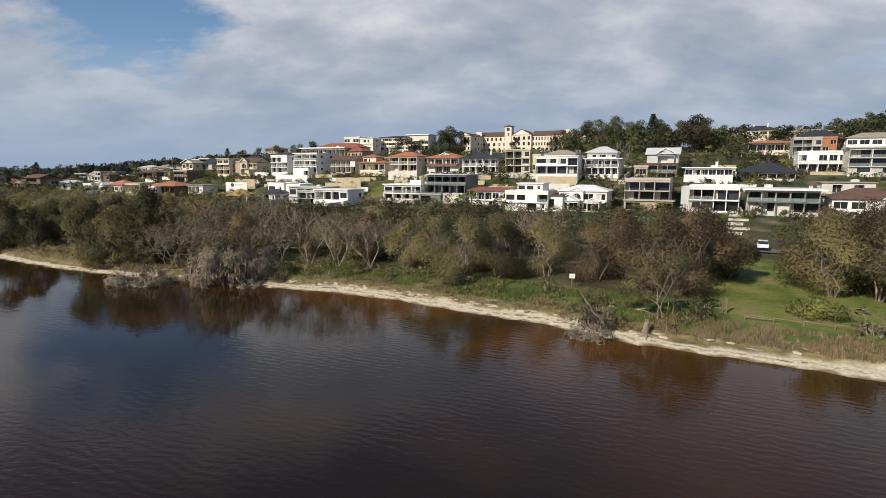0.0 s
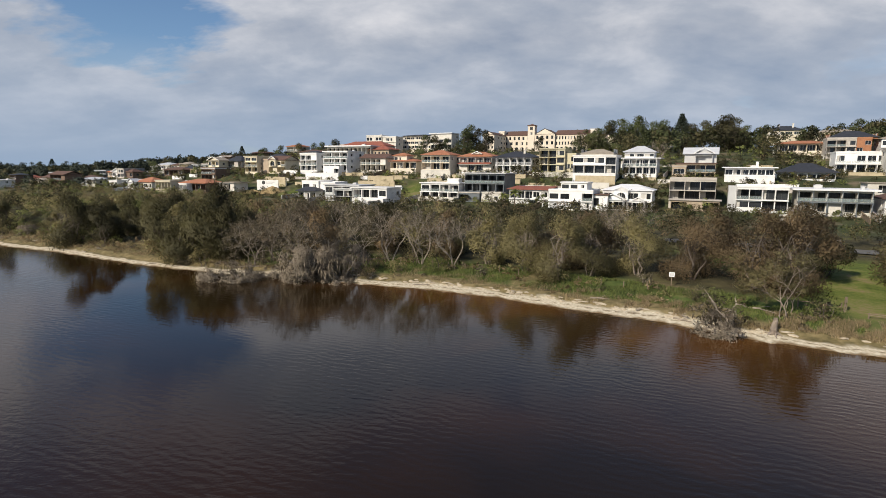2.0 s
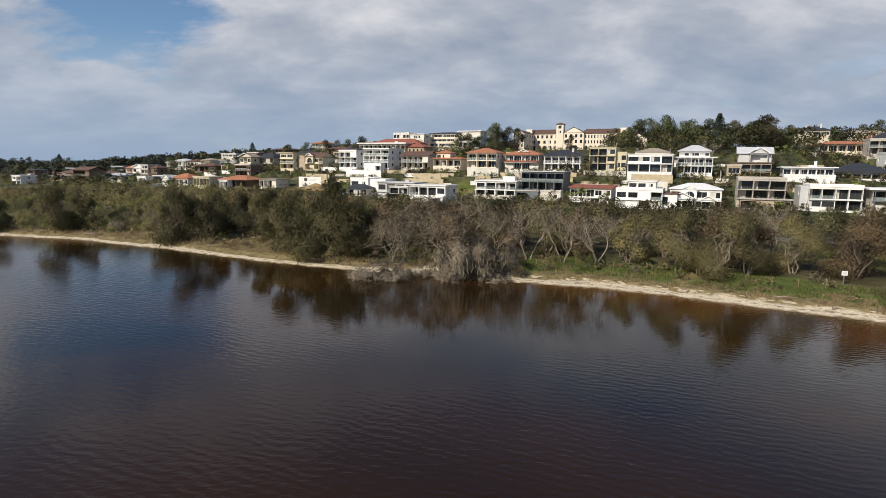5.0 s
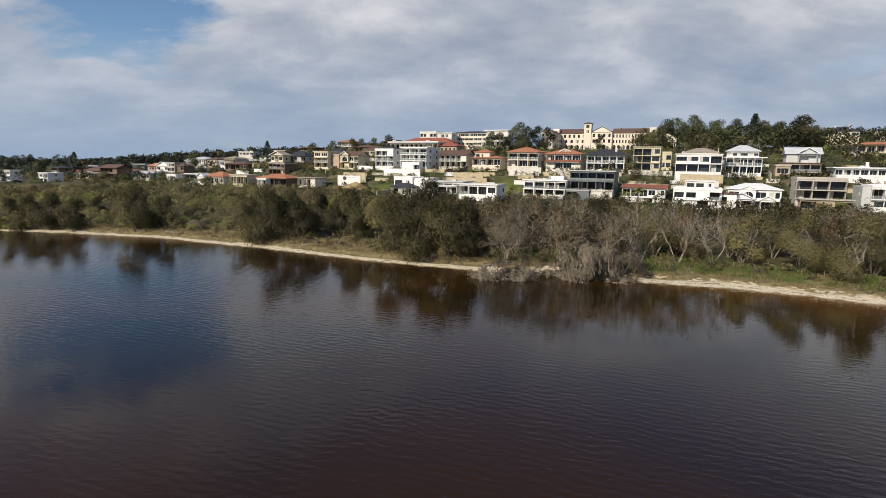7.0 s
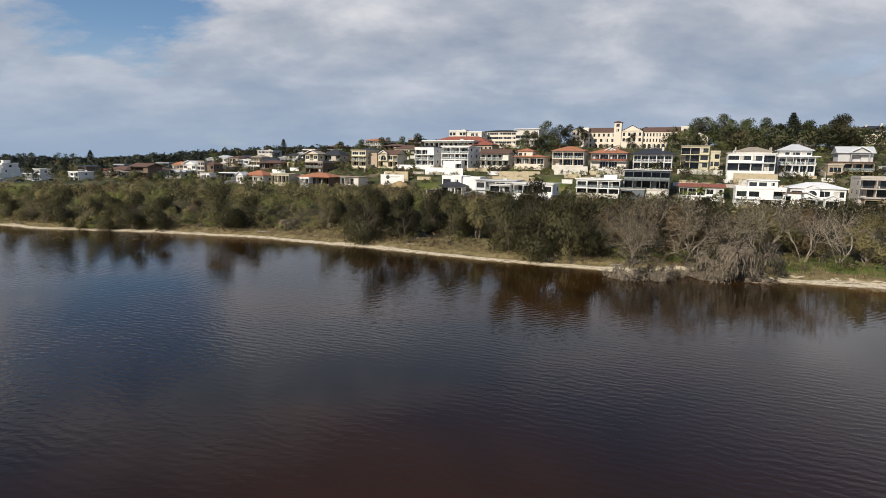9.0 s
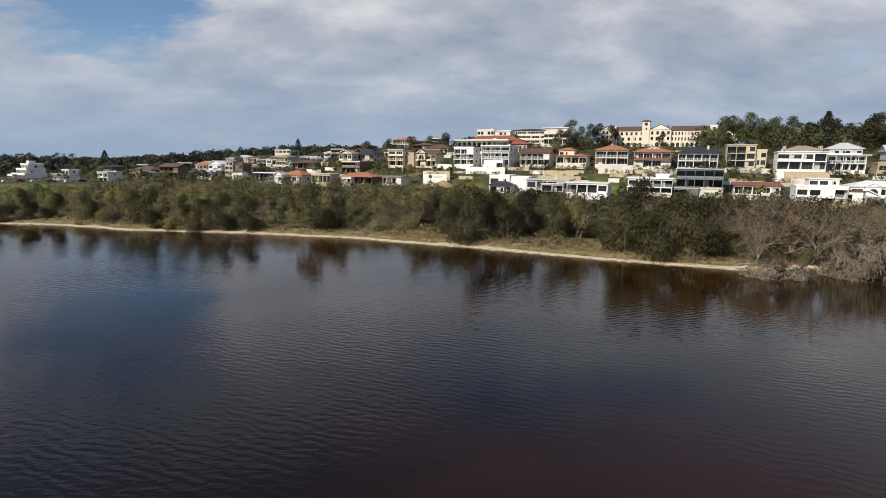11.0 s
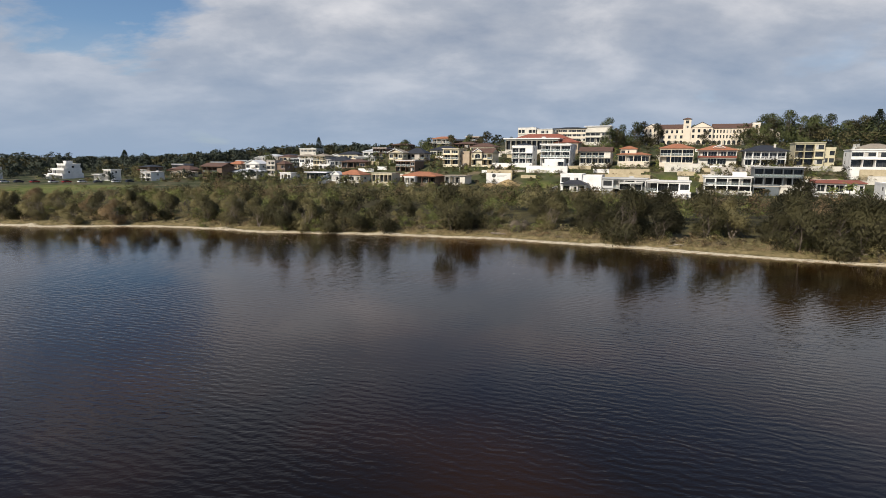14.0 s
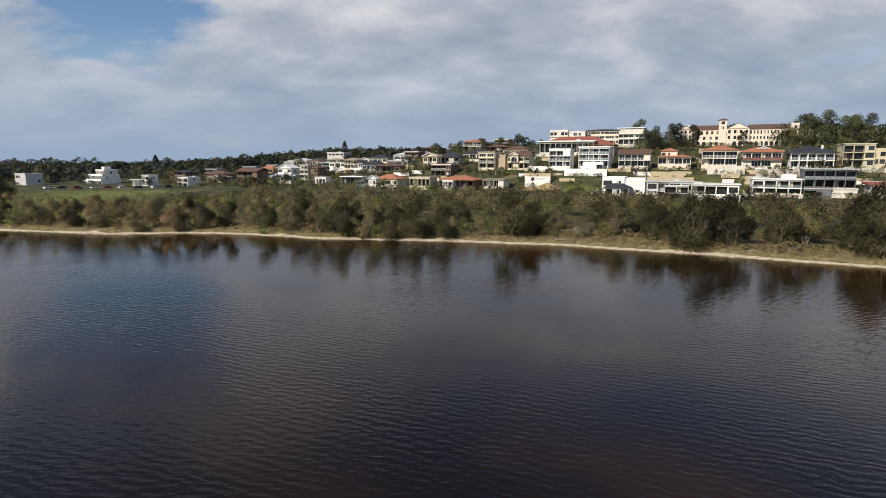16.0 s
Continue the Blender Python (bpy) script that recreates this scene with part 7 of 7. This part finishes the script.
driftwood(-116.5, 114.6, 3.2, -20, 0.22, "palebark")
for k in range(34):
    x = rv.uniform(-215, 33)
    driftwood(x, shore(x) + rv.uniform(1.4, 4.2), rv.uniform(0.7, 2.4), -24 + rv.uniform(-35, 35), rv.uniform(0.05, 0.12))
driftwood(19.5, 60.5, 5.5, -60, 0.1)
dead = thing("dead_trunk", pose(15.6, 55.4, ground(15.6, 55.4)), "bleached dead trunk leaning over the bank", "dead tree", "dead trees on the shore")
bm = bmesh.new()
lean = limb(bm, rs, Vector((0, 0, -0.3)), Vector((-3.0, 0.6, 3.4)), 0.13, 0.05, 0.06, 6, 5)
for k in range(7):
    limb(bm, rs, lean[2 + k % 4], lean[2 + k % 4] + Vector((rs.uniform(-1, 0.3), rs.uniform(-0.8, 0.8), rs.uniform(0.2, 1.0))), 0.04, 0.012, 0.1, 4, 3)
part("trunk", bm, M["deadwood"], dead)
dead = thing("dead_trunk", pose(-40, 90, ground(-40, 90)), "pale fallen trunk propped among the trees", "dead tree", "dead trees on the shore")
bm = bmesh.new()
lean = limb(bm, rs, Vector((0, 0, 0.1)), Vector((8.2, 2, 2.2)), 0.19, 0.08, 0.04, 7, 6)
for k in range(4):
    limb(bm, rs, lean[3 + k % 3], lean[3 + k % 3] + Vector((rs.uniform(0.2, 1.4), rs.uniform(-0.5, 0.5), rs.uniform(0.3, 1.2))), 0.06, 0.02, 0.1, 4, 3)
part("trunk", bm, M["deadwood"], dead)
driftwood(-27, 88.5, 7.0, 12, 0.16, "deadwood", "fallen pale trunk under the trees")
driftwood(-48.0, 84.2, 6.0, 8, 0.14, "deadwood", "fallen pale trunk under the trees")

# eroded sandstone lumps along the lip of the bank
rock_mesh = []
for k in range(4):
    bm = bmesh.new()
    bmesh.ops.create_icosphere(bm, subdivisions=1, radius=0.3)
    for q in bm.verts:
        q.co *= 1 + 0.35 * noise.noise(q.co * 3 + Vector((k * 5, 0, 0)))
        q.co.z *= 0.55
    me = bpy.data.meshes.new("bank_stone")
    bm.to_mesh(me)
    bm.free()
    me.materials.append(M["sandrock"])
    rock_mesh.append(me)
for k in range(110):
    x = rv.uniform(-34, 12) if k < 95 else rv.uniform(12, 34)
    y = shore(x) + 2.7 + rv.uniform(-0.3, 0.4)
    s = new("bank_stone", rv.choice(rock_mesh))
    s.matrix_basis = pose(x, y, ground(x, y) + 0.02, 0, 0, -28 + rv.uniform(-25, 25)) @ Matrix.Diagonal((rv.uniform(0.9, 2.2), rv.uniform(0.6, 1.0), rv.uniform(0.5, 0.95), 1))
    tagged(s, "pale sandstone lump on the lip of the bank", "stone", "stones along the bank")
